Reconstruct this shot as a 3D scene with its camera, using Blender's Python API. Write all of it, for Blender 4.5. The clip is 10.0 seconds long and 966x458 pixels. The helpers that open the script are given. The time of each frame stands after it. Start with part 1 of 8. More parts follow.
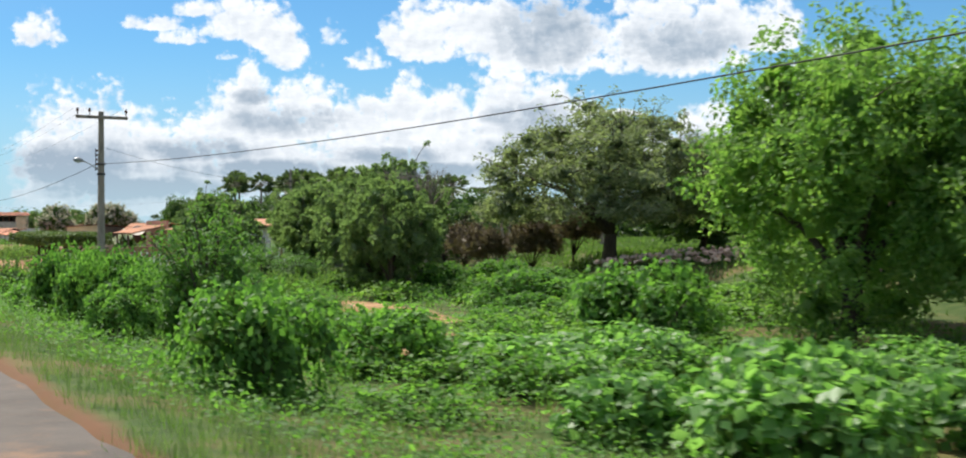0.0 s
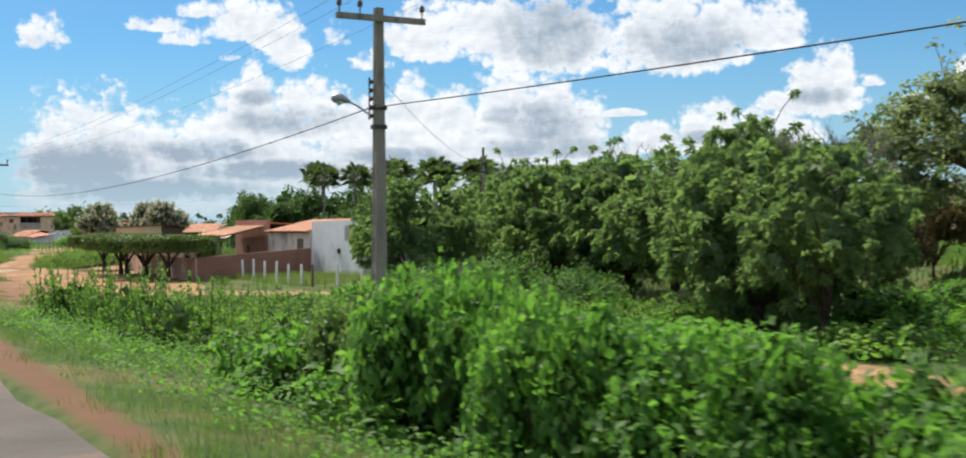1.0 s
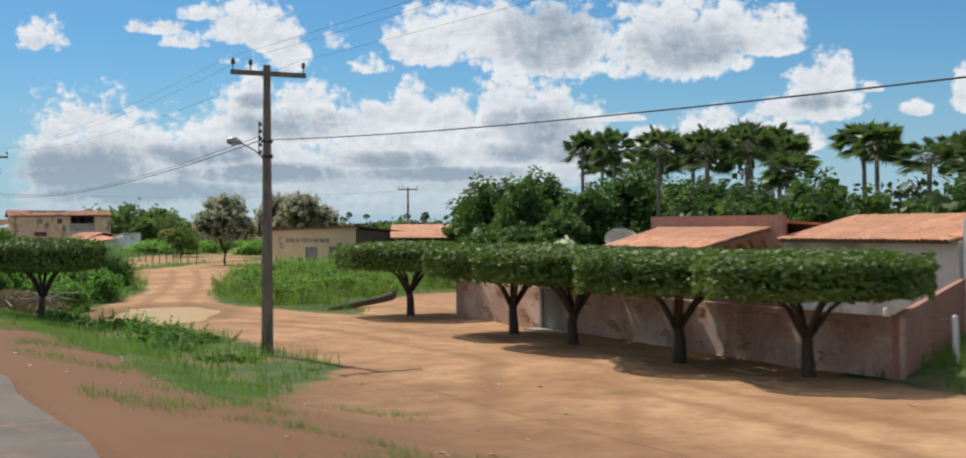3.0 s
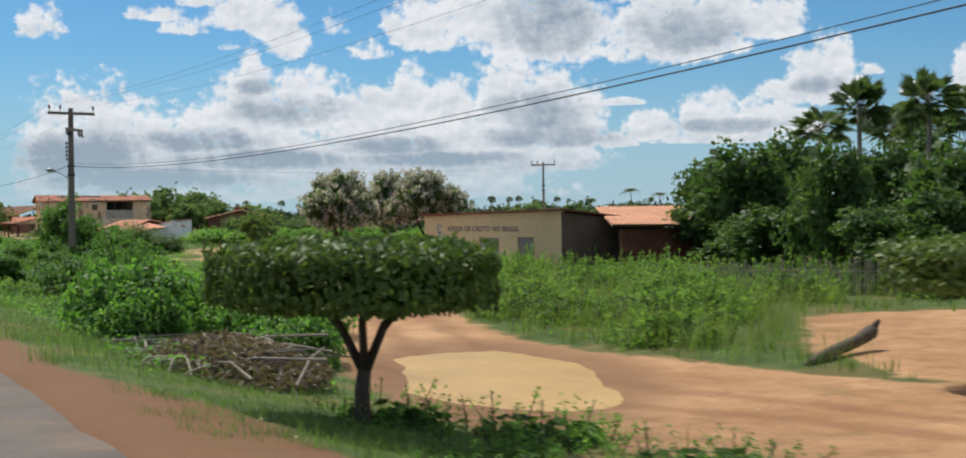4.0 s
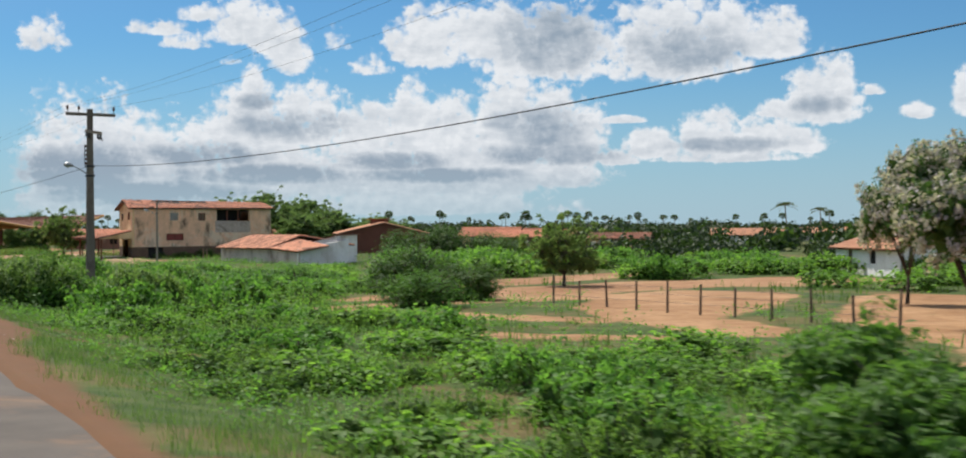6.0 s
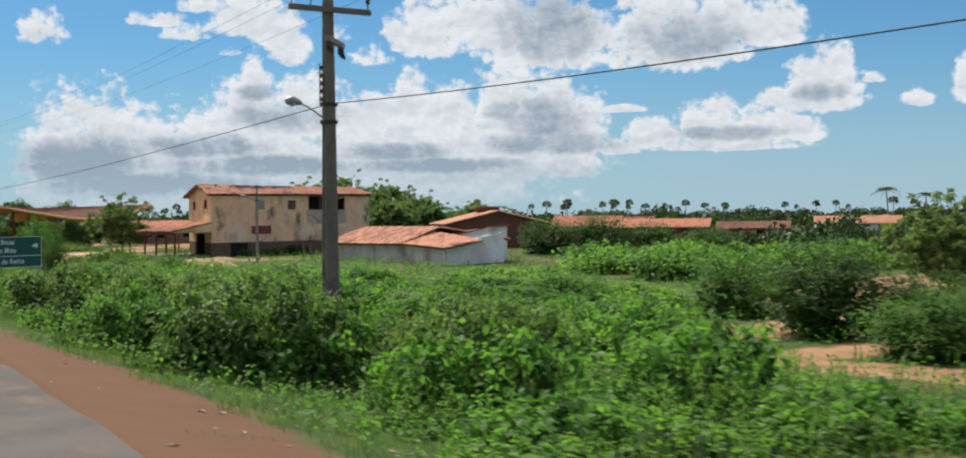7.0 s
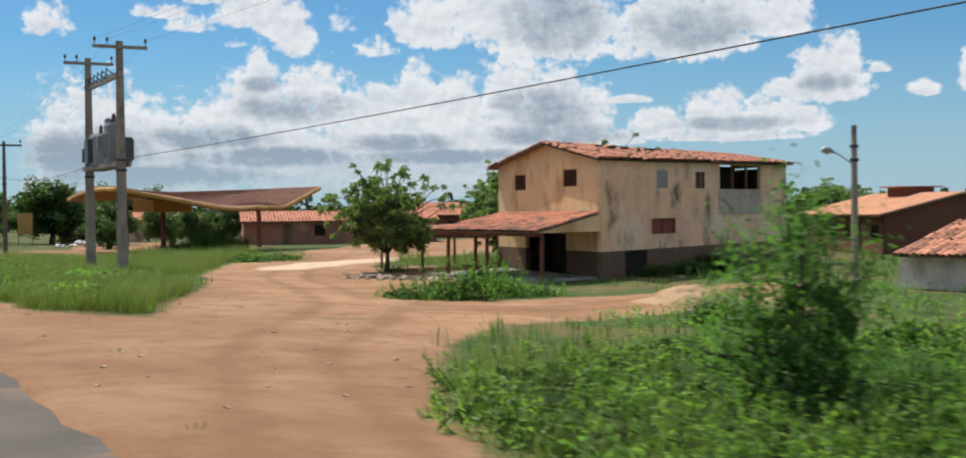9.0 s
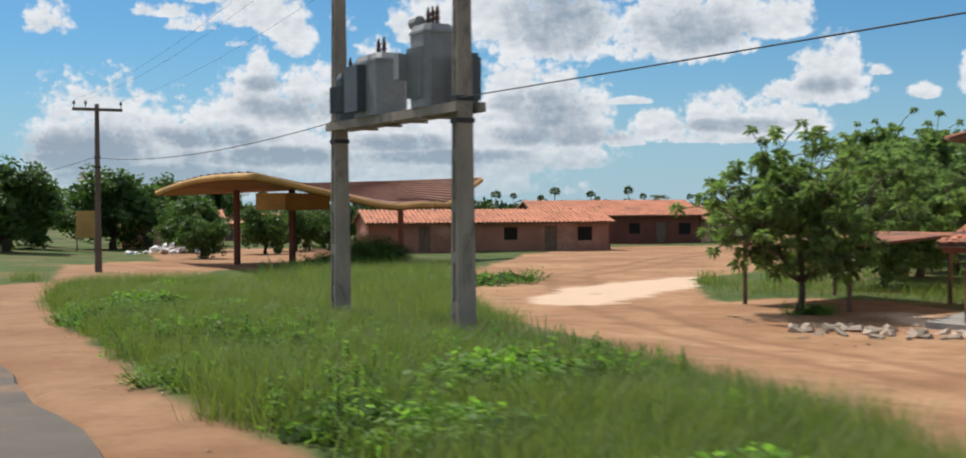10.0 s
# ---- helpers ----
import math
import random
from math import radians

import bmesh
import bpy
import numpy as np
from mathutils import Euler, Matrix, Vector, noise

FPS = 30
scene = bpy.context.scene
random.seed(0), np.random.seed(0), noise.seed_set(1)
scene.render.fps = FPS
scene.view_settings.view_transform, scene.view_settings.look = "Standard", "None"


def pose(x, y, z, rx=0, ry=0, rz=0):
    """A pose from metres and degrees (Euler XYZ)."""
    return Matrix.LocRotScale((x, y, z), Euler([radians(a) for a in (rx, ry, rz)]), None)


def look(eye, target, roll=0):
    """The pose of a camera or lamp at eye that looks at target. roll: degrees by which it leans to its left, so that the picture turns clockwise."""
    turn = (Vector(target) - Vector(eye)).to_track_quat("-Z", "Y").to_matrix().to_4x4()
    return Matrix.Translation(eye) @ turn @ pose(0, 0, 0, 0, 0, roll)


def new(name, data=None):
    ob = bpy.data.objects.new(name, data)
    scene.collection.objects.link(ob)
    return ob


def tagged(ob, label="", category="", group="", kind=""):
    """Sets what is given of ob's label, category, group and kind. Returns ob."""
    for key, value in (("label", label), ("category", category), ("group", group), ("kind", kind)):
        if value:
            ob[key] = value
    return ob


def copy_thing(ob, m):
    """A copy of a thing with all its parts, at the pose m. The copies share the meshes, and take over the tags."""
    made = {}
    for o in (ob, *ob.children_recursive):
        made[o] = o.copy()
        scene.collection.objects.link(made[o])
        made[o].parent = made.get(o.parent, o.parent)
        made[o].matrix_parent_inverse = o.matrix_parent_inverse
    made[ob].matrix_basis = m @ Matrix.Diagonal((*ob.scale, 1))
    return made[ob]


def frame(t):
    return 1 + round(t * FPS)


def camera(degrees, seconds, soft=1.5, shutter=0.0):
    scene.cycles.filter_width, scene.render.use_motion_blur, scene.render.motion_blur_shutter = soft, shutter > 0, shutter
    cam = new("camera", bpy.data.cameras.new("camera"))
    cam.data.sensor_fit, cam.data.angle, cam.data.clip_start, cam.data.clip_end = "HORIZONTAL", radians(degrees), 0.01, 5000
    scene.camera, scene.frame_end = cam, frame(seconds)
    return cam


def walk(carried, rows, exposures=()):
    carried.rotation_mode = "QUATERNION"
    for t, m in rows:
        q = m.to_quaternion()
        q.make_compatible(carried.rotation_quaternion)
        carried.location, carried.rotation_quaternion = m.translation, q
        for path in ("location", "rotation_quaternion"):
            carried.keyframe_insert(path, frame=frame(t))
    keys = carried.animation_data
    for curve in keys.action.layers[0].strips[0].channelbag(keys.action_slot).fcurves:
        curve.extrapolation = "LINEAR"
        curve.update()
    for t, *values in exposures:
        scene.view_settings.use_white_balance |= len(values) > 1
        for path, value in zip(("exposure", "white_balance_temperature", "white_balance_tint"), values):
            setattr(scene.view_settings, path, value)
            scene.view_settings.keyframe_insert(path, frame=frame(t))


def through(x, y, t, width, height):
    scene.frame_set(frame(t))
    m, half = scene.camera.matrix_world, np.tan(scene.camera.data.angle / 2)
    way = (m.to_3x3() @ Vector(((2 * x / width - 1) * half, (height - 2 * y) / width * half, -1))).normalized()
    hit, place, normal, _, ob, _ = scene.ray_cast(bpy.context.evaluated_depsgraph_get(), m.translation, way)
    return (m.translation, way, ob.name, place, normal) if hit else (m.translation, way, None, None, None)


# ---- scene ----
cam = camera(39.88, 10.0, soft=1.9, shutter=0.1)
PATH = [
    (0.0, pose(0, 0.00, 2.7, 89.68, 0.45, -27.26)),
    (0.5, pose(0, 15.84, 2.7, 89.38, 0.73, -27.19)),
    (1.0, pose(0, 31.73, 2.7, 89.68, 0.65, -27.09)),
    (1.5, pose(0, 47.60, 2.7, 89.89, 0.19, -27.10)),
    (1.8, pose(0, 57.19, 2.7, 89.51, 0.50, -26.86)),
    (2.0, pose(0, 63.56, 2.7, 89.67, 0.43, -26.94)),
    (2.1, pose(0, 66.75, 2.7, 89.82, 0.10, -27.01)),
    (3.3, pose(0, 105.17, 2.7, 89.85, 0.42, -27.16)),
    (3.5, pose(0, 111.52, 2.7, 89.60, 0.27, -27.09)),
    (4.0, pose(0, 127.27, 2.7, 89.21, 0.75, -27.12)),
    (4.5, pose(0, 143.15, 2.7, 89.22, 0.64, -27.15)),
    (5.0, pose(0, 159.14, 2.7, 89.60, 0.38, -27.14)),
    (5.5, pose(0, 175.06, 2.7, 89.60, 0.23, -27.12)),
    (5.7, pose(0, 181.38, 2.7, 89.94, 0.21, -27.12)),
    (6.8, pose(0, 216.19, 2.7, 89.64, 0.29, -27.20)),
    (7.0, pose(0, 222.53, 2.7, 89.49, 0.54, -27.09)),
    (7.5, pose(0, 238.44, 2.7, 89.45, 0.67, -27.09)),
    (8.0, pose(0, 254.41, 2.7, 89.39, 0.60, -26.93)),
    (8.5, pose(0, 270.54, 2.7, 89.42, 0.47, -26.95)),
    (9.0, pose(0, 286.82, 2.7, 89.11, 0.68, -26.85)),
    (9.5, pose(0, 303.34, 2.7, 88.91, 1.01, -26.83)),
    (10.0, pose(0, 320.00, 2.7, 89.13, 0.36, -26.86)),
]
walk(cam, PATH, [(0.0, 0.28, 6420, 10), (1.0, 0.2, 6420, 10), (1.8, -0.08, 6420, 10), (10.0, -0.08, 6420, 10)])

# ---- light ----
SUN_AZ, SUN_EL = -9.0, 53.5
sun = new("sun", bpy.data.lights.new("sun", "SUN"))
sun.data.energy, sun.data.angle, sun.data.color = 5.0, radians(0.6), (1.0, 0.94, 0.84)
sun_way = Vector((math.sin(radians(SUN_AZ)) * math.cos(radians(SUN_EL)), math.cos(radians(SUN_AZ)) * math.cos(radians(SUN_EL)), math.sin(radians(SUN_EL))))
sun.matrix_world = look(sun_way * 200, (0, 0, 0))
scene.view_settings.exposure = 0.0

# Clouds: bearing and height of the base of each billow in degrees, its half width and its height above the base
TALL_BANK = [
    (17.2, 3.94, 2.12, 2.52), (17.3, 4.85, 0.69, 2.39), (19.3, 4.08, 1.99, 2.33), (22.3, 3.68, 1.46, 1.72), (24.1, 3.67, 1.33, 2.65), (25.8, 3.66, 1.59, 2.12),
    (28.1, 3.64, 1.72, 3.31), (29.8, 3.48, 1.86, 2.92), (31.2, 3.07, 1.54, 2.39), (32.8, 2.79, 1.01, 0.58), (21.2, 4.34, 1.06, 0.48), (18.5, 5.38, 0.58, 0.74)]
LOW_BANK = [
    (9.7, 1.50, 1.86, 3.98), (11.4, 1.75, 1.86, 3.71), (13.3, 1.62, 1.99, 3.18), (15.2, 1.74, 2.12, 2.78), (17.8, 1.73, 3.71, 2.39),
    (22.2, 1.70, 3.98, 2.25), (26.5, 1.80, 3.71, 2.39), (29.6, 2.03, 2.92, 1.33), (23.6, 0.77, 6.89, 0.93), (13.2, 0.59, 5.04, 0.85)]
RIGHT_BANKS = [
    (34.4, 3.21, 1.33, 1.11), (37.0, 3.24, 1.59, 1.80), (38.8, 3.28, 1.86, 1.46), (40.5, 3.29, 1.27, 0.85), (37.5, 2.84, 2.92, 0.48),
    (41.3, 4.76, 1.70, 1.91), (41.8, 5.55, 1.06, 1.91), (39.6, 4.73, 0.95, 0.69), (45.2, 4.52, 0.69, 0.53), (47.2, 4.85, 0.69, 1.59)]
HIGH_BANKS = [
    (30.0, 7.02, 3.31, 2.65), (24.9, 7.46, 1.99, 2.12), (27.6, 7.70, 2.39, 2.12), (35.2, 6.91, 3.18, 2.92), (37.5, 7.74, 1.59, 1.86), (39.4, 7.42, 1.54, 1.64),
    (37.9, 6.65, 0.64, 0.95), (35.8, 6.30, 0.74, 0.48), (17.1, 8.14, 1.64, 1.59), (18.9, 6.98, 0.90, 1.99), (18.1, 7.70, 1.06, 1.33), (15.4, 8.80, 1.06, 0.58)]
SCRAPS = [
    (13.6, 8.17, 1.22, 0.48), (14.6, 7.64, 0.90, 0.53), (8.9, 7.54, 0.90, 1.06), (20.9, 7.72, 0.53, 0.69),
    (22.4, 6.69, 0.80, 0.64), (16.4, 6.96, 0.48, 0.37), (33.1, 4.49, 1.06, 0.27), (43.5, 5.49, 0.48, 0.32)]
# Thick grey undersides: bearing, height, half width, half height
BELLIES = [
    (18.9, 4.39, 2.25, 0.53), (10.5, 2.51, 2.52, 0.85), (15.3, 3.08, 2.39, 0.42), (13.0, 1.49, 3.98, 0.42), (29.9, 4.14, 1.59, 0.90),
    (30.2, 3.16, 2.65, 0.42), (23.3, 2.80, 2.39, 0.34), (30.1, 8.06, 2.12, 1.19), (35.7, 7.49, 2.39, 0.80), (37.8, 3.46, 2.39, 0.27),
    (41.3, 5.06, 1.06, 0.32), (24.9, 2.26, 3.71, 0.27), (17.8, 2.30, 3.45, 0.37), (17.6, 5.37, 0.80, 0.32), (28.1, 4.56, 0.80, 0.37)]


class Nodes:
    """Short hand for a node tree."""

    def __init__(self, tree):
        self.tree = tree

    def add(self, kind, operation=None, use_clamp=False, interpolation_type=None, data_type=None, blend_type=None, sky_type=None, node_tree=None, attribute_name=None):
        node = self.tree.nodes.new(kind)
        if operation:
            node.operation = operation
        if use_clamp:
            node.use_clamp = True
        if interpolation_type:
            node.interpolation_type = interpolation_type
        if data_type:
            node.data_type = data_type
        if blend_type:
            node.blend_type = blend_type
        if sky_type:
            node.sky_type, node.sun_disc = sky_type, False
        if node_tree:
            node.node_tree = node_tree
        if attribute_name:
            node.attribute_name = attribute_name
        return node

    def put(self, socket, value):
        if isinstance(value, bpy.types.NodeSocket):
            self.tree.links.new(value, socket)
        else:
            socket.default_value = value

    def math(self, op, a, b=0.0, c=0.0, clamp=False):
        node = self.add("ShaderNodeMath", operation=op, use_clamp=clamp)
        for socket, value in zip(node.inputs, (a, b, c)):
            self.put(socket, value)
        return node.outputs[0]

    def step(self, value, low, high, to_low=0.0, to_high=1.0):
        node = self.add("ShaderNodeMapRange", interpolation_type="SMOOTHSTEP")
        for socket, v in zip(node.inputs, (value, low, high, to_low, to_high)):
            self.put(socket, v)
        return node.outputs[0]

    def noise(self, vector, scale, detail=4.0, rough=0.55, distortion=0.0):
        node = self.add("ShaderNodeTexNoise")
        self.put(node.inputs["Vector"], vector)
        node.inputs["Scale"].default_value, node.inputs["Detail"].default_value = scale, detail
        node.inputs["Roughness"].default_value, node.inputs["Distortion"].default_value = rough, distortion
        return node.outputs["Fac"]

    def mix(self, fac, a, b, kind="MIX"):
        node = self.add("ShaderNodeMix", data_type="RGBA", blend_type=kind)
        self.put(node.inputs[0], fac)
        self.put(node.inputs[6], a if isinstance(a, bpy.types.NodeSocket) else (*a, 1))
        self.put(node.inputs[7], b if isinstance(b, bpy.types.NodeSocket) else (*b, 1))
        return node.outputs[2]


def lumps_group():
    """Rounded billows at two sizes, as a height over the bearing and height in degrees."""
    group = bpy.data.node_groups.new("cloud_lumps", "ShaderNodeTree")
    group.interface.new_socket("way", in_out="INPUT", socket_type="NodeSocketVector")
    group.interface.new_socket("lumps", in_out="OUTPUT", socket_type="NodeSocketFloat")
    n = Nodes(group)
    way = n.add("NodeGroupInput").outputs[0]
    split = n.add("ShaderNodeSeparateXYZ")
    n.put(split.inputs[0], way)
    bent = n.add("ShaderNodeCombineXYZ")
    n.put(bent.inputs[0], n.math("ADD", split.outputs[0], n.math("MULTIPLY", n.noise(way, 1.3, 4.0, 0.6), 1.1)))
    n.put(bent.inputs[1], n.math("ADD", n.math("MULTIPLY", split.outputs[1], 1.25), n.math("MULTIPLY", n.noise(way, 1.7, 4.0, 0.6), 0.9)))
    total = n.math("MULTIPLY", n.math("SUBTRACT", n.noise(way, 2.6, 5.0, 0.55), 0.5), 1.5)
    for scale, amount in ((0.95, 0.85), (2.3, 0.5)):
        cells = n.add("ShaderNodeTexVoronoi")
        n.put(cells.inputs["Vector"], bent.outputs[0])
        cells.inputs["Scale"].default_value = scale
        total = n.math("ADD", total, n.math("MULTIPLY", n.math("SUBTRACT", 0.45, cells.outputs["Distance"]), amount))
    n.put(n.add("NodeGroupOutput").inputs[0], total)
    return group


def make_world():
    world = bpy.data.worlds.new("sky")
    scene.world = world
    world.use_nodes = True
    tree = world.node_tree
    n = Nodes(tree)
    for node in list(tree.nodes):
        tree.nodes.remove(node)
    sky = n.add("ShaderNodeTexSky", sky_type="NISHITA")
    sky.sun_elevation, sky.sun_rotation = radians(SUN_EL), radians(SUN_AZ)
    sky.air_density, sky.dust_density, sky.ozone_density = 1.0, 0.0, 5.0
    way = n.add("ShaderNodeTexCoord").outputs["Generated"]
    split = n.add("ShaderNodeSeparateXYZ")
    n.put(split.inputs[0], way)
    u = n.math("DEGREES", n.math("ARCTAN2", split.outputs[0], split.outputs[1]))
    v = n.math("DEGREES", n.math("ARCSINE", split.outputs[2]))
    group = lumps_group()

    def lumps(du, dv):
        join = n.add("ShaderNodeCombineXYZ")
        n.put(join.inputs[0], n.math("ADD", u, du))
        n.put(join.inputs[1], n.math("ADD", v, dv))
        use = n.add("ShaderNodeGroup", node_tree=group)
        n.put(use.inputs[0], join.outputs[0])
        return use.outputs[0], join.outputs[0]

    height, here = lumps(0.0, 0.0)
    beside = lumps(-0.12, 0.32)[0]
    # flat-based billows with rounded tops
    cover = -3.0
    for cu, cv, a, b in TALL_BANK + LOW_BANK + RIGHT_BANKS + HIGH_BANKS + SCRAPS:
        thick = 0.55 if b < 1.1 and cv > 5.0 else 1.0
        du = n.math("DIVIDE", n.math("SUBTRACT", u, cu), a * 1.08)
        dv = n.math("SUBTRACT", v, cv)
        dv = n.math("MAXIMUM", n.math("DIVIDE", dv, b * 1.04), n.math("DIVIDE", dv, -0.3 * b))
        cover = n.math("MAXIMUM", cover, n.math("MULTIPLY", n.math("SUBTRACT", 1.0, n.math("MULTIPLY_ADD", du, du, n.math("MULTIPLY", dv, dv))), thick))
    # the same broken cloud goes on all round
    wide = n.noise(here, 0.09, 3.0, 0.55)
    beyond = n.math("MAXIMUM", n.math("SUBTRACT", n.math("ABSOLUTE", n.math("SUBTRACT", u, 27.0)), 24.0), n.math("SUBTRACT", v, 11.0))
    wide = n.math("SUBTRACT", n.math("MULTIPLY", wide, 5.0), n.math("ADD", 2.45, n.step(beyond, 3.0, -3.0, 0.0, 2.5)))
    cover = n.math("MAXIMUM", n.math("MAXIMUM", cover, wide), -1.4)
    cover = n.math("ADD", cover, n.math("MULTIPLY", height, 0.95))
    mask = n.step(cover, -0.25, 0.45)
    mask = n.math("MULTIPLY", mask, n.step(v, -0.5, 3.0, 0.3, 1.0))
    # grey undersides and streaky mottling through the banks
    belly = -3.0
    for cu, cv, a, b in BELLIES:
        du = n.math("DIVIDE", n.math("SUBTRACT", u, cu), a * 1.15)
        dv = n.math("DIVIDE", n.math("SUBTRACT", v, cv), b * 1.3)
        belly = n.math("MAXIMUM", belly, n.math("SUBTRACT", 1.0, n.math("MULTIPLY_ADD", du, du, n.math("MULTIPLY", dv, dv))))
    belly = n.step(n.math("ADD", belly, n.math("MULTIPLY", height, 0.9)), -0.45, 0.95)
    flat = n.add("ShaderNodeCombineXYZ")
    n.put(flat.inputs[0], n.math("MULTIPLY", u, 0.42))
    n.put(flat.inputs[1], n.math("MULTIPLY", v, 1.5))
    mottle = n.step(n.noise(flat.outputs[0], 0.9, 5.0, 0.6, 0.3), 0.36, 0.66)
    relief = n.math("MULTIPLY", n.math("SUBTRACT", height, beside), 0.3)
    light = n.math("ADD", n.math("MULTIPLY_ADD", mottle, 0.22, 0.72), relief)
    light = n.math("SUBTRACT", light, n.math("MULTIPLY", belly, 0.72))
    light = n.math("SUBTRACT", light, n.step(v, 4.0, 1.2, 0.0, 0.3))
    light = n.math("SUBTRACT", light, n.step(u, 18.0, 9.0, 0.0, 0.06))
    # thin rims are bright
    light = n.math("ADD", light, n.step(cover, 0.75, 0.1, 0.0, 0.16), clamp=True)
    sun_dir = n.add("ShaderNodeVectorMath", operation="DOT_PRODUCT")
    n.put(sun_dir.inputs[0], way)
    sun_dir.inputs[1].default_value = tuple(sun_way)
    glare = n.step(sun_dir.outputs["Value"], 0.66, 1.0)
    colour = n.mix(light, (3.9, 4.8, 5.8), (10.0, 10.3, 10.6))
    colour = n.mix(glare, colour, (15.0, 15.0, 14.5))
    haze = n.mix(n.step(v, 8.0, -1.0, 0.0, 0.75), n.mix(1.0, sky.outputs[0], (0.58, 0.90, 1.05), "MULTIPLY"), (4.7, 6.4, 8.1))
    haze = n.mix(glare, haze, (10.5, 11.2, 12.0))
    seen = n.mix(mask, haze, colour)
    back = n.add("ShaderNodeBackground")
    n.put(back.inputs[0], seen)
    back.inputs[1].default_value = 0.085
    out = n.add("ShaderNodeOutputWorld")
    n.put(out.inputs[0], back.outputs[0])


make_world()

# ---- materials ----


def surface(name, base, rough=0.8, vary=0.25, grain=(0.6, 9.0), bump=0.3, metal=0.0, stain=None, stain_at=(0.55, 0.7), spec=0.3, apart=0.0, stain_scale=0.35, squash=None, streak=None):
    """A matt or glossy surface with mottling at two sizes, fine relief and stains of another colour."""
    m = bpy.data.materials.new(name)
    m.use_nodes = True
    n = Nodes(m.node_tree)
    shader = m.node_tree.nodes["Principled BSDF"]
    place = n.add("ShaderNodeNewGeometry").outputs["Position"]
    if squash:
        scaled = n.add("ShaderNodeVectorMath", operation="MULTIPLY")
        n.put(scaled.inputs[0], place)
        scaled.inputs[1].default_value = squash
        place = scaled.outputs[0]
    coarse = n.noise(place, grain[0], 5.0, 0.6)
    fine = n.noise(place, grain[1], 4.0, 0.65)
    both = n.math("ADD", n.math("MULTIPLY", coarse, 0.6), n.math("MULTIPLY", fine, 0.4))
    if apart:
        rand = n.add("ShaderNodeObjectInfo").outputs["Random"]
        both = n.math("ADD", both, n.math("MULTIPLY", n.math("SUBTRACT", rand, 0.5), apart))
    dark = tuple(c * (1 - vary) for c in base)
    pale = tuple(min(1.0, c * (1 + vary)) for c in base)
    colour = n.mix(n.step(both, 0.3, 0.7), dark, pale)
    if stain:
        spots = n.noise(place, stain_scale, 6.0, 0.68, 0.6)
        colour = n.mix(n.step(spots, *stain_at), colour, stain)
    if streak:
        long = n.add("ShaderNodeVectorMath", operation="MULTIPLY")
        n.put(long.inputs[0], n.add("ShaderNodeNewGeometry").outputs["Position"])
        long.inputs[1].default_value = (0.7, 0.7, 0.34)
        runs = n.noise(long.outputs[0], 1.0, 5.0, 0.65)
        blot = n.noise(n.add("ShaderNodeNewGeometry").outputs["Position"], 0.33, 4.0, 0.6)
        colour = n.mix(n.math("MULTIPLY", n.step(runs, 0.44, 0.66), n.step(blot, 0.4, 0.58)), colour, streak)
    n.put(shader.inputs["Base Color"], colour)
    shader.inputs["Roughness"].default_value, shader.inputs["Metallic"].default_value = rough, metal
    shader.inputs["Specular IOR Level"].default_value = spec
    if bump:
        node = n.add("ShaderNodeBump")
        node.inputs["Strength"].default_value, node.inputs["Distance"].default_value = bump, 0.02
        n.put(node.inputs["Height"], both)
        n.put(shader.inputs["Normal"], node.outputs[0])
    return m


def leaf(name, base, other, through=0.35, rough=0.55, apart=0.25, spec=0.28):
    """Leaves: each a shade of its own between two colours, partly letting light through."""
    m = bpy.data.materials.new(name)
    m.use_nodes = True
    n = Nodes(m.node_tree)
    shader = m.node_tree.nodes["Principled BSDF"]
    geo = n.add("ShaderNodeNewGeometry")
    rand = geo.outputs["Random Per Island"]
    patch = n.noise(geo.outputs["Position"], 0.55, 3.0, 0.6)
    plant = n.add("ShaderNodeObjectInfo").outputs["Random"]
    f = n.math("ADD", n.math("MULTIPLY", rand, 0.5), n.math("MULTIPLY", n.step(patch, 0.3, 0.7), 0.3))
    f = n.math("ADD", f, n.math("MULTIPLY", plant, apart), clamp=True)
    colour = n.mix(f, base, other)
    n.put(shader.inputs["Base Color"], colour)
    shader.inputs["Roughness"].default_value = rough
    shader.inputs["Specular IOR Level"].default_value = spec
    trans = n.add("ShaderNodeBsdfTranslucent")
    n.put(trans.inputs[0], n.mix(1.0, colour, (1.08, 1.24, 0.62), "MULTIPLY"))
    blend = n.add("ShaderNodeMixShader")
    blend.inputs[0].default_value = through
    n.put(blend.inputs[1], shader.outputs[0])
    n.put(blend.inputs[2], trans.outputs[0])
    n.put(m.node_tree.nodes["Material Output"].inputs[0], blend.outputs[0])
    return m


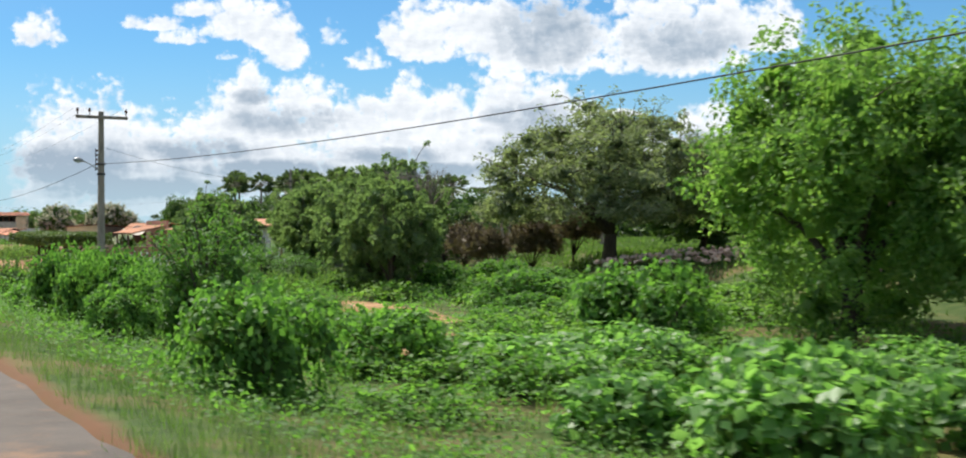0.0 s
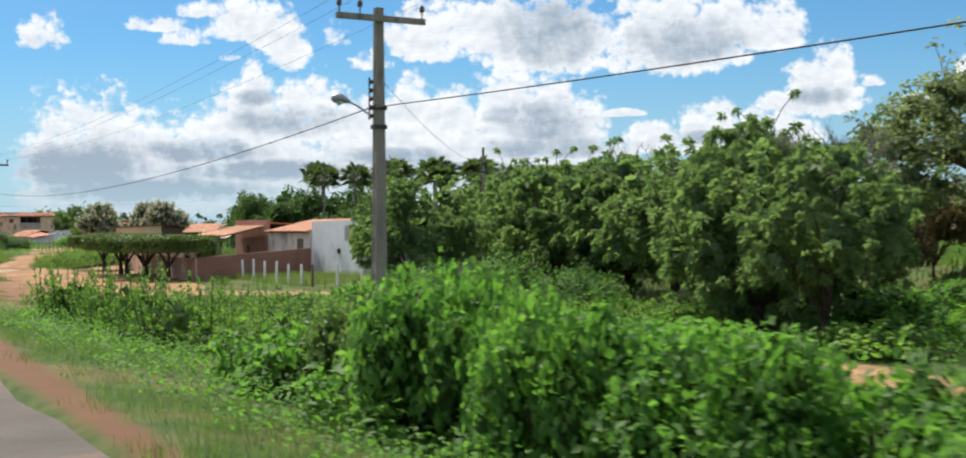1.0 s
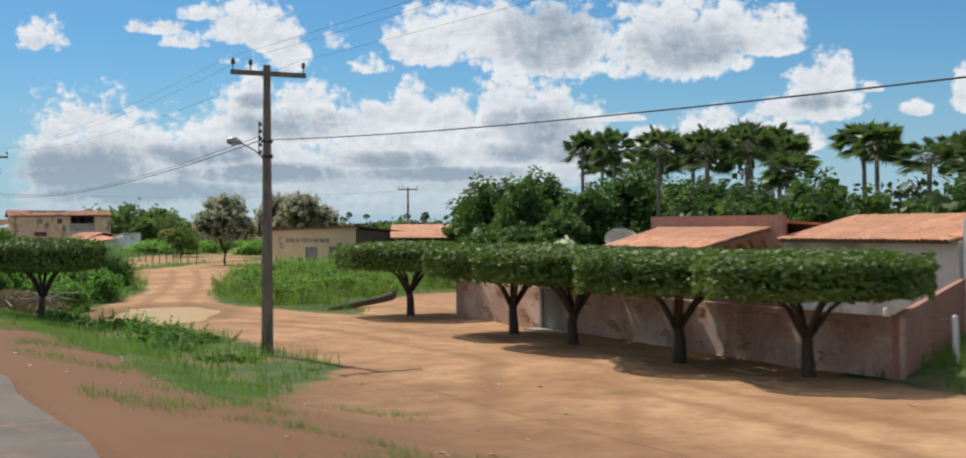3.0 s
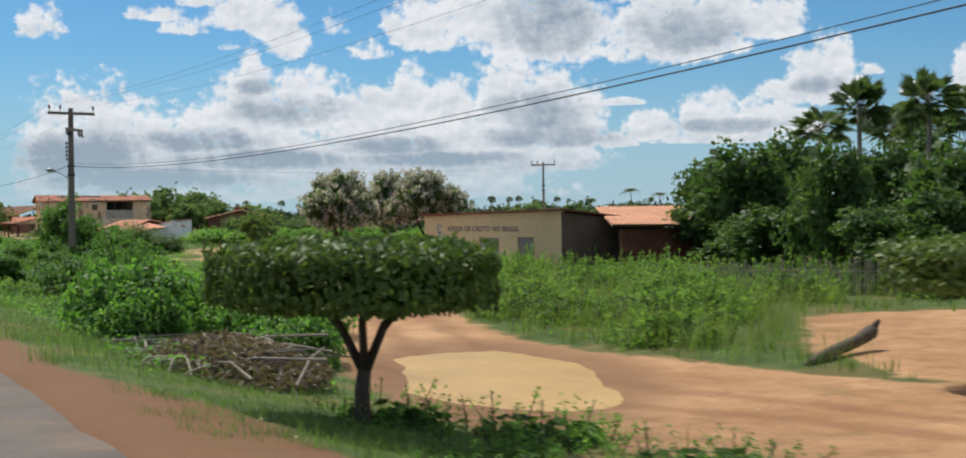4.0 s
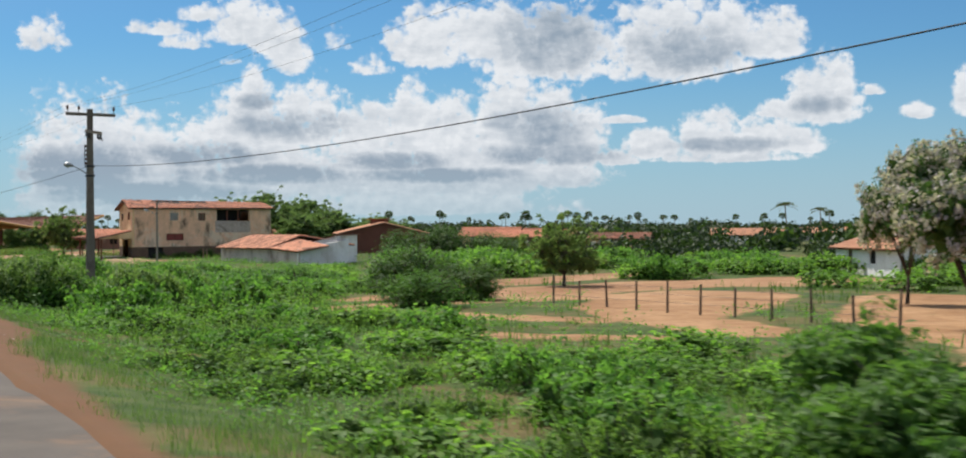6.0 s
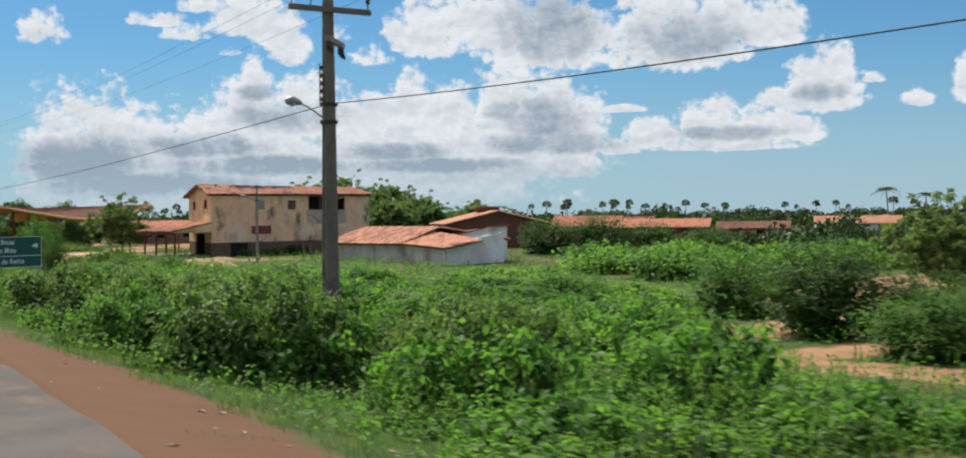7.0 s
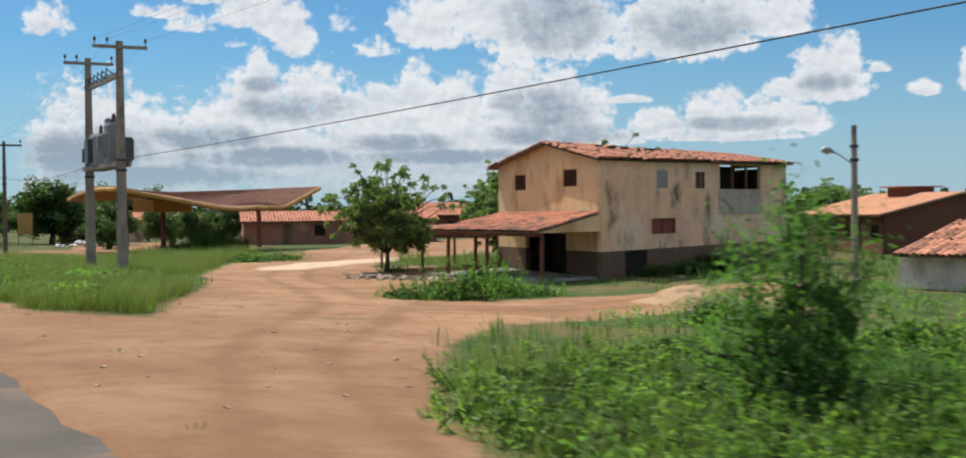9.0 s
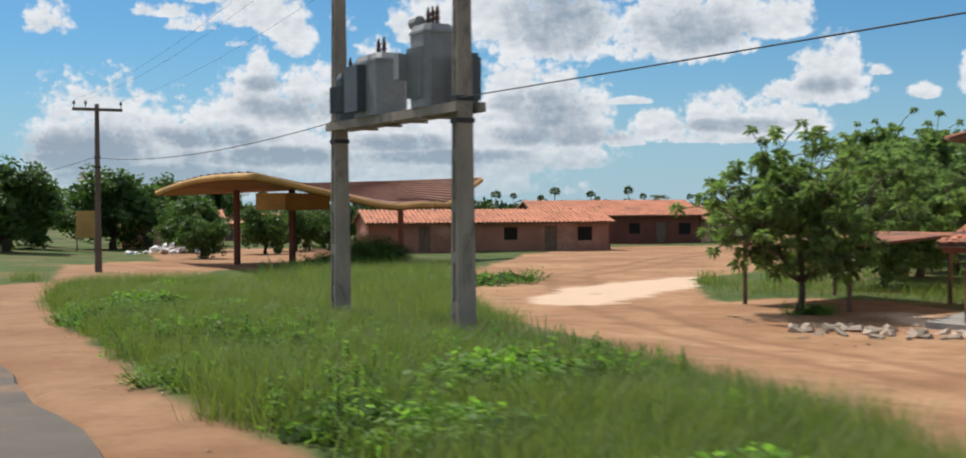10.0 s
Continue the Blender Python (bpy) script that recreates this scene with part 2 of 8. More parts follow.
M_ASPHALT = surface("asphalt", (0.108, 0.09, 0.075), 0.9, 0.3, (0.5, 40.0), 0.4, stain=(0.26, 0.15, 0.085), stain_at=(0.5, 0.75))
M_CONCRETE = surface("concrete", (0.30, 0.285, 0.26), 0.85, 0.25, (0.9, 14.0), 0.35, stain=(0.14, 0.13, 0.12), stain_at=(0.55, 0.75), stain_scale=0.8)
M_POLE = surface("pole_concrete", (0.31, 0.265, 0.215), 0.9, 0.25, (0.5, 12.0), 0.3, stain=(0.11, 0.10, 0.09), stain_at=(0.5, 0.75), stain_scale=0.5, squash=(3, 3, 1))
M_OLDPOLE = surface("grimy_pole_concrete", (0.19, 0.16, 0.13), 0.9, 0.25, (0.5, 12.0), 0.3, stain=(0.08, 0.07, 0.06), stain_at=(0.5, 0.75), stain_scale=0.5, squash=(3, 3, 1))
M_DARKPOLE = surface("dark_weathered_pole", (0.13, 0.10, 0.08), 0.9, 0.25, (0.5, 12.0), 0.3, squash=(3, 3, 1))
M_DARKMETAL = surface("weathered_metal", (0.055, 0.055, 0.055), 0.55, 0.3, (3.0, 20.0), 0.1, 0.4)
M_GALV = surface("galvanised_steel", (0.35, 0.36, 0.37), 0.45, 0.15, (3.0, 20.0), 0.1, 0.7)
M_CABLE = surface("cable", (0.018, 0.018, 0.02), 0.6, 0.2, (1.0, 20.0), 0.0)
M_PORCELAIN = surface("porcelain", (0.10, 0.05, 0.035), 0.3, 0.2, (2.0, 20.0), 0.0)
M_GLASS = surface("lamp_glass", (0.55, 0.56, 0.52), 0.25, 0.1, (2.0, 20.0), 0.0)
M_CREAM = surface("cream_render", (0.66, 0.48, 0.28), 0.9, 0.12, (0.5, 8.0), 0.2, stain=(0.33, 0.24, 0.15), stain_at=(0.58, 0.8), squash=(1, 1, 0.4))
M_OLDWALL = surface("stained_render", (0.87, 0.56, 0.345), 0.92, 0.15, (0.4, 6.0), 0.3, stain=(0.42, 0.29, 0.19), stain_at=(0.5, 0.72), stain_scale=0.45, squash=(1, 1, 0.45), streak=(0.26, 0.17, 0.11))
M_FACADE = surface("faded_facade_render", (0.82, 0.52, 0.335), 0.92, 0.2, (0.6, 6.0), 0.3, stain=(0.8, 0.62, 0.45), stain_at=(0.48, 0.58), stain_scale=0.26, streak=(0.13, 0.085, 0.06))
M_HALL = surface("faded_red_render", (0.34, 0.17, 0.12), 0.92, 0.2, (0.4, 7.0), 0.25, stain=(0.5, 0.32, 0.23), stain_at=(0.52, 0.72), stain_scale=0.3)
M_OLDTILE = surface("weathered_clay_tile", (0.33, 0.13, 0.075), 0.88, 0.35, (0.7, 5.0), 0.3, stain=(0.11, 0.07, 0.055), stain_at=(0.45, 0.66), stain_scale=0.5, apart=0.45)
M_YELLOWWALL = surface("ochre_render", (0.78, 0.555, 0.31), 0.92, 0.1, (0.4, 6.0), 0.2, stain=(0.40, 0.27, 0.14), stain_at=(0.62, 0.82), squash=(1, 1, 0.45), streak=(0.5, 0.32, 0.15))
M_DADO = surface("dark_dado_paint", (0.155, 0.095, 0.062), 0.85, 0.25, (0.5, 8.0), 0.2, stain=(0.18, 0.10, 0.07), stain_at=(0.55, 0.75))
M_WHITE = surface("white_lime_wash", (0.9, 0.87, 0.86), 0.92, 0.12, (0.4, 7.0), 0.2, stain=(0.6, 0.52, 0.48), stain_at=(0.56, 0.8), stain_scale=0.5, squash=(1, 1, 0.5), streak=(0.68, 0.63, 0.59))
M_PINK = surface("pale_pink_render", (0.70, 0.60, 0.55), 0.92, 0.12, (0.4, 7.0), 0.2, stain=(0.34, 0.28, 0.25), stain_at=(0.52, 0.75), stain_scale=0.45, squash=(1, 1, 0.4), streak=(0.36, 0.27, 0.23))
M_REDWALL = surface("red_brown_render", (0.17, 0.068, 0.047), 0.92, 0.2, (0.4, 7.0), 0.25, stain=(0.13, 0.06, 0.045), stain_at=(0.5, 0.75))
M_BRICKRED = surface("faded_brick_red_render", (0.36, 0.175, 0.13), 0.92, 0.22, (0.5, 8.0), 0.3, stain=(0.26, 0.14, 0.11), stain_at=(0.5, 0.72), stain_scale=0.5)
M_BRICK = surface("old_brick_render", (0.52, 0.335, 0.25), 0.95, 0.28, (0.7, 9.0), 0.6, stain=(0.68, 0.54, 0.43), stain_at=(0.48, 0.66), stain_scale=0.7)
M_TILE = surface("clay_tile", (0.44, 0.175, 0.1), 0.85, 0.3, (0.7, 5.0), 0.3, stain=(0.22, 0.10, 0.065), stain_at=(0.52, 0.72), stain_scale=0.6, apart=0.35)
M_TILE_ORANGE = surface("pale_clay_tile", (0.56, 0.275, 0.16), 0.85, 0.22, (0.7, 5.0), 0.3, stain=(0.36, 0.17, 0.10), stain_at=(0.55, 0.75), apart=0.3)
M_PALETILE = surface("sun_bleached_clay_tile", (0.56, 0.26, 0.16), 0.88, 0.32, (0.7, 5.0), 0.3, stain=(0.2, 0.095, 0.065), stain_at=(0.5, 0.7), stain_scale=0.8, apart=0.5)
M_PORCHTILE = surface("mossy_clay_tile", (0.42, 0.16, 0.09), 0.88, 0.35, (0.8, 6.0), 0.3, stain=(0.11, 0.07, 0.055), stain_at=(0.47, 0.64), stain_scale=0.9, apart=0.45)
M_CANOPY = surface("ochre_fascia", (0.52, 0.30, 0.10), 0.75, 0.2, (0.4, 6.0), 0.1, stain=(0.25, 0.13, 0.07), stain_at=(0.55, 0.75))
M_RUST = surface("rust_brown_paint", (0.17, 0.062, 0.04), 0.8, 0.3, (0.8, 9.0), 0.2)
M_WOOD = surface("grey_timber", (0.17, 0.125, 0.09), 0.9, 0.3, (1.0, 14.0), 0.4, squash=(4, 4, 1))
# Near-black for panes, slots and openings: interior shade put into the colour
M_DARK = surface("interior_shade_black", (0.02, 0.018, 0.016), 0.95, 0.3, (0.8, 5.0), 0.0)
M_SHUTTER = surface("grey_steel_shutter", (0.27, 0.25, 0.235), 0.6, 0.12, (0.8, 9.0), 0.05, 0.2)
M_PALESHUTTER = surface("pale_steel_shutter", (0.55, 0.52, 0.5), 0.6, 0.12, (0.8, 9.0), 0.05, 0.1)
M_SIGN = surface("green_sign_face", (0.006, 0.1, 0.073), 0.5, 0.12, (0.6, 6.0), 0.0)
M_LETTER = surface("faded_white_lettering", (0.74, 0.79, 0.78), 0.6, 0.1, (1.0, 8.0), 0.0)
M_BARK = surface("bark", (0.085, 0.065, 0.05), 0.95, 0.35, (2.0, 14.0), 0.8, squash=(3, 3, 1))
M_PALEBARK = surface("pale_bark", (0.24, 0.21, 0.17), 0.95, 0.3, (2.0, 14.0), 0.6, squash=(1, 1, 3))
M_MUDWATER = surface("muddy_water", (0.42, 0.265, 0.095), 0.3, 0.16, (0.3, 2.0), 0.02, spec=0.035)
M_STONE = surface("pale_rubble", (0.40, 0.32, 0.25), 0.95, 0.3, (1.0, 8.0), 0.5, apart=0.4)
M_RUBBLE = surface("pinkish_rubble", (0.5, 0.36, 0.29), 0.95, 0.3, (1.0, 8.0), 0.5, apart=0.5)
M_BLUE = surface("faded_blue_paint", (0.12, 0.28, 0.38), 0.7, 0.15, (1.0, 8.0), 0.0)
M_INK = surface("grey_brown_lettering", (0.17, 0.14, 0.14), 0.8, 0.15, (1.0, 8.0), 0.0)
M_DARKBOX = surface("dark_grey_enamel", (0.085, 0.10, 0.11), 0.5, 0.15, (1.2, 9.0), 0.05, 0.1)
M_STEELBOX = surface("grey_enamel", (0.27, 0.275, 0.275), 0.55, 0.15, (1.2, 9.0), 0.05, 0.1, stain=(0.16, 0.12, 0.09), stain_at=(0.6, 0.78), stain_scale=1.2)

L_VINE = leaf("vine_leaves", (0.062, 0.16, 0.034), (0.215, 0.395, 0.09), 0.6)
L_CREEPER = leaf("creeper_leaves", (0.055, 0.14, 0.031), (0.185, 0.34, 0.08), 0.58)
L_WEED = leaf("weed_leaves", (0.1, 0.225, 0.045), (0.29, 0.46, 0.1), 0.6)
L_BROAD = leaf("broad_pale_leaves", (0.115, 0.26, 0.068), (0.29, 0.47, 0.16), 0.6, 0.4)
L_DARK = leaf("dark_tree_leaves", (0.04, 0.086, 0.028), (0.118, 0.188, 0.058), 0.44)
L_FINE = leaf("fine_shrub_leaves", (0.062, 0.155, 0.033), (0.168, 0.305, 0.072), 0.56)
L_HEDGE = leaf("clipped_fig_leaves", (0.058, 0.105, 0.028), (0.17, 0.235, 0.062), 0.32)
L_DRY = leaf("dry_brown_leaves", (0.11, 0.08, 0.058), (0.24, 0.185, 0.14), 0.25)
L_BIG = leaf("spreading_tree_leaves", (0.11, 0.145, 0.088), (0.34, 0.37, 0.23), 0.58)
L_LIME = leaf("lime_tree_leaves", (0.11, 0.235, 0.06), (0.36, 0.5, 0.15), 0.62)
L_BLOSSOM = leaf("pale_pink_blossom", (0.36, 0.3, 0.325), (0.72, 0.64, 0.67), 0.4)
L_PALM = leaf("palm_fronds", (0.05, 0.085, 0.032), (0.145, 0.195, 0.085), 0.35, 0.4)
L_GRASS = leaf("grass_blades", (0.062, 0.132, 0.03), (0.168, 0.255, 0.07), 0.52)
L_TALL = leaf("tall_grass_blades", (0.078, 0.14, 0.03), (0.22, 0.255, 0.068), 0.48)
# Inner leaves: the shade inside a crown is put into this darker green
L_CORE = leaf("shade_dark_inner_leaves", (0.048, 0.09, 0.028), (0.09, 0.145, 0.045), 0.4, 0.8, 0.2, 0.05)
L_NEEM = leaf("shade_tree_leaves", (0.074, 0.13, 0.062), (0.265, 0.35, 0.165), 0.56)
L_TUFT = leaf("small_tree_leaves", (0.068, 0.13, 0.05), (0.265, 0.345, 0.14), 0.56)
L_THORN = leaf("thorn_shrub_leaves", (0.036, 0.088, 0.022), (0.13, 0.215, 0.055), 0.48)
L_OLIVE = leaf("olive_shrub_leaves", (0.07, 0.14, 0.036), (0.27, 0.365, 0.125), 0.5)
L_FAR = leaf("far_wood_leaves", (0.02, 0.04, 0.016), (0.05, 0.08, 0.028), 0.2)

# ---- building blocks ----


class Geo:
    """Collects corners and faces for one mesh."""

    def __init__(self):
        self.v, self.f = [], []

    def face(self, *points):
        k = len(self.v)
        self.v += [tuple(p) for p in points]
        self.f.append(tuple(range(k, k + len(points))))

    def box(self, lo, hi, m=None):
        (x0, y0, z0), (x1, y1, z1) = lo, hi
        k = len(self.v)
        c = [(x0, y0, z0), (x1, y0, z0), (x1, y1, z0), (x0, y1, z0), (x0, y0, z1), (x1, y0, z1), (x1, y1, z1), (x0, y1, z1)]
        self.v += [tuple(m @ Vector(p)) for p in c] if m else c
        self.f += [tuple(k + i for i in q) for q in ((0, 3, 2, 1), (4, 5, 6, 7), (0, 1, 5, 4), (1, 2, 6, 5), (2, 3, 7, 6), (3, 0, 4, 7))]

    def tube(self, path, radii, seg=8, cap=True):
        """A round bar along a path, with a radius at each point."""
        path = [Vector(p) for p in path]
        k0 = len(self.v)
        for i, p in enumerate(path):
            way = (path[min(i + 1, len(path) - 1)] - path[max(i - 1, 0)]).normalized()
            side = way.cross(Vector((0, 0, 1)) if abs(way.z) < 0.95 else Vector((1, 0, 0))).normalized()
            up = side.cross(way)
            r = radii if isinstance(radii, (int, float)) else radii[i]
            for s in range(seg):
                a = 2 * math.pi * s / seg
                self.v.append(tuple(p + side * (r * math.cos(a)) + up * (r * math.sin(a))))
        for i in range(len(path) - 1):
            for s in range(seg):
                a, b = k0 + i * seg + s, k0 + i * seg + (s + 1) % seg
                self.f.append((a, b, b + seg, a + seg))
        if cap:
            self.f.append(tuple(k0 + s for s in reversed(range(seg))))
            self.f.append(tuple(k0 + (len(path) - 1) * seg + s for s in range(seg)))

    def slab(self, corners, thick):
        """A plate with the given upper corners."""
        c = [Vector(p) for p in corners]
        down = (c[1] - c[0]).cross(c[2] - c[0]).normalized() * thick
        if down.z > 0:
            down = -down
        k, n = len(self.v), len(c)
        self.v += [tuple(p) for p in c] + [tuple(p + down) for p in c]
        self.f.append(tuple(range(k, k + n)))
        self.f.append(tuple(range(k + 2 * n - 1, k + n - 1, -1)))
        for i in range(n):
            j = (i + 1) % n
            self.f.append((k + i, k + n + i, k + n + j, k + j))

    def mesh(self, name, material, smooth=False):
        me = bpy.data.meshes.new(name)
        me.from_pydata(self.v, [], self.f)
        bm = bmesh.new()
        bm.from_mesh(me)
        bmesh.ops.recalc_face_normals(bm, faces=bm.faces)
        bm.to_mesh(me)
        bm.free()
        me.materials.append(material)
        if smooth:
            me.shade_smooth()
        return me


def part(name, geo, material, parent, label="", smooth=False):
    """Links a collected mesh as one part under a thing."""
    ob = new(name, geo if isinstance(geo, bpy.types.Mesh) else geo.mesh(name, material, smooth))
    ob.parent = parent
    return tagged(ob, label)


def thing(name, m, label, category, group="", kind=""):
    ob = new(name)
    ob.empty_display_size = 0.2
    ob.matrix_world = m
    return tagged(ob, label, category, group, kind)


def quick_mesh(name, verts, faces, material):
    """A mesh of triangles or quads from arrays."""
    verts, faces = np.asarray(verts, dtype=np.float32), np.asarray(faces, dtype=np.int32)
    me = bpy.data.meshes.new(name)
    me.vertices.add(len(verts))
    me.vertices.foreach_set("co", verts.ravel())
    me.loops.add(faces.size)
    me.loops.foreach_set("vertex_index", faces.ravel())
    me.polygons.add(len(faces))
    me.polygons.foreach_set("loop_start", np.arange(0, faces.size, faces.shape[1], dtype=np.int32))
    me.update(calc_edges=True)
    me.materials.append(material)
    return me


def smooth_between(a, b, x):
    t = np.clip((np.asarray(x, dtype=float) - a) / (b - a), 0, 1)
    return t * t * (3 - 2 * t)


# ---- ground ----
# Bare earth: each track as a line of places with the half width on it
NEAR_TRACKS = [
    [(3.55, -200, 0.24), (3.55, 38, 0.26), (3.75, 47, 0.28), (3.8, 58, 0.42), (3.6, 66, 0.75), (3.7, 75, 1.1), (3.6, 79, 1.9), (3.6, 84, 3.5), (3.8, 92, 4.6)],
    [(4, 92, 3), (5, 105, 5), (4, 120, 2.5), (4.0, 128, 2.9), (3.8, 136, 2.2), (3.8, 146, 2.1), (3, 152, 1.2), (3, 200, 0.7), (3.2, 225, 1.5), (3.6, 232, 2.7), (3.6, 245, 2.4), (3.2, 262, 0.9), (3.6, 284, 1.2), (4.6, 298, 2.3)],
    [(6, 104, 5), (12, 117, 5.5), (18, 128, 5)]]
SHOP_TRACKS = [
    [(12, 100, 4), (17, 112, 5), (18, 128, 5), (18, 140, 5), (15, 150, 5), (15, 157, 3.5), (17, 165, 2.2), (20, 174, 2.0), (24, 188, 2.6), (27, 200, 4), (30, 212, 5), (40, 223, 4), (58, 238, 3), (90, 262, 3.5)],
    [(4.5, 91, 2.5), (9, 94, 4.5), (14, 98, 4)],
    [(20, 103, 2.5), (26, 99, 2.0), (34, 101, 2.2)],
    [(24, 124, 3.0), (23, 140, 3.5), (26, 152, 3.5), (32, 160, 3), (40, 158, 3)],
    [(23, 194, 2.5), (27, 202, 4.5), (31, 209, 6.5), (36, 216, 6.0), (40, 228, 5.0), (52, 240, 5.0)],
    [(20, 233, 1.5), (26, 228, 1.3)]]
FIELD_TRACKS = [
    [(22, 248, 1.5), (26, 240, 1.6), (28, 236, 1.4)],
    [(30, 229, 2.0), (31, 236, 2.4), (36, 242, 4.5), (44, 250, 5.0)],
    [(22, 250, 0.9), (29, 250.5, 1.5), (38, 252, 2.6)],
    [(25, 256, 1.2), (36, 258, 4), (50, 262, 5), (62, 262, 6)],
    [(36, 266, 2), (46, 272, 3), (60, 280, 3)],
    [(7.5, 231, 1.0), (10, 230, 0.7)],
    [(4, 197, 0.9), (6.5, 199, 0.7)],
    [(4.5, 206, 0.8), (9, 205, 0.6)],
    [(3.8, 294, 1.5), (6.2, 305, 2.0), (9.5, 315.5, 3.6), (15.3, 326, 5.7), (18.3, 338, 4.3), (21, 350, 4.0), (26, 363, 4.5), (33, 376, 6), (44, 386, 9), (56, 398, 12), (66, 404, 13)],
    [(24, 344, 3.0), (28, 350, 4.0), (31, 356, 3.0)]]
STATION_TRACKS = [
    [(3.8, 296, 1.7), (4.0, 305, 2.2), (4.2, 317, 2.4), (3.7, 325, 1.9)],
    [(8, 315, 4), (3.7, 325, 2.0), (3.4, 338, 1.2), (3.5, 352, 1.9), (4, 364, 2.4), (8, 372, 1.5)],
    [(17, 325, 6), (24, 325.5, 4), (30, 327, 2.5), (36, 331, 2)],
    [(22, 395, 4), (28, 405, 8), (32, 425, 8)],
    [(10, 372, 2), (16, 392, 4), (22, 400, 5)],
    [(19, 40, 0.5), (14, 32, 0.45)],
    [(17, 20, 0.6), (15, 22, 0.5)],
    [(20, 64, 0.9), (22.2, 57.5, 1.7), (22.0, 51, 1.8), (21.3, 45.6, 1.2)]]
TRACKS = NEAR_TRACKS + SHOP_TRACKS + FIELD_TRACKS + STATION_TRACKS


RUTS = [SHOP_TRACKS[0], NEAR_TRACKS[2], FIELD_TRACKS[-2], STATION_TRACKS[2], [(5, 100, 0), (10, 112, 0), (16, 122, 0), (20, 136, 0)], [(4.4, 296, 0), (8, 312, 0), (15, 324, 0), (24, 340, 0)]]
PALE_STONE = [[(24.5, 361.5, 1.6), (30, 366.5, 2.6), (38, 371, 2.2)], [(27, 345, 0.6), (30, 351, 0.8)]]


def bare(x, y, lines=TRACKS):
    """Signed distance from bare earth, below nought inside it."""
    x, y = np.asarray(x, dtype=float), np.asarray(y, dtype=float)
    best = np.full(np.broadcast(x, y).shape, 50.0)
    for line in lines:
        for (x0, y0, r0), (x1, y1, r1) in zip(line, line[1:]):
            dx, dy = x1 - x0, y1 - y0
            t = np.clip(((x - x0) * dx + (y - y0) * dy) / (dx * dx + dy * dy), 0, 1)
            best = np.minimum(best, np.hypot(x - x0 - t * dx, y - y0 - t * dy) - (r0 + t * (r1 - r0)))
    return best


PUDDLE = (14.7, 155.3)


def road_edge(y):
    """Where the asphalt ends."""
    return np.interp(y, [-200, 40, 50, 66, 80, 105, 127, 140, 158, 178, 200, 240, 262, 286, 318, 340, 700], [3.4, 3.35, 3.1, 2.93, 2.93, 3.1, 3.3, 3.2, 3.0, 3.25, 3.3, 3.45, 3.3, 3.25, 2.72, 2.9, 3.0])


def waves(x, y, size, seed):
    """Soft unevenness between -1 and 1."""
    a, b = np.asarray(x, dtype=float) / size + seed * 3.1, np.asarray(y, dtype=float) / size - seed * 1.7
    return (np.sin(a * 2.1 + 1.3 * np.sin(b * 1.7)) + np.sin(b * 2.4 + 1.1 * np.sin(a * 1.9 + 2.0)) + 0.6 * np.sin(a * 4.3 + b * 3.7)) / 2.6


def ground_z(x, y):
    x, y = np.asarray(x, dtype=float), np.asarray(y, dtype=float)
    low = -0.04 - 1.0 * smooth_between(3.3, 11.0, x)
    high = -0.04 - 0.62 * smooth_between(8.0, 24.0, x)
    k = smooth_between(275, 330, y)
    z = low * (1 - k) + high * k
    z = z * smooth_between(-14.0, 3.0, x) + (1 - smooth_between(-14.0, 3.0, x)) * -0.6
    z = z + 0.06 * waves(x, y, 5.0, 1) * smooth_between(3.5, 8, x) + 0.02 * waves(x, y, 1.3, 2) * smooth_between(3.2, 5, x)
    dip = np.exp(-(((x - PUDDLE[0]) * 0.92 - (y - PUDDLE[1]) * 0.28) / 2.5) ** 2 - (((y - PUDDLE[1]) * 0.95 + (x - PUDDLE[0]) * 0.25) / 5.2) ** 2)
    z = z - 0.28 * dip
    # a raised field beyond the rubble bank
    z = z + 1.4 * smooth_between(0.0, 6.0, x - 40.5 - 0.55 * np.maximum(0, y - 72)) * smooth_between(25, 45, y) * smooth_between(260, 180, x)
    edge = road_edge(y)
    road = smooth_between(edge + 0.22, edge, x) * smooth_between(-8.4, -8.0, x)
    return z * (1 - road) - 0.2 * road


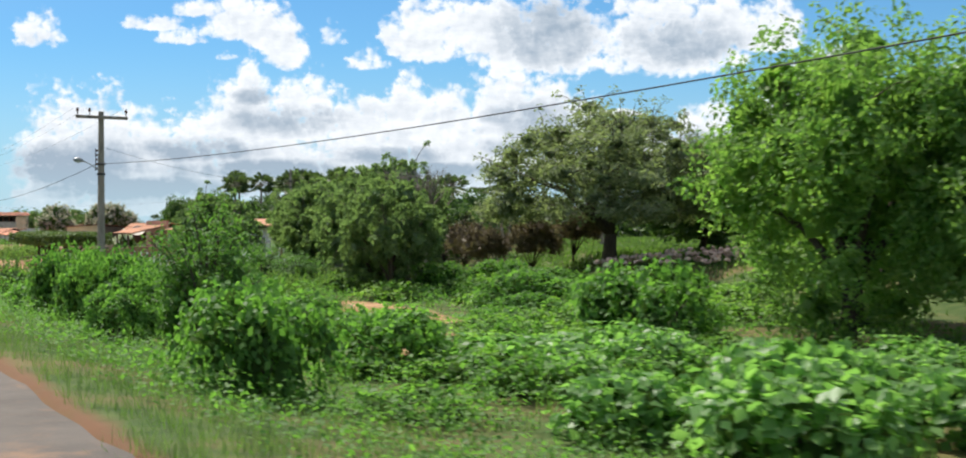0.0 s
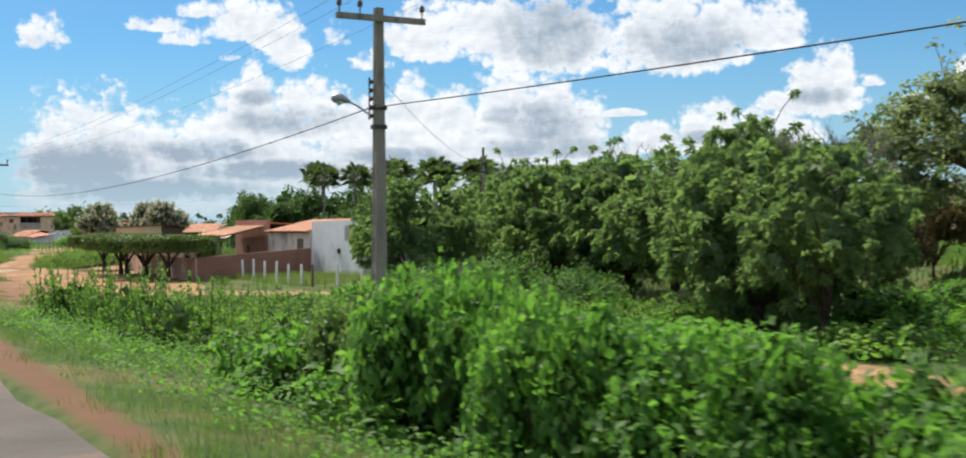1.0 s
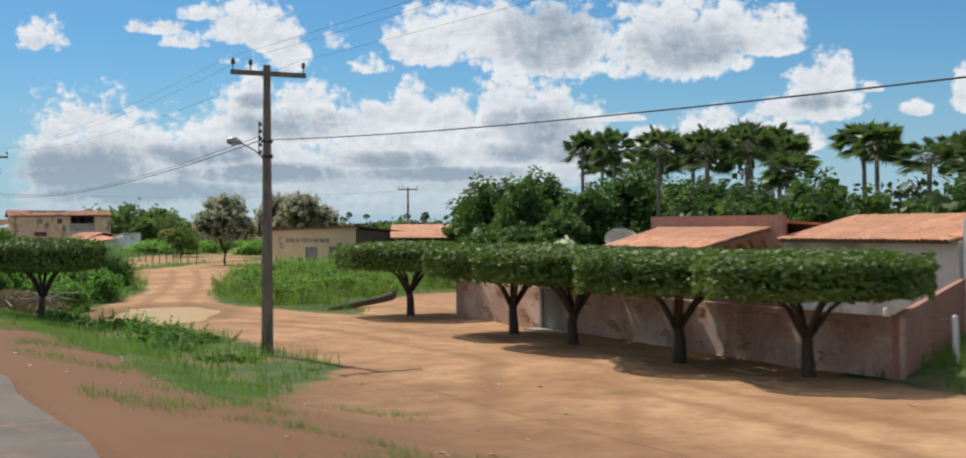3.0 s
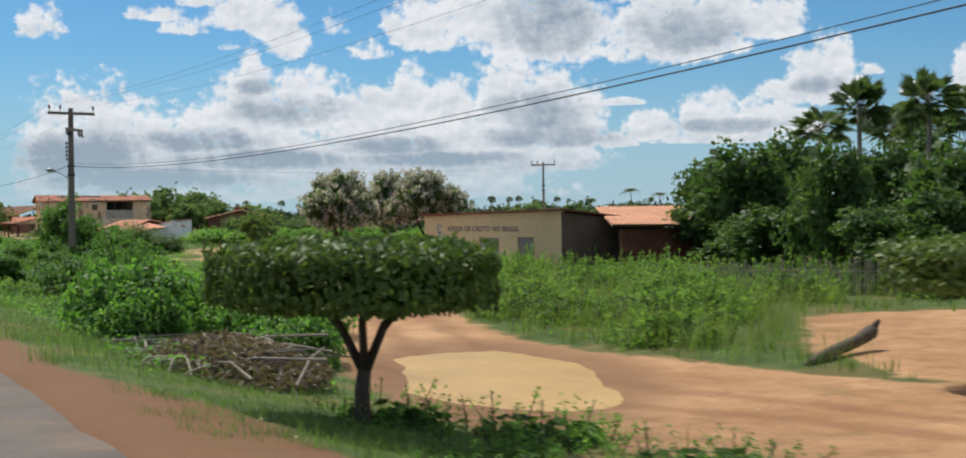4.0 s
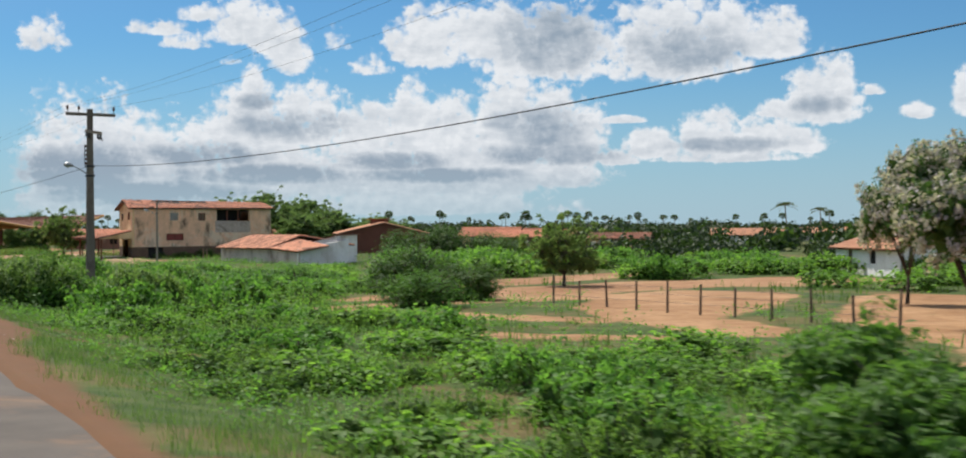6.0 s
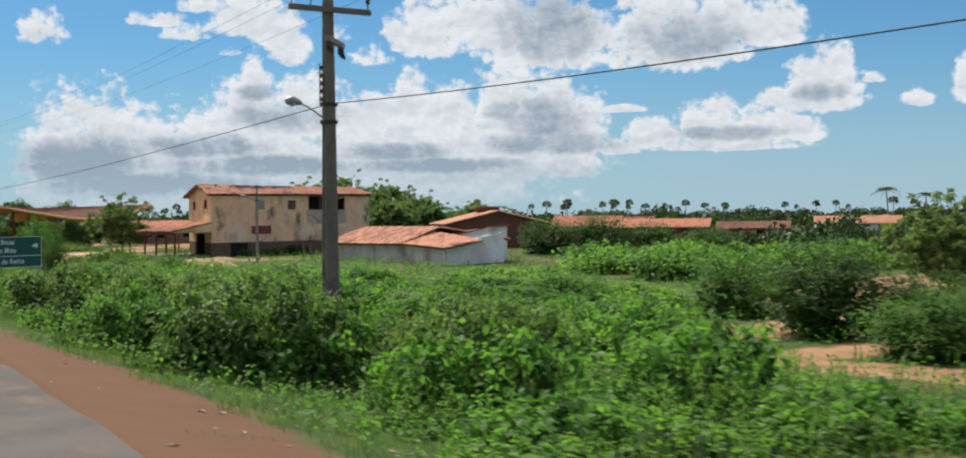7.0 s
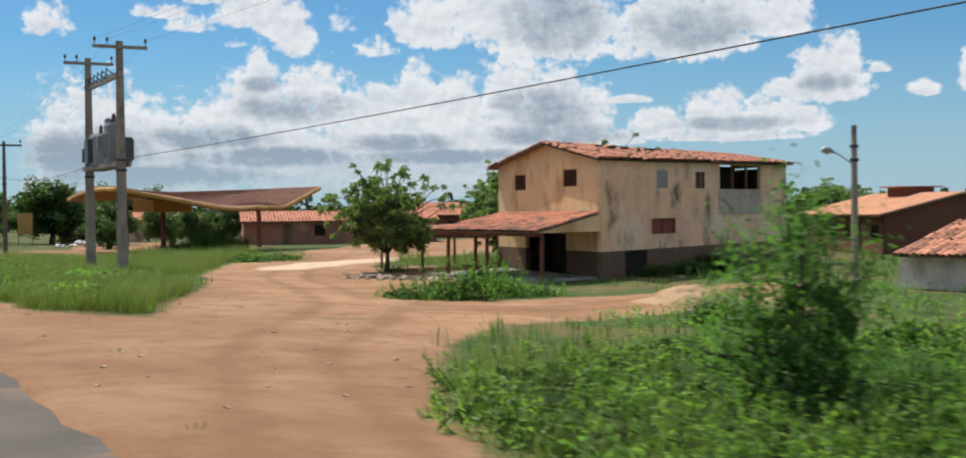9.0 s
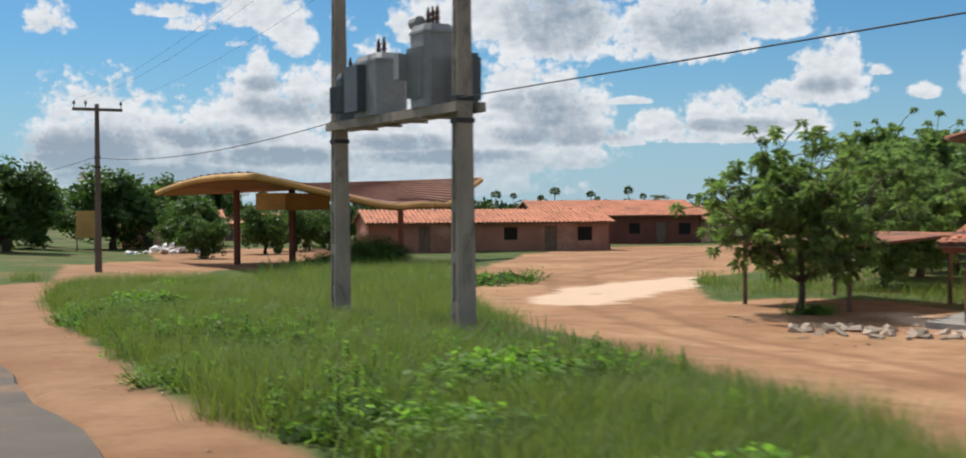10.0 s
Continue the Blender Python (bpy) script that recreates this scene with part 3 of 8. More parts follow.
def ground_material():
    m = bpy.data.materials.new("ground")
    m.use_nodes = True
    n = Nodes(m.node_tree)
    shader = m.node_tree.nodes["Principled BSDF"]
    place = n.add("ShaderNodeNewGeometry").outputs["Position"]
    split = n.add("ShaderNodeSeparateXYZ")
    n.put(split.inputs[0], place)
    edge = n.add("ShaderNodeAttribute", attribute_name="bare").outputs["Fac"]
    rough_edge = n.math("ADD", edge, n.math("MULTIPLY", n.math("SUBTRACT", n.noise(place, 0.7, 5.0, 0.65), 0.5), n.step(split.outputs[0], 3.8, 7.5, 0.5, 2.0)))
    earth_f = n.step(rough_edge, 0.25, -0.25)
    broad, mid, fine = n.noise(place, 0.22, 5.0, 0.62), n.noise(place, 1.1, 5.0, 0.65), n.noise(place, 5.0, 6.0, 0.7)
    earth = n.mix(n.step(broad, 0.3, 0.7), (0.292, 0.151, 0.079), (0.430, 0.256, 0.144))
    # yellower sand in the village street than on the forecourt
    sand = n.mix(n.step(broad, 0.3, 0.7), (0.305, 0.165, 0.079), (0.475, 0.287, 0.152))
    earth = n.mix(n.step(split.outputs[1], 275.0, 235.0), earth, sand)
    # the shoulder of the road is redder and damper earth
    shoulder = n.math("SUBTRACT", split.outputs[0], n.math("MULTIPLY", mid, 5.0))
    earth = n.mix(n.math("MULTIPLY", n.step(shoulder, 14.5, 4.5), n.step(split.outputs[1], 292.0, 262.0, 0.3, 0.92)), earth, (0.135, 0.07, 0.038))
    earth = n.mix(n.step(mid, 0.42, 0.72, 0.0, 0.5), earth, (0.19, 0.092, 0.046))
    earth = n.mix(n.step(fine, 0.4, 0.75, 0.0, 0.32), earth, (0.14, 0.074, 0.04))
    # wheel ruts along the tracks
    rut = n.math("ABSOLUTE", n.math("SUBTRACT", n.add("ShaderNodeAttribute", attribute_name="rut").outputs["Fac"], 0.95))
    rut = n.math("ADD", rut, n.math("MULTIPLY", n.math("SUBTRACT", n.noise(place, 0.6, 4.0, 0.6), 0.5), 1.3))
    earth = n.mix(n.step(rut, 0.6, 0.0, 0.0, 0.6), earth, (0.21, 0.108, 0.054))
    # a strip of crushed pale stone across the forecourt
    stone = n.math("ADD", n.add("ShaderNodeAttribute", attribute_name="pale").outputs["Fac"], n.math("MULTIPLY", n.math("SUBTRACT", n.noise(place, 0.9, 5.0, 0.65), 0.5), 2.4))
    earth = n.mix(n.step(stone, 0.4, -0.5, 0.0, 0.85), earth, (0.64, 0.47, 0.34))
    # wet margin of the puddle
    px, py = n.math("SUBTRACT", split.outputs[0], PUDDLE[0]), n.math("SUBTRACT", split.outputs[1], PUDDLE[1])
    wide = n.math("DIVIDE", n.math("SUBTRACT", n.math("MULTIPLY", px, 0.92), n.math("MULTIPLY", py, 0.28)), 3.2)
    far = n.math("DIVIDE", n.math("ADD", n.math("MULTIPLY", py, 0.95), n.math("MULTIPLY", px, 0.25)), 7.0)
    off = n.math("ADD", n.math("ADD", n.math("MULTIPLY", wide, wide), n.math("MULTIPLY", far, far)), n.math("MULTIPLY", mid, 1.2))
    earth = n.mix(n.step(off, 2.2, 1.2, 0.0, 0.7), earth, (0.17, 0.09, 0.048))
    earth = n.mix(n.step(n.noise(place, 0.5, 4.0, 0.6), 0.6, 0.72, 0.0, 0.35), earth, (0.12, 0.11, 0.04))
    sod = n.mix(n.step(n.noise(place, 1.2, 5.0, 0.6), 0.3, 0.7), (0.04, 0.075, 0.018), (0.09, 0.12, 0.035))
    sod = n.mix(n.step(n.noise(place, 0.2, 4.0, 0.62), 0.46, 0.64, 0.0, 0.6), sod, (0.20, 0.13, 0.062))
    n.put(shader.inputs["Base Color"], n.mix(earth_f, sod, earth))
    shader.inputs["Roughness"].default_value = 0.95
    shader.inputs["Specular IOR Level"].default_value = 0.15
    node = n.add("ShaderNodeBump")
    node.inputs["Strength"].default_value, node.inputs["Distance"].default_value = 0.4, 0.03
    n.put(node.inputs["Height"], n.math("ADD", fine, n.math("MULTIPLY", mid, 0.8)))
    n.put(shader.inputs["Normal"], node.outputs[0])
    return m


def make_ground():
    xs = np.concatenate([[-2500, -900, -300, -100, -40, -20, -12, -8.6, -8.0, 2.2], np.arange(2.5, 6, 0.18), np.arange(6, 30, 0.55), np.arange(30, 75, 1.8), [80, 95, 120, 160, 240, 400, 800, 1500, 2800]])
    ys = np.concatenate([[-2000, -600, -200, -60, -20], np.arange(-5, 430, 0.8), [440, 455, 480, 520, 600, 750, 1000, 1600, 3000]])
    gx, gy = np.meshgrid(xs, ys)
    z = ground_z(gx, gy)
    verts = np.stack([gx.ravel(), gy.ravel(), z.ravel()], 1)
    w, h = len(xs), len(ys)
    a = (np.arange(h - 1)[:, None] * w + np.arange(w - 1)[None, :]).ravel()
    me = quick_mesh("ground", verts, np.stack([a, a + 1, a + w + 1, a + w], 1), ground_material())
    me.attributes.new("bare", "FLOAT", "POINT").data.foreach_set("value", bare(gx, gy).ravel().astype(np.float32))
    lines = [[(x, y, 0.0) for x, y, r in line] for line in RUTS]
    me.attributes.new("rut", "FLOAT", "POINT").data.foreach_set("value", bare(gx, gy, lines).ravel().astype(np.float32))
    me.attributes.new("pale", "FLOAT", "POINT").data.foreach_set("value", bare(gx, gy, PALE_STONE).ravel().astype(np.float32))
    me.shade_smooth()
    tagged(new("ground", me), "orange-brown bare earth and rough green verge beside the road", "ground", kind="structure")


make_ground()
g = Geo()
rng = random.Random(4)
edge = [(float(road_edge(y)) + 0.07 * math.sin(y * 0.9) + rng.uniform(-0.07, 0.07), y) for y in np.arange(-200, 700, 1.3)]
for (xa, ya), (xb, yb) in zip(edge, edge[1:]):
    g.face((-8, ya, 0.0), (xa, ya, 0.0), (xb, yb, 0.0), (-8, yb, 0.0))
    g.face((xa, ya, 0.0), (xa + 0.06, ya, -0.1), (xb + 0.06, yb, -0.1), (xb, yb, 0.0))
tagged(new("road", g.mesh("road", M_ASPHALT)), "worn grey asphalt road with dusty broken edge", "road", kind="structure")
g = Geo()
g.face(*[(PUDDLE[0] + 3.2 * math.cos(a) + 0.9 * math.sin(a), PUDDLE[1] + 6.6 * math.sin(a), -1.155) for a in np.linspace(0, 2 * math.pi, 40, endpoint=False)])
tagged(new("puddle", g.mesh("puddle", M_MUDWATER)), "wide puddle of yellow-brown muddy rainwater on the track", "puddle", kind="structure")

# ---- buildings ----


def wall_geo(geo, a, b, z0, z1, holes=(), thick=0.2, z1b=None, jitter=0.0):
    """An upright wall from a to b (its outer face lies to the right of the way), with openings (u0, u1, low, high) through it.
    z1b: the height at b where the top slopes."""
    ax, ay = a
    length = math.hypot(b[0] - ax, b[1] - ay)
    dx, dy = (b[0] - ax) / length, (b[1] - ay) / length
    nx, ny = -dy * thick, dx * thick
    top = z1 if z1b is None else max(z1, z1b)
    us = sorted({0.0, length, *[h[0] for h in holes], *[h[1] for h in holes]})
    zs = sorted({z0, min(z1, z1 if z1b is None else z1b), *[h[2] for h in holes], *[h[3] for h in holes]})

    def solid(i, j):
        if not (0 <= i < len(us) - 1 and 0 <= j < len(zs) - 1):
            return False
        u, z = (us[i] + us[i + 1]) / 2, (zs[j] + zs[j + 1]) / 2
        return not any(h[0] < u < h[1] and h[2] < z < h[3] for h in holes)

    def p(u, z, inner):
        return (ax + dx * u + (nx if inner else 0), ay + dy * u + (ny if inner else 0), z)

    for i in range(len(us) - 1):
        for j in range(len(zs) - 1):
            if not solid(i, j):
                continue
            u0, u1, a0, a1 = us[i], us[i + 1], zs[j], zs[j + 1]
            geo.face(p(u0, a0, 0), p(u1, a0, 0), p(u1, a1, 0), p(u0, a1, 0))
            geo.face(p(u0, a0, 1), p(u0, a1, 1), p(u1, a1, 1), p(u1, a0, 1))
            if not solid(i - 1, j):
                geo.face(p(u0, a0, 0), p(u0, a1, 0), p(u0, a1, 1), p(u0, a0, 1))
            if not solid(i + 1, j):
                geo.face(p(u1, a0, 0), p(u1, a0, 1), p(u1, a1, 1), p(u1, a1, 0))
            if not solid(i, j - 1):
                geo.face(p(u0, a0, 0), p(u0, a0, 1), p(u1, a0, 1), p(u1, a0, 0))
            if not solid(i, j + 1):
                geo.face(p(u0, a1, 0), p(u1, a1, 0), p(u1, a1, 1), p(u0, a1, 1))
    if z1b is not None and abs(z1b - z1) > 1e-6:
        low = min(z1, z1b)
        hi_u = 0.0 if z1 > z1b else length
        for inner in (0, 1):
            geo.face(p(0, low, inner), p(length, low, inner), p(hi_u, top, inner))
        geo.face(p(length - hi_u, low, 0), p(hi_u, top, 0), p(hi_u, top, 1), p(length - hi_u, low, 1))
        geo.face(p(hi_u, low, 0), p(hi_u, top, 0), p(hi_u, top, 1), p(hi_u, low, 1))


def tile_mesh(length=0.46, width=0.2, seg=5):
    """One clay barrel tile along +y, hollow side down."""
    geo = Geo()
    for s in range(seg):
        a, b = math.pi * s / seg, math.pi * (s + 1) / seg
        ra, rb = width * 0.52, width * 0.46
        pts = [(-math.cos(a), math.sin(a)), (-math.cos(b), math.sin(b))]
        geo.face(*[(x * ra, 0, z * ra * 0.75) for x, z in pts], *[(x * rb, length, z * rb * 0.75 + 0.012) for x, z in reversed(pts)])
    for s in range(seg):
        a, b = math.pi * s / seg, math.pi * (s + 1) / seg
        r, t = width * 0.52, 0.014
        geo.face((-math.cos(a) * r, 0, math.sin(a) * r * 0.75), (-math.cos(a) * (r - t), 0, math.sin(a) * (r - t) * 0.75),
                 (-math.cos(b) * (r - t), 0, math.sin(b) * (r - t) * 0.75), (-math.cos(b) * r, 0, math.sin(b) * r * 0.75))
    return geo


TILE_DATA = {}


def tiled_slope(parent, eave_a, eave_b, top_a, top_b, material, single=0, seed=1, gaps=0.0, width=0.21, course=0.40, wild=1.0, hole=None):
    """Courses of barrel tiles on a slope over a thin deck. The first `single` tiles are parts, the others one part."""
    rng = random.Random(seed)
    ea, eb, ta, tb = (Vector(p) for p in (eave_a, eave_b, top_a, top_b))
    deck = Geo()
    deck.slab([ea, eb, tb, ta], 0.05)
    # a holed roof gets a near-black deck, painting the shade under missing tiles
    part("roof_deck", deck, M_DARK if hole else M_WOOD, parent)
    key = (material.name, width, course)
    if key not in TILE_DATA:
        TILE_DATA[key] = tile_mesh(course + 0.07, width).mesh("tile", material, True)
    data = TILE_DATA[key]
    base_v = np.array([v.co[:] for v in data.vertices])
    base_f = np.array([p.vertices[:] for p in data.polygons])
    rise = ((ta - ea).length + (tb - eb).length) / 2
    rows = max(1, int(rise / course))
    run = max((eb - ea).length, (tb - ta).length)
    cols = max(1, int(run / width))
    vs, fs, count = [], [], 0
    for j in range(rows):
        for i in range(cols):
            u, v = (i + 0.5) / cols, j / rows
            if rng.random() < gaps:
                continue
            if hole and hole[0] < u < hole[1] and v > hole[2] + 0.3 * float(waves(i, j, 3.0, 2)) and rng.random() < 0.85:
                continue
            at = ea.lerp(eb, u).lerp(ta.lerp(tb, u), v)
            up = (ta.lerp(tb, u) - ea.lerp(eb, u)).normalized()
            side = (eb - ea).normalized()
            normal = side.cross(up).normalized()
            if normal.z < 0:
                normal = -normal
            side = up.cross(normal)
            tilt = rng.gauss(0, 0.035 * wild)
            sx, ux = side * math.cos(tilt) + up * math.sin(tilt), up * math.cos(tilt) - side * math.sin(tilt)
            m = Matrix((sx, ux, normal)).transposed().to_4x4()
            m.translation = at + normal * (0.02 + rng.uniform(0, 0.018) * wild) + up * rng.gauss(0, 0.02 * wild) - up * 0.04
            count += 1
            if count <= single:
                ob = new("tile", data)
                ob.parent = parent
                ob.matrix_parent_inverse = parent.matrix_world.inverted()
                ob.matrix_world = m
            else:
                mm = np.array(m)
                fs.append(base_f + len(vs) * len(base_v))
                vs.append(base_v @ mm[:3, :3].T + mm[:3, 3])
    if vs:
        me = quick_mesh("tiles", np.concatenate(vs), np.concatenate(fs), material)
        me.shade_smooth()
        ob = part("tiles", me, material, parent)
        tagged(ob, kind="stuff")


ORIGIN = Matrix.Identity(4)


def along(a, b, u):
    k = u / math.hypot(b[0] - a[0], b[1] - a[1])
    return (a[0] + (b[0] - a[0]) * k, a[1] + (b[1] - a[1]) * k)


def panel(a, b, u0, u1, z0, z1, inset, thick, geo):
    """A flat board in the plane of a wall, set in from its outer face."""
    length = math.hypot(b[0] - a[0], b[1] - a[1])
    dx, dy = (b[0] - a[0]) / length, (b[1] - a[1]) / length
    m = Matrix(((dx, -dy, 0, a[0]), (dy, dx, 0, a[1]), (0, 0, 1, 0), (0, 0, 0, 1)))
    geo.box((u0, inset, z0), (u1, inset + thick, z1), m)


# The walls below run so that their outer face lies to the right of the way from a to b.
def make_white_house():
    f0, f1 = (34.5, 127.8), (35.6, 114.8)
    s1 = (43.7, 120.1)
    back = (42.6, 133.0)
    house = thing("white_house", ORIGIN, "low whitewashed house with parapet front and orange tiled side roof", "house")
    g = Geo()
    wall_geo(g, f0, f1, -1.3, 2.84, [(8.3, 11.5, -0.95, 1.35)], 0.22, 2.99)
    part("front_wall", g, M_WHITE, house)
    g = Geo()
    wall_geo(g, f1, s1, -1.3, 2.3, [(0.5, 2.6, -0.8, 1.4)], 0.2, 2.2)
    part("side_wall", g, M_WHITE, house, "white wall in shade")
    g = Geo()
    wall_geo(g, s1, back, -1.3, 2.2, (), 0.2)
    wall_geo(g, back, f0, -1.3, 2.2, (), 0.2, 2.8)
    part("back_wall", g, M_WHITE, house)
    shutter = Geo()
    panel(f0, f1, 8.3, 11.5, -0.95, 1.35, 0.14, 0.03, shutter)
    roller = part("roller_shutter", shutter, M_PALESHUTTER, house, "pale grey roller shutter")
    for k in range(22):
        slat = Geo()
        panel(f0, f1, 8.3, 11.5, -0.95 + k * 0.104, -0.95 + k * 0.104 + 0.094, 0.10, 0.03, slat)
        part("slat", slat, M_PALESHUTTER, roller)
    for k in range(10):
        # each slot is a near-black board that paints the shade in a gap
        vent = Geo()
        panel(f0, f1, 8.45 + k * 0.3, 8.6 + k * 0.3, 1.16, 1.33, 0.07, 0.02, vent)
        part("vent_slot", vent, M_DARK, house, "dark slot")
    board = Geo()
    panel(f0, f1, 5.7, 11.8, 1.45, 2.52, -0.012, 0.01, board)
    part("painted_panel", board, surface("faded_beige_paint", (0.42, 0.37, 0.31), 0.9, 0.15, (0.5, 7.0), 0.1, stain=(0.55, 0.52, 0.48), stain_at=(0.5, 0.7)), house, "faded beige painted sign panel")
    pier = Geo()
    panel(f0, f1, 7.85, 8.28, -1.0, 1.45, -0.05, 0.05, pier)
    part("pilaster", pier, M_WHITE, house)
    box = Geo()
    panel(f0, f1, 4.6, 4.95, 0.5, 0.85, -0.1, 0.1, box)
    part("meter_box", box, M_DARKMETAL, house, "dark electricity meter box")
    door = Geo()
    panel(f1, s1, 0.5, 2.6, -0.8, 1.4, 0.1, 0.04, door)
    part("side_door", door, M_SHUTTER, house, "grey steel door")
    tiled_slope(house, (36.0, 113.6, 2.42), (49.0, 122.4, 2.25), (37.0, 122.5, 3.05), (45.5, 128.0, 2.95), M_TILE_ORANGE, 0, 3, 0.0, 0.26, 0.5)
    g = Geo()
    g.tube([(47.6, 122.2, -1.1), (47.6, 122.2, 2.3)], 0.09, 8)
    part("veranda_post", g, M_WHITE, house)
    g = Geo()
    wall_geo(g, (44.6, 119.6), (47.6, 122.0), -1.2, -0.2, (), 0.15)
    part("veranda_wall", g, M_WHITE, house)


make_white_house()


def make_red_house():
    house = thing("brown_house", ORIGIN, "low red-brown rendered house with clay tiled lean-to roof", "house")
    g = Geo()
    wall_geo(g, (33.6, 144.8), (33.7, 136.0), -1.3, 3.05, [(3.0, 3.9, -1.1, 0.9)], 0.2)
    part("parapet_wall", g, M_BRICKRED, house)
    g = Geo()
    wall_geo(g, (33.72, 136.0), (34.4, 127.9), -1.3, 2.1, [(5.6, 6.9, 0.35, 1.55)], 0.2)
    part("front_wall", g, M_PINK, house)
    g = Geo()
    panel((33.72, 136.0), (34.4, 127.9), 5.6, 6.9, 0.35, 1.55, 0.1, 0.04, g)
    part("window_shutter", g, M_WOOD, house)
    g = Geo()
    wall_geo(g, (43.0, 145.4), (33.6, 144.8), -1.3, 2.2, (), 0.2, 3.05)
    wall_geo(g, (42.6, 133.2), (43.0, 145.4), -1.3, 2.2, (), 0.2)
    part("back_wall", g, M_REDWALL, house)
    tiled_slope(house, (33.4, 136.0, 2.05), (34.0, 127.9, 2.05), (37.6, 136.2, 2.95), (38.2, 128.2, 2.95), M_TILE_ORANGE, 0, 5, 0.0, 0.24, 0.45)
    tiled_slope(house, (29.7, 142.7, 1.75), (30.2, 136.6, 1.75), (33.5, 144.0, 2.5), (33.6, 136.6, 2.5), M_TILE_ORANGE, 150, 6, 0.0, 0.21, 0.40)
    g = Geo()
    g.slab([(33.8, 144.7, 2.85), (33.8, 136.2, 2.85), (43, 136.2, 2.3), (43, 145.2, 2.3)], 0.1)
    part("back_roof", g, M_TILE, house)
    for y in (137.2, 140.0, 142.4):
        g = Geo()
        g.tube([(30.0, y, -1.2), (30.0, y, 1.74)], 0.08, 8)
        part("lean_to_post", g, M_WOOD, house)
    dish = thing("satellite_dish", pose(33.4, 146.0, 1.1), "pale round satellite dish on the house roof", "satellite dish")
    g = Geo()
    rings = []
    aim = pose(-0.3, 0.4, 0.75, 40, 0, 335)
    for j in range(6):
        r = 0.8 * j / 5
        rings.append([aim @ Vector((r * math.cos(2 * math.pi * k / 20), r * math.sin(2 * math.pi * k / 20), 0.28 * (r / 0.85) ** 2)) for k in range(20)])
    for a, b in zip(rings, rings[1:]):
        for k in range(20):
            g.face(a[k], a[(k + 1) % 20], b[(k + 1) % 20], b[k])
    part("bowl", g, surface("pale_dish", (0.55, 0.47, 0.38), 0.6, 0.15, (1.0, 8.0), 0.1), dish, smooth=True)
    g = Geo()
    g.tube([(0, 0, -0.1), (0, 0.05, 0.55), (-0.25, 0.35, 0.72)], 0.04, 8)
    part("mast", g, M_GALV, dish)
    g = Geo()
    tip = aim @ Vector((0, 0, 0.85))
    for k in range(3):
        a = 2 * math.pi * k / 3
        g.tube([aim @ Vector((0.8 * math.cos(a), 0.8 * math.sin(a), 0.25)), tip], 0.015, 6)
    part("feed_arm", g, M_GALV, dish)


make_red_house()


def make_compound_wall():
    a, b, c = (24.2, 145.3), (23.2, 119.2), (34.3, 127.5)
    wall = thing("boundary_wall", ORIGIN, "old crumbling pinkish brick boundary wall with peeling render", "wall")
    g = Geo()
    wall_geo(g, a, b, -1.5, 0.42, [(7.6, 9.5, -1.5, 0.44)], 0.18)
    part("street_wall", g, M_BRICK, wall)
    g = Geo()
    wall_geo(g, b, c, -1.5, 0.5, (), 0.18, 0.85)
    part("side_wall", g, M_BRICKRED, wall, "faded brick-red wall")
    g = Geo()
    wall_geo(g, (32.0, 149.4), a, -1.5, 0.45, (), 0.18, 0.42)
    part("end_wall", g, M_BRICK, wall)
    g = Geo()
    panel(a, b, 7.72, 9.38, -1.1, 0.38, 0.06, 0.05, g)
    gate = part("gate", g, surface("grey_green_gate", (0.16, 0.17, 0.15), 0.7, 0.2, (1.0, 9.0), 0.1), wall, "grey-green sheet metal gate")
    g = Geo()
    panel(a, b, 7.55, 7.72, -1.2, 0.5, -0.02, 0.16, g)
    panel(a, b, 9.38, 9.55, -1.2, 0.5, -0.02, 0.16, g)
    panel(a, b, 7.55, 9.55, 0.4, 0.52, -0.02, 0.16, g)
    part("gate_frame", g, M_CONCRETE, wall)
    g = Geo()
    panel(a, b, 7.4, 9.7, -1.25, -1.02, -0.6, 0.6, g)
    part("step", g, M_CONCRETE, wall)


make_compound_wall()


def make_stick_fence():
    fence = thing("stick_fence", ORIGIN, "grey weathered stick fence round a yard", "fence")
    rng = random.Random(12)
    a, b = Vector((34.0, 174.2, 0)), Vector((43.5, 164.8, 0))
    n = 92
    for k in range(n):
        p = a.lerp(b, k / (n - 1.0))
        z = float(ground_z(p.x, p.y))
        h = rng.uniform(1.15, 1.5)
        g = Geo()
        g.tube([(p.x, p.y, z - 0.1), (p.x + rng.gauss(0, 0.03), p.y + rng.gauss(0, 0.03), z + h)], [0.042, 0.034], 5)
        part("stake", g, M_STAKE, fence)
    for h in (0.4, 1.0):
        g = Geo()
        g.tube([(a.x, a.y - 0.06, -1.0 + h), (b.x, b.y - 0.06, -1.0 + h)], 0.025, 5)
        part("rail", g, M_STAKE, fence)


M_STAKE = surface("weathered_stick", (0.33, 0.27, 0.21), 0.92, 0.3, (1.5, 16.0), 0.3, stain=(0.16, 0.125, 0.10), stain_at=(0.5, 0.72), stain_scale=1.4)
make_stick_fence()


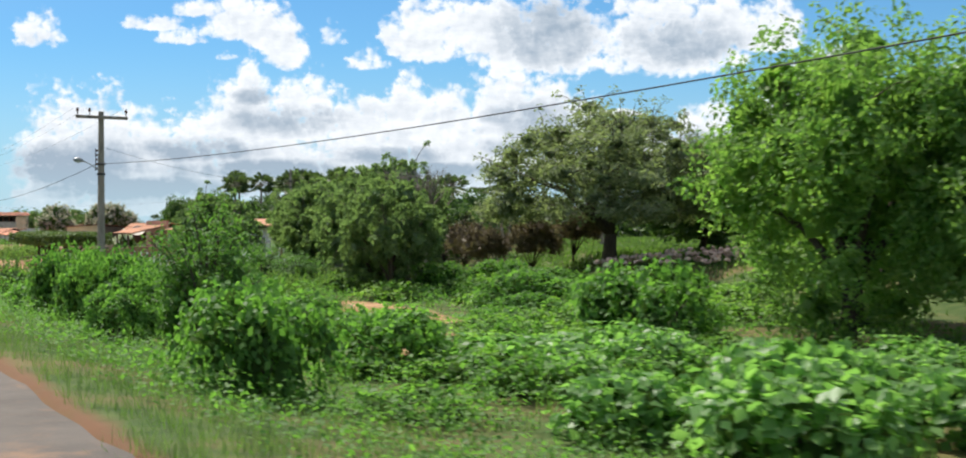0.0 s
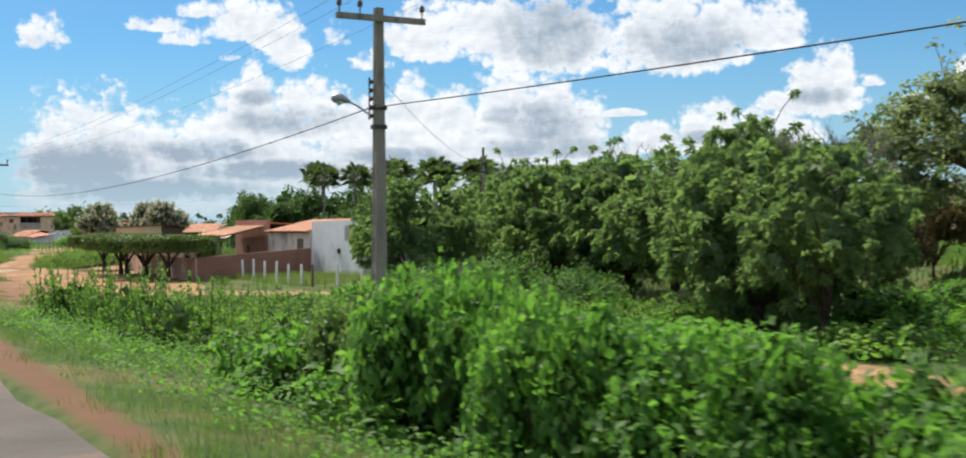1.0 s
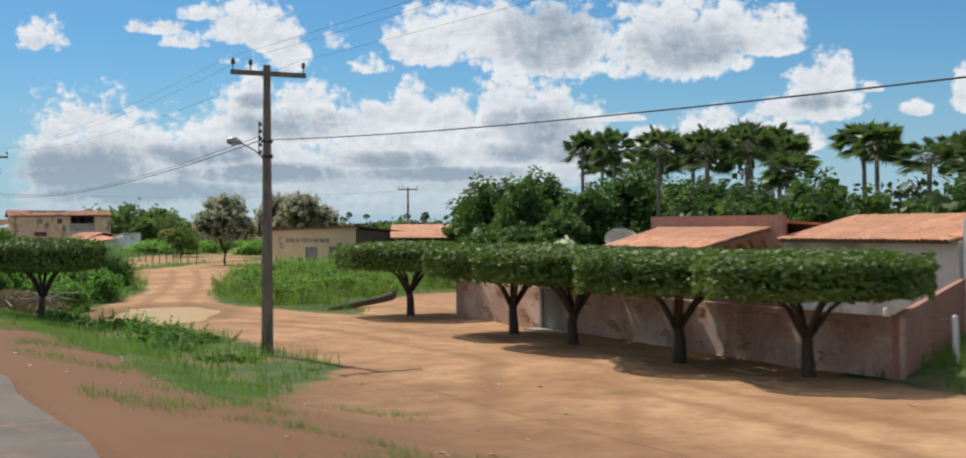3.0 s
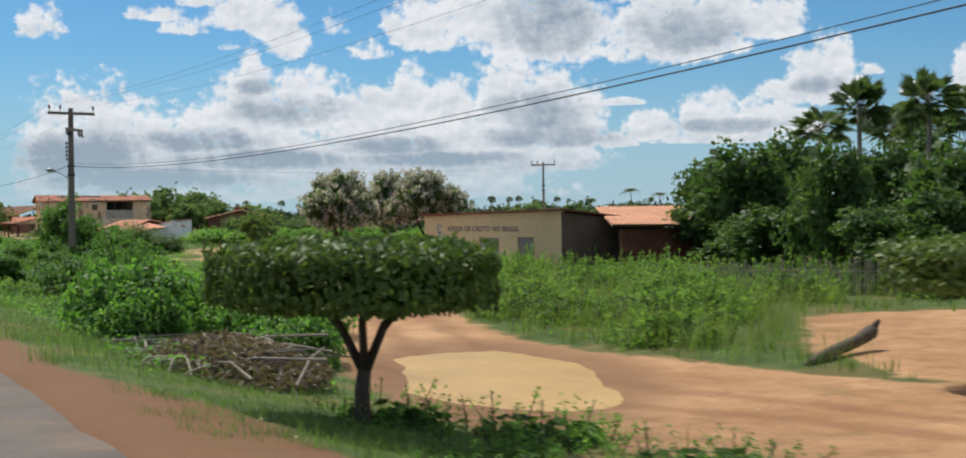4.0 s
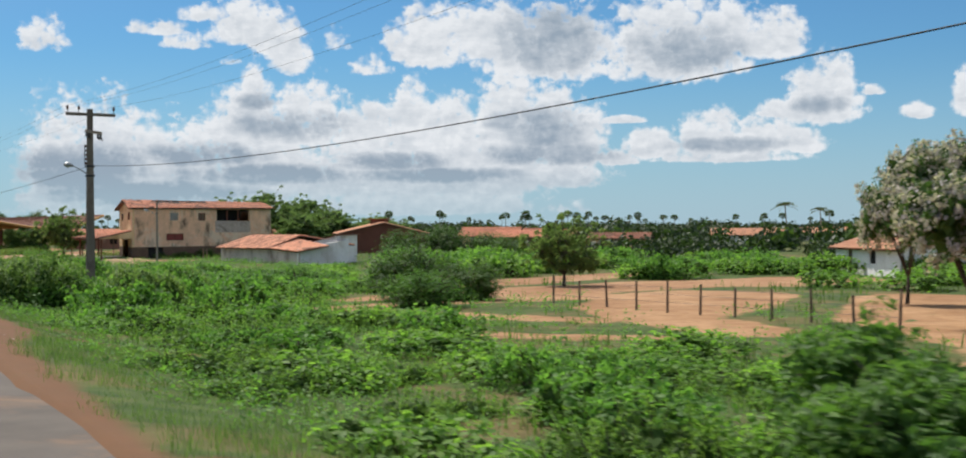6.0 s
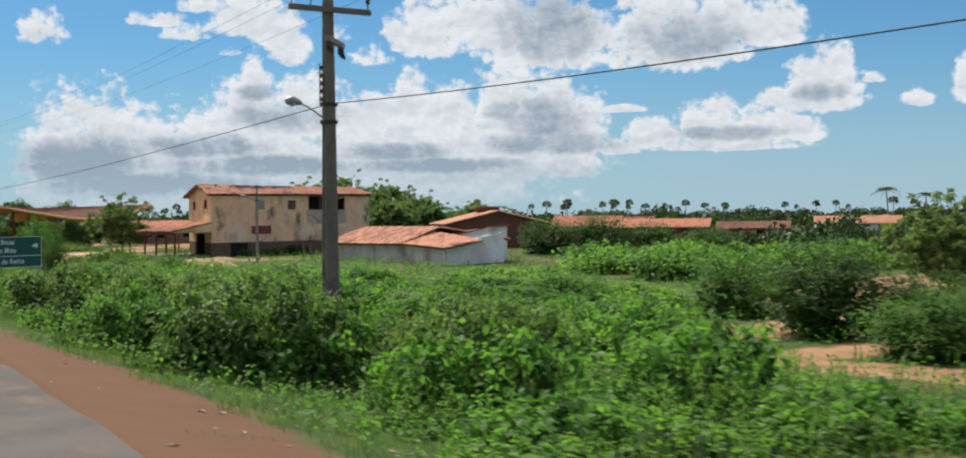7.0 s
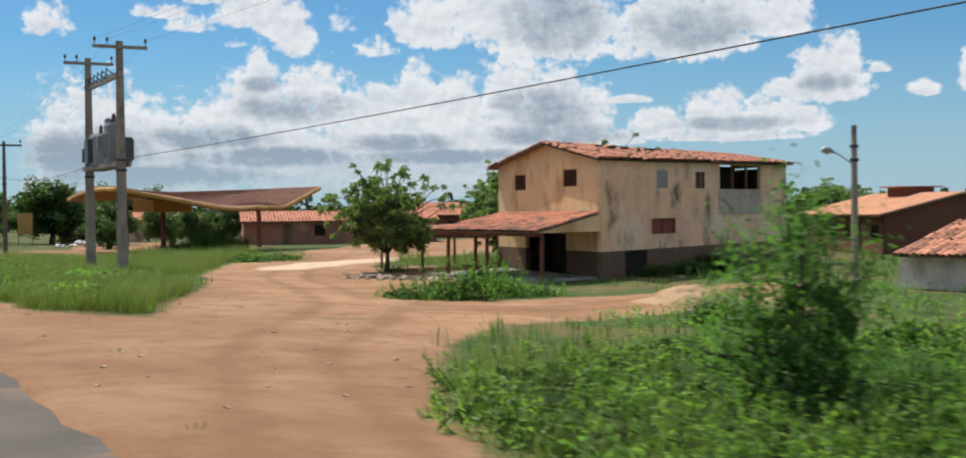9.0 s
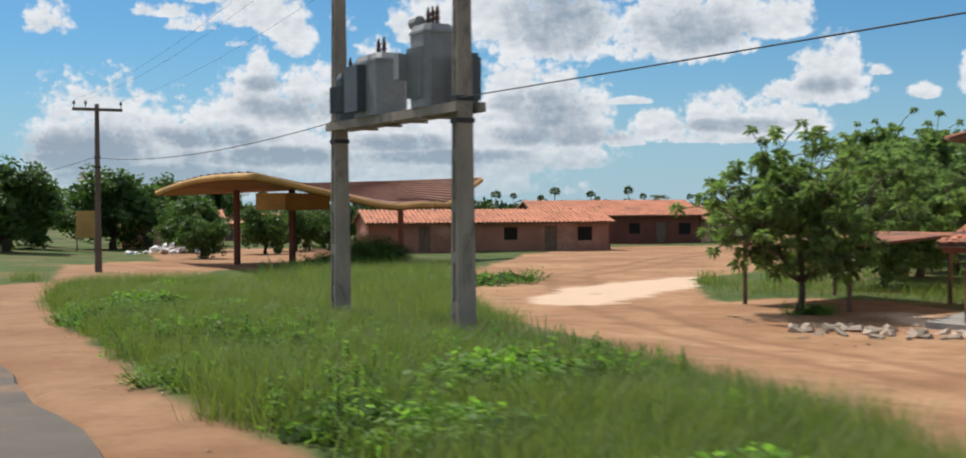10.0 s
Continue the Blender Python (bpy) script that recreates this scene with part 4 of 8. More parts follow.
def bare_bricks():
    """Bricks showing where the render has come off the street wall."""
    rng = random.Random(14)
    a, b = Vector((24.2, 145.3, 0)), Vector((23.2, 119.2, 0))
    way = (b - a).normalized()
    out = Vector((way.y, -way.x, 0))
    out = -out if out.x > 0 else out
    wall = bpy.data.objects["street_wall"]
    shapes = []
    for k in range(4):
        g = Geo()
        g.box((-0.1 + 0.006 * k, -0.012, -0.03), (0.1 - 0.004 * k, 0.012, 0.032 - 0.002 * k))
        shapes.append(g.mesh("brick", M_RAWBRICK))
    count = 0
    for row in range(17):
        for col in range(118):
            u, z = 0.25 + col * 0.218 + 0.109 * (row % 2), -1.0 + row * 0.078
            if 7.4 < u < 9.7 or u > 25.8 or count >= 290:
                continue
            if float(waves(u, z * 3.0, 1.1, 3)) + 0.55 * float(waves(u, z, 0.35, 8)) < 0.62:
                continue
            spot = a + way * u + out * (0.002 + rng.uniform(0, 0.006))
            brick = new("brick", rng.choice(shapes))
            brick.matrix_world = pose(spot.x, spot.y, z, 0, 0, math.degrees(math.atan2(way.y, way.x)))
            brick.parent = wall
            count += 1


M_RAWBRICK = surface("bare_red_brick", (0.44, 0.25, 0.17), 0.95, 0.25, (3.0, 30.0), 0.4, apart=0.4, stain=(0.26, 0.17, 0.13), stain_at=(0.5, 0.72), stain_scale=2.0)


def make_fence():
    fence = thing("post_fence", ORIGIN, "white-painted concrete fence posts with wire strands", "fence")
    spots = [(26.5 + 1.57 * k, 105.5 + 0.03 * k, k) for k in range(7)] + [(26.7 + 0.06 * k, 105.5 + 2.6 * k, k) for k in range(1, 9)]
    rng = random.Random(8)
    for x, y, k in spots:
        g = Geo()
        h = rng.uniform(1.28, 1.42)
        lean = rng.gauss(0, 0.04)
        z = float(ground_z(x, y)) - 0.15
        g.tube([(x, y, z), (x + lean, y, z + h + 0.1), (x + lean, y, z + h + 0.16)], [0.085, 0.075, 0.04], 6)
        part("post", g, M_WOOD if (x, k) == (26.5, 0) else M_WHITE, fence, "bare dark timber post" if (x, k) == (26.5, 0) else "")
    for h in (0.35, 0.75, 1.1):
        g = Geo()
        g.tube([(26.5, 105.5, -0.95 + h), (35.9, 105.7, -0.95 + h)], 0.005, 4)
        part("wire", g, M_GALV, fence)
        g = Geo()
        g.tube([(26.5, 105.5, -0.95 + h), (27.2, 126.3, -0.95 + h)], 0.003, 4)
        part("wire", g, M_DARKMETAL, fence)
    wall = thing("gate_wall", ORIGIN, "low grey concrete wall with rail and timber gate post", "wall")
    g = Geo()
    wall_geo(g, (36.0, 106.6), (46.0, 102.5), -1.4, 0.25, (), 0.2)
    part("wall_body", g, M_CONCRETE, wall)
    g = Geo()
    g.tube([(36.0, 106.7, 1.15), (46.0, 102.6, 1.15)], 0.05, 6)
    part("rail", g, M_WHITE, wall, "white painted rail")
    for p in ((36.0, 106.7), (41.0, 104.7), (46.0, 102.6)):
        g = Geo()
        g.tube([(*p, -1.2), (*p, 1.22)], [0.15, 0.13], 8)
        part("gate_post", g, M_WOOD, wall)


make_fence()


def make_field_fence():
    fence = thing("field_fence", ORIGIN, "thin grey timber posts with wire along the bare field", "fence")
    rng = random.Random(23)
    a, b = Vector((35.0, 226.5, 0)), Vector((32.6, 247.0, 0))
    for k in range(11):
        p = a.lerp(b, k / 10.0)
        z = float(ground_z(p.x, p.y))
        g = Geo()
        g.tube([(p.x, p.y, z - 0.2), (p.x + rng.gauss(0, 0.05), p.y, z + rng.uniform(1.15, 1.5))], [0.06, 0.05], 6)
        part("post", g, M_WOOD, fence)
    for h in (0.45, 0.8, 1.1):
        g = Geo()
        g.tube([(a.x, a.y, -1.05 + h), (b.x, b.y, -1.05 + h)], 0.006, 4)
        part("wire", g, M_DARKMETAL, fence)


make_field_fence()


def text_part(words, size, m, parent, material, label="", deep=0.006, bold=0.0, gap=1.0):
    """Raised lettering, each letter a mesh of its own."""
    curve = bpy.data.curves.new("letter", "FONT")
    curve.body, curve.size, curve.extrude, curve.align_x, curve.align_y = words, size, deep, "LEFT", "BOTTOM"
    curve.offset, curve.space_character = bold, gap
    temp = bpy.data.objects.new("letter", curve)
    me = bpy.data.meshes.new_from_object(temp)
    bpy.data.objects.remove(temp)
    bm = bmesh.new()
    bm.from_mesh(me)
    bmesh.ops.remove_doubles(bm, verts=bm.verts, dist=1e-5)
    left, pieces = set(bm.faces), []
    while left:
        stack, island = [left.pop()], []
        while stack:
            f = stack.pop()
            island.append(f)
            for e in f.edges:
                for other in e.link_faces:
                    if other in left:
                        left.discard(other)
                        stack.append(other)
        xs = [v.co.x for f in island for v in f.verts]
        pieces.append([min(xs), max(xs), island])
    letters = []
    for lo, hi, island in sorted(pieces, key=lambda q: q[0]):
        if letters and lo < letters[-1][1] - 0.3 * (hi - lo):
            letters[-1][1] = max(hi, letters[-1][1])
            letters[-1][2] += island
        else:
            letters.append([lo, hi, list(island)])
    for lo, hi, island in letters:
        g = Geo()
        for f in island:
            g.face(*[m @ v.co for v in f.verts])
        part("letter", g, material, parent, label)
    bm.free()


def make_church():
    a, b = (36.0, 205.9), (38.75, 193.1)
    dx, dy = 0.21, -0.978
    back_b, back_a = (b[0] + 8.5, b[1] + 1.82), (a[0] + 8.5, a[1] + 1.82)
    house = thing("chapel", ORIGIN, "plain cream-rendered chapel with flat front and two grey roller doors", "chapel")
    g = Geo()
    wall_geo(g, a, b, -1.5, 2.38, [(5.6, 7.5, -0.95, 1.05), (9.22, 10.7, -0.95, 1.1)], 0.2, 2.64)
    part("front_wall", g, M_CREAM, house)
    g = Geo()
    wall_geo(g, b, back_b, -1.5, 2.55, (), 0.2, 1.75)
    # side wall in a much darker brown than the cream front
    part("side_wall", g, surface("dark_brown_render", (0.17, 0.115, 0.085), 0.95, 0.25, (0.5, 8.0), 0.3), house, "dark brown side wall")
    g = Geo()
    wall_geo(g, back_a, a, -1.5, 1.7, (), 0.2, 2.36)
    wall_geo(g, back_b, back_a, -1.5, 1.7, (), 0.2)
    part("back_wall", g, M_CREAM, house)
    g = Geo()
    g.slab([(a[0] - 0.25, a[1] + 0.25, 2.52), (b[0] - 0.2, b[1] - 0.3, 2.78), (back_b[0], back_b[1] - 0.3, 1.9), (back_a[0], back_a[1] + 0.3, 1.85)], 0.1)
    part("roof", g, M_RUST, house, "thin dark sheet roof")
    for u0, u1, top in ((5.6, 7.5, 1.05), (9.22, 10.7, 1.1)):
        g = Geo()
        panel(a, b, u0, u1, -0.95, top, 0.12, 0.03, g)
        roller = part("roller_door", g, M_SHUTTER, house, "grey ribbed roller door")
        for k in range(20):
            z = -0.95 + k * 0.1025
            if z + 0.09 < top:
                g = Geo()
                panel(a, b, u0, u1, z, z + 0.092, 0.08 + 0.012 * (k % 2), 0.03, g)
                part("slat", g, M_SHUTTER, roller)
    m = Matrix(((dx, 0, -0.978, 0), (dy, 0, -0.21, 0), (0, 1, 0, 0), (0, 0, 0, 1)))
    at = along(a, b, 2.45)
    m.translation = (at[0] - 0.012, at[1] - 0.003, 1.34)
    text_part("IGREJA DE CRISTO NO BRASIL", 0.46, m, house, M_INK, "faded grey-brown painted letter", 0.006, 0.008, 1.13)
    g = Geo()
    for cu, cz, r0, r1, s, e in ((1.62, 1.55, 0.20, 0.30, 20, 330), (1.82, 1.12, 0.16, 0.28, 120, 400)):
        for k in range(14):
            t0, t1 = radians(s + (e - s) * k / 14), radians(s + (e - s) * (k + 1) / 14)
            pts = []
            for t, r in ((t0, r0), (t0, r1), (t1, r1), (t1, r0)):
                q = along(a, b, cu + r * math.cos(t))
                pts.append((q[0] - 0.008, q[1] - 0.002, cz + r * math.sin(t)))
            g.face(*pts)
    part("emblem", g, M_BLUE, house, "faded blue curved emblem")
    g = Geo()
    p0, p1 = along(a, b, -0.6), along(a, b, 9.0)
    g.slab([(p0[0] - 2.6, p0[1] - 0.5, -0.98), (p1[0] - 2.0, p1[1] - 0.4, -0.98), (p1[0] - 0.02, p1[1], -0.98), (p0[0] - 0.02, p0[1], -0.98)], 0.35)
    part("front_step", g, M_CONCRETE, house, "worn concrete forecourt step")
    block = thing("concrete_block", pose(34.4, 207.2, float(ground_z(34.4, 207.2)), 0, 0, 20), "loose grey concrete block on the forecourt edge", "block")
    g = Geo()
    g.box((-0.3, -0.2, 0), (0.3, 0.2, 0.36))
    part("block", g, M_CONCRETE, block)
    lean = thing("tiled_annex", ORIGIN, "low brown annex with clay tiled roof behind the chapel", "house")
    g = Geo()
    wall_geo(g, (41.6, 191.2), (50.5, 194.0), -1.4, 1.55, (), 0.2)
    part("wall", g, M_RUST, lean)
    tiled_slope(lean, (40.6, 190.6, 1.75), (50.5, 193.4, 1.6), (43.5, 197.0, 2.75), (51.5, 198.5, 2.75), M_TILE_ORANGE, 0, 11, 0.0, 0.24, 0.45)
    small = thing("yard_wall", ORIGIN, "low cream yard wall with brown coping beside the chapel", "wall")
    g = Geo()
    wall_geo(g, (42.4, 217.4), (44.0, 209.6), -1.4, 0.95, (), 0.2)
    part("wall_body", g, M_PINK, small)
    g = Geo()
    wall_geo(g, (42.55, 217.0), (44.05, 209.9), 0.97, 1.12, (), 0.26)
    part("coping", g, M_CONCRETE, small)
    for u in (0.4, 4.2, 7.6):
        g = Geo()
        panel((42.4, 217.4), (44.0, 209.6), u, u + 0.3, 1.1, 1.5, -0.02, 0.24, g)
        part("pier", g, M_RUST, small)
    tiled_slope(small, (42.6, 217.6, 1.5), (44.3, 209.6, 1.5), (44.6, 218.0, 1.95), (46.4, 210.0, 1.95), M_TILE, 0, 12, 0.0, 0.22, 0.42)


make_church()


def make_two_storey():
    F, R, B = (32.5, 339.0), (51.6, 349.0), (33.7, 351.5)
    K = (52.8, 361.5)
    house = thing("two_storey_house", ORIGIN, "shabby ochre two-storey house with dark dado and sagging tiled roof", "house")
    z0, dado = -1.2, 0.62
    g = Geo()
    wall_geo(g, F, R, dado, 4.92, [(9.65, 10.75, 3.6, 4.47), (12.55, 17.9, 3.58, 4.9), (4.85, 7.4, 1.33, 2.1)], 0.2, 5.1)
    part("facade", g, M_FACADE, house, "water-stained cream facade")
    g = Geo()
    wall_geo(g, F, R, z0, dado, [(2.2, 4.4, -1.0, 0.6)], 0.2)
    wall_geo(g, B, F, z0, dado, [(3.7, 8.7, -1.0, 0.62)], 0.2)
    part("dado", g, M_DADO, house, "dark brown painted dado")
    g = Geo()
    wall_geo(g, B, F, dado, 4.92, [(2.35, 3.8, 3.62, 4.43), (8.45, 10.0, 3.7, 4.54), (3.7, 8.7, 0.62, 1.42)], 0.2)
    mid = along(B, F, 6.6)
    for inner in (0.0, 0.2):
        off = (inner * 0.995, -inner * 0.096)
        g.face((B[0] + off[0], B[1] + off[1], 4.92), (F[0] + off[0], F[1] + off[1], 4.92), (mid[0] + off[0], mid[1] + off[1], 5.85))
    part("gable_wall", g, M_YELLOWWALL, house)
    g = Geo()
    wall_geo(g, R, K, z0, 4.9, (), 0.2)
    wall_geo(g, K, B, z0, 4.9, (), 0.2)
    part("back_wall", g, M_OLDWALL, house)
    g = Geo()
    g.slab([(F[0] + 0.3, F[1] + 0.6, 3.1), (R[0] - 0.3, R[1] + 0.3, 3.1), (K[0] - 0.3, K[1] - 0.3, 3.1), (B[0] + 0.3, B[1] - 0.3, 3.1)], 0.15)
    part("upper_floor", g, M_CONCRETE, house)
    # windows and what fills them
    def window(a, b, u0, u1, lo, hi, material, label, bars):
        g = Geo()
        panel(a, b, u0, u1, lo, lo + 0.06, 0.02, 0.1, g)
        panel(a, b, u0, u1, hi - 0.06, hi, 0.02, 0.1, g)
        panel(a, b, u0, u0 + 0.06, lo + 0.06, hi - 0.06, 0.02, 0.1, g)
        panel(a, b, u1 - 0.06, u1, lo + 0.06, hi - 0.06, 0.02, 0.1, g)
        for k in range(1, bars):
            u = u0 + (u1 - u0) * k / bars
            panel(a, b, u - 0.025, u + 0.025, lo + 0.06, hi - 0.06, 0.04, 0.05, g)
        frame_ob = part("window", g, M_RUST, house, label)
        g = Geo()
        panel(a, b, u0 + 0.05, u1 - 0.05, lo + 0.05, hi - 0.05, 0.12, 0.03, g)
        part("pane", g, material, frame_ob)
    window(B, F, 2.35, 3.8, 3.62, 4.43, M_DARK, "small dark upper window", 3)
    window(B, F, 8.45, 10.0, 3.7, 4.54, M_DARK, "small dark upper window", 4)
    window(F, R, 9.65, 10.75, 3.6, 4.47, M_WOOD, "closed grey timber window", 2)
    window(F, R, 4.85, 7.4, 1.33, 2.1, surface("dark_red_paint", (0.24, 0.055, 0.045), 0.7, 0.2, (0.8, 9.0), 0.1), "closed dark red shutter", 2)
    g = Geo()
    panel(F, R, 5.4, 6.55, 3.6, 4.48, -0.012, 0.01, g)
    part("blocked_window", g, M_CONCRETE, house, "bricked-up window patch")
    # near-black sheet added behind the opening to paint the balcony's shade
    g = Geo()
    panel(F, R, 12.55, 17.9, 3.58, 4.9, 1.6, 0.1, g)
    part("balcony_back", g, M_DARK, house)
    g = Geo()
    panel(F, R, 12.3, 18.0, 2.2, 3.56, -0.03, 0.03, g)
    part("balcony_parapet", g, surface("bare_grey_render", (0.47, 0.39, 0.33), 0.92, 0.25, (0.6, 7.0), 0.3, stain=(0.2, 0.16, 0.13), stain_at=(0.5, 0.7), stain_scale=0.6, streak=(0.7, 0.6, 0.5)), house, "unpainted grey balcony parapet")
    for u in (14.2, 16.0):
        g = Geo()
        panel(F, R, u, u + 0.16, 3.58, 4.9, 0.05, 0.1, g)
        part("balcony_post", g, M_RUST, house)
    g = Geo()
    panel(F, R, 2.2, 4.4, -1.0, 0.6, 0.14, 0.05, g)
    part("door", g, M_DARK, house)
    # near-black sheet behind the shopfront stands for the shade inside
    g = Geo()
    panel(B, F, 3.7, 8.7, -1.0, 1.42, 1.5, 0.1, g)
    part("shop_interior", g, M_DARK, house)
    # sagging tiled roof: the ridge runs back from the gable
    rb = (mid[0] + 19.4, mid[1] + 10.2)
    o = (-0.4, -0.25)
    tiled_slope(house, (F[0] + o[0] - 0.1, F[1] - 0.5, 4.88), (R[0] + 0.2, R[1] - 0.45, 5.06), (mid[0] - 0.5, mid[1] - 0.2, 5.9), (rb[0], rb[1], 5.85), M_OLDTILE, 0, 21, 0.08, 0.28, 0.48, 3.0, (0.2, 0.56, 0.6))
    tiled_slope(house, (B[0] - 0.5, B[1] + 0.5, 4.85), (K[0], K[1] + 0.5, 4.85), (mid[0] - 0.5, mid[1] - 0.2, 5.9), (rb[0], rb[1], 5.85), M_TILE, 0, 22, 0.02, 0.24, 0.46, 1.5)
    g = Geo()
    wall_geo(g, R, (rb[0], rb[1]), 5.0, 5.1, (), 0.2, 5.8)
    part("rear_gable", g, M_OLDWALL, house)
    # porch
    tiled_slope(house, (28.4, 337.8, 1.62), (27.4, 346.8, 1.62), (32.4, 339.1, 2.4), (33.5, 350.4, 2.4), M_PORCHTILE, 300, 23, 0.01, 0.22, 0.42, 1.8)
    g = Geo()
    g.face((28.6, 338.0, 1.58), (32.45, 339.0, 1.58), (32.45, 339.0, 2.34))
    g.face((28.6, 338.12, 1.58), (32.45, 339.12, 2.34), (32.45, 339.12, 1.58))
    part("porch_gusset", g, M_YELLOWWALL, house)
    for x, y in ((29.0, 338.4), (28.3, 342.4), (28.2, 346.4), (30.6, 348.2)):
        g = Geo()
        z = float(ground_z(x, y))
        g.tube([(x, y, z - 0.1), (x + 0.03, y, 1.6)], 0.1, 8)
        part("porch_post", g, M_RUST, house)
    g = Geo()
    g.box((-0.06, 0, -0.08), (0.06, 9.0, 0.08), pose(28.7, 337.9, 1.5, 0, 0, 6))
    part("porch_beam", g, M_RUST, house)
    g = Geo()
    g.slab([(28.6, 338.4, -0.52), (27.6, 347.4, -0.52), (33.4, 350.6, -0.52), (32.4, 339.2, -0.52)], 0.3)
    part("porch_floor", g, M_CONCRETE, house)
    lean = thing("open_shelter", ORIGIN, "low open shelter with thin roof on timber posts", "shelter")
    g = Geo()
    g.slab([(29.0, 351.6, 1.5), (28.6, 358.0, 1.5), (35.0, 360.0, 1.8), (34.6, 352.4, 1.8)], 0.08)
    part("roof", g, M_OLDTILE, lean)
    for x, y in ((29.6, 352.6), (29.2, 357.4), (34.4, 353.0), (34.5, 358.8)):
        g = Geo()
        g.tube([(x, y, -0.9), (x, y, 1.5 if x < 30 else 1.75)], 0.08, 8)
        part("post", g, M_WOOD, lean)


make_two_storey()


def make_low_house():
    a, b = (39.0, 327.0), (41.4, 309.6)
    house = thing("low_white_house", ORIGIN, "long low whitewashed house with broken clay tile roof", "house")
    g = Geo()
    wall_geo(g, a, b, -1.4, 0.66, (), 0.2)
    part("front_wall", g, M_PINK, house)
    g = Geo()
    wall_geo(g, b, (47.0, 311.0), -1.4, 0.66, (), 0.2, 1.6)
    wall_geo(g, (46.0, 328.0), a, -1.4, 1.6, (), 0.2, 0.66)
    wall_geo(g, (47.0, 311.0), (46.0, 328.0), -1.4, 1.6, (), 0.2)
    part("back_wall", g, M_WHITE, house)
    tiled_slope(house, (38.3, 326.6, 0.62), (40.2, 314.6, 0.66), (42.4, 327.0, 1.9), (43.4, 314.8, 1.9), M_PALETILE, 300, 31, 0.0, 0.32, 0.5, 1.4)
    tiled_slope(house, (40.3, 315.0, 0.68), (41.0, 308.8, 0.42), (43.2, 315.2, 1.55), (44.4, 309.4, 0.95), M_PALETILE, 0, 32, 0.0, 0.32, 0.5, 1.4)
    tiled_slope(house, (46.4, 328.6, 1.0), (47.6, 311.0, 1.0), (42.4, 327.2, 1.92), (43.6, 314.6, 1.9), M_TILE, 0, 33, 0.0, 0.24, 0.45, 1.4)
    g = Geo()
    g.tube([(37.9, 328.4, -0.9), (37.9, 328.4, 0.6)], 0.07, 6)
    g.tube([(38.4, 331.6, -0.9), (38.4, 331.6, 0.7)], 0.07, 6)
    part("yard_post", g, M_WOOD, house)
    shed = thing("white_outbuilding", ORIGIN, "small whitewashed outbuilding with sloping top", "outbuilding")
    g = Geo()
    wall_geo(g, (43.7, 313.0), (46.0, 311.6), -1.4, 1.25, (), 0.2, 2.0)
    wall_geo(g, (46.0, 311.6), (49.5, 315.5), -1.4, 2.0, (), 0.2)
    wall_geo(g, (49.5, 315.5), (43.7, 313.0), -1.4, 2.0, (), 0.2, 1.25)
    part("wall", g, M_WHITE, shed)
    g = Geo()
    g.slab([(43.3, 312.9, 1.3), (46.3, 311.1, 2.12), (50, 315.5, 2.1), (45, 315.5, 1.6)], 0.08)
    part("roof", g, M_RUST, shed)


make_low_house()


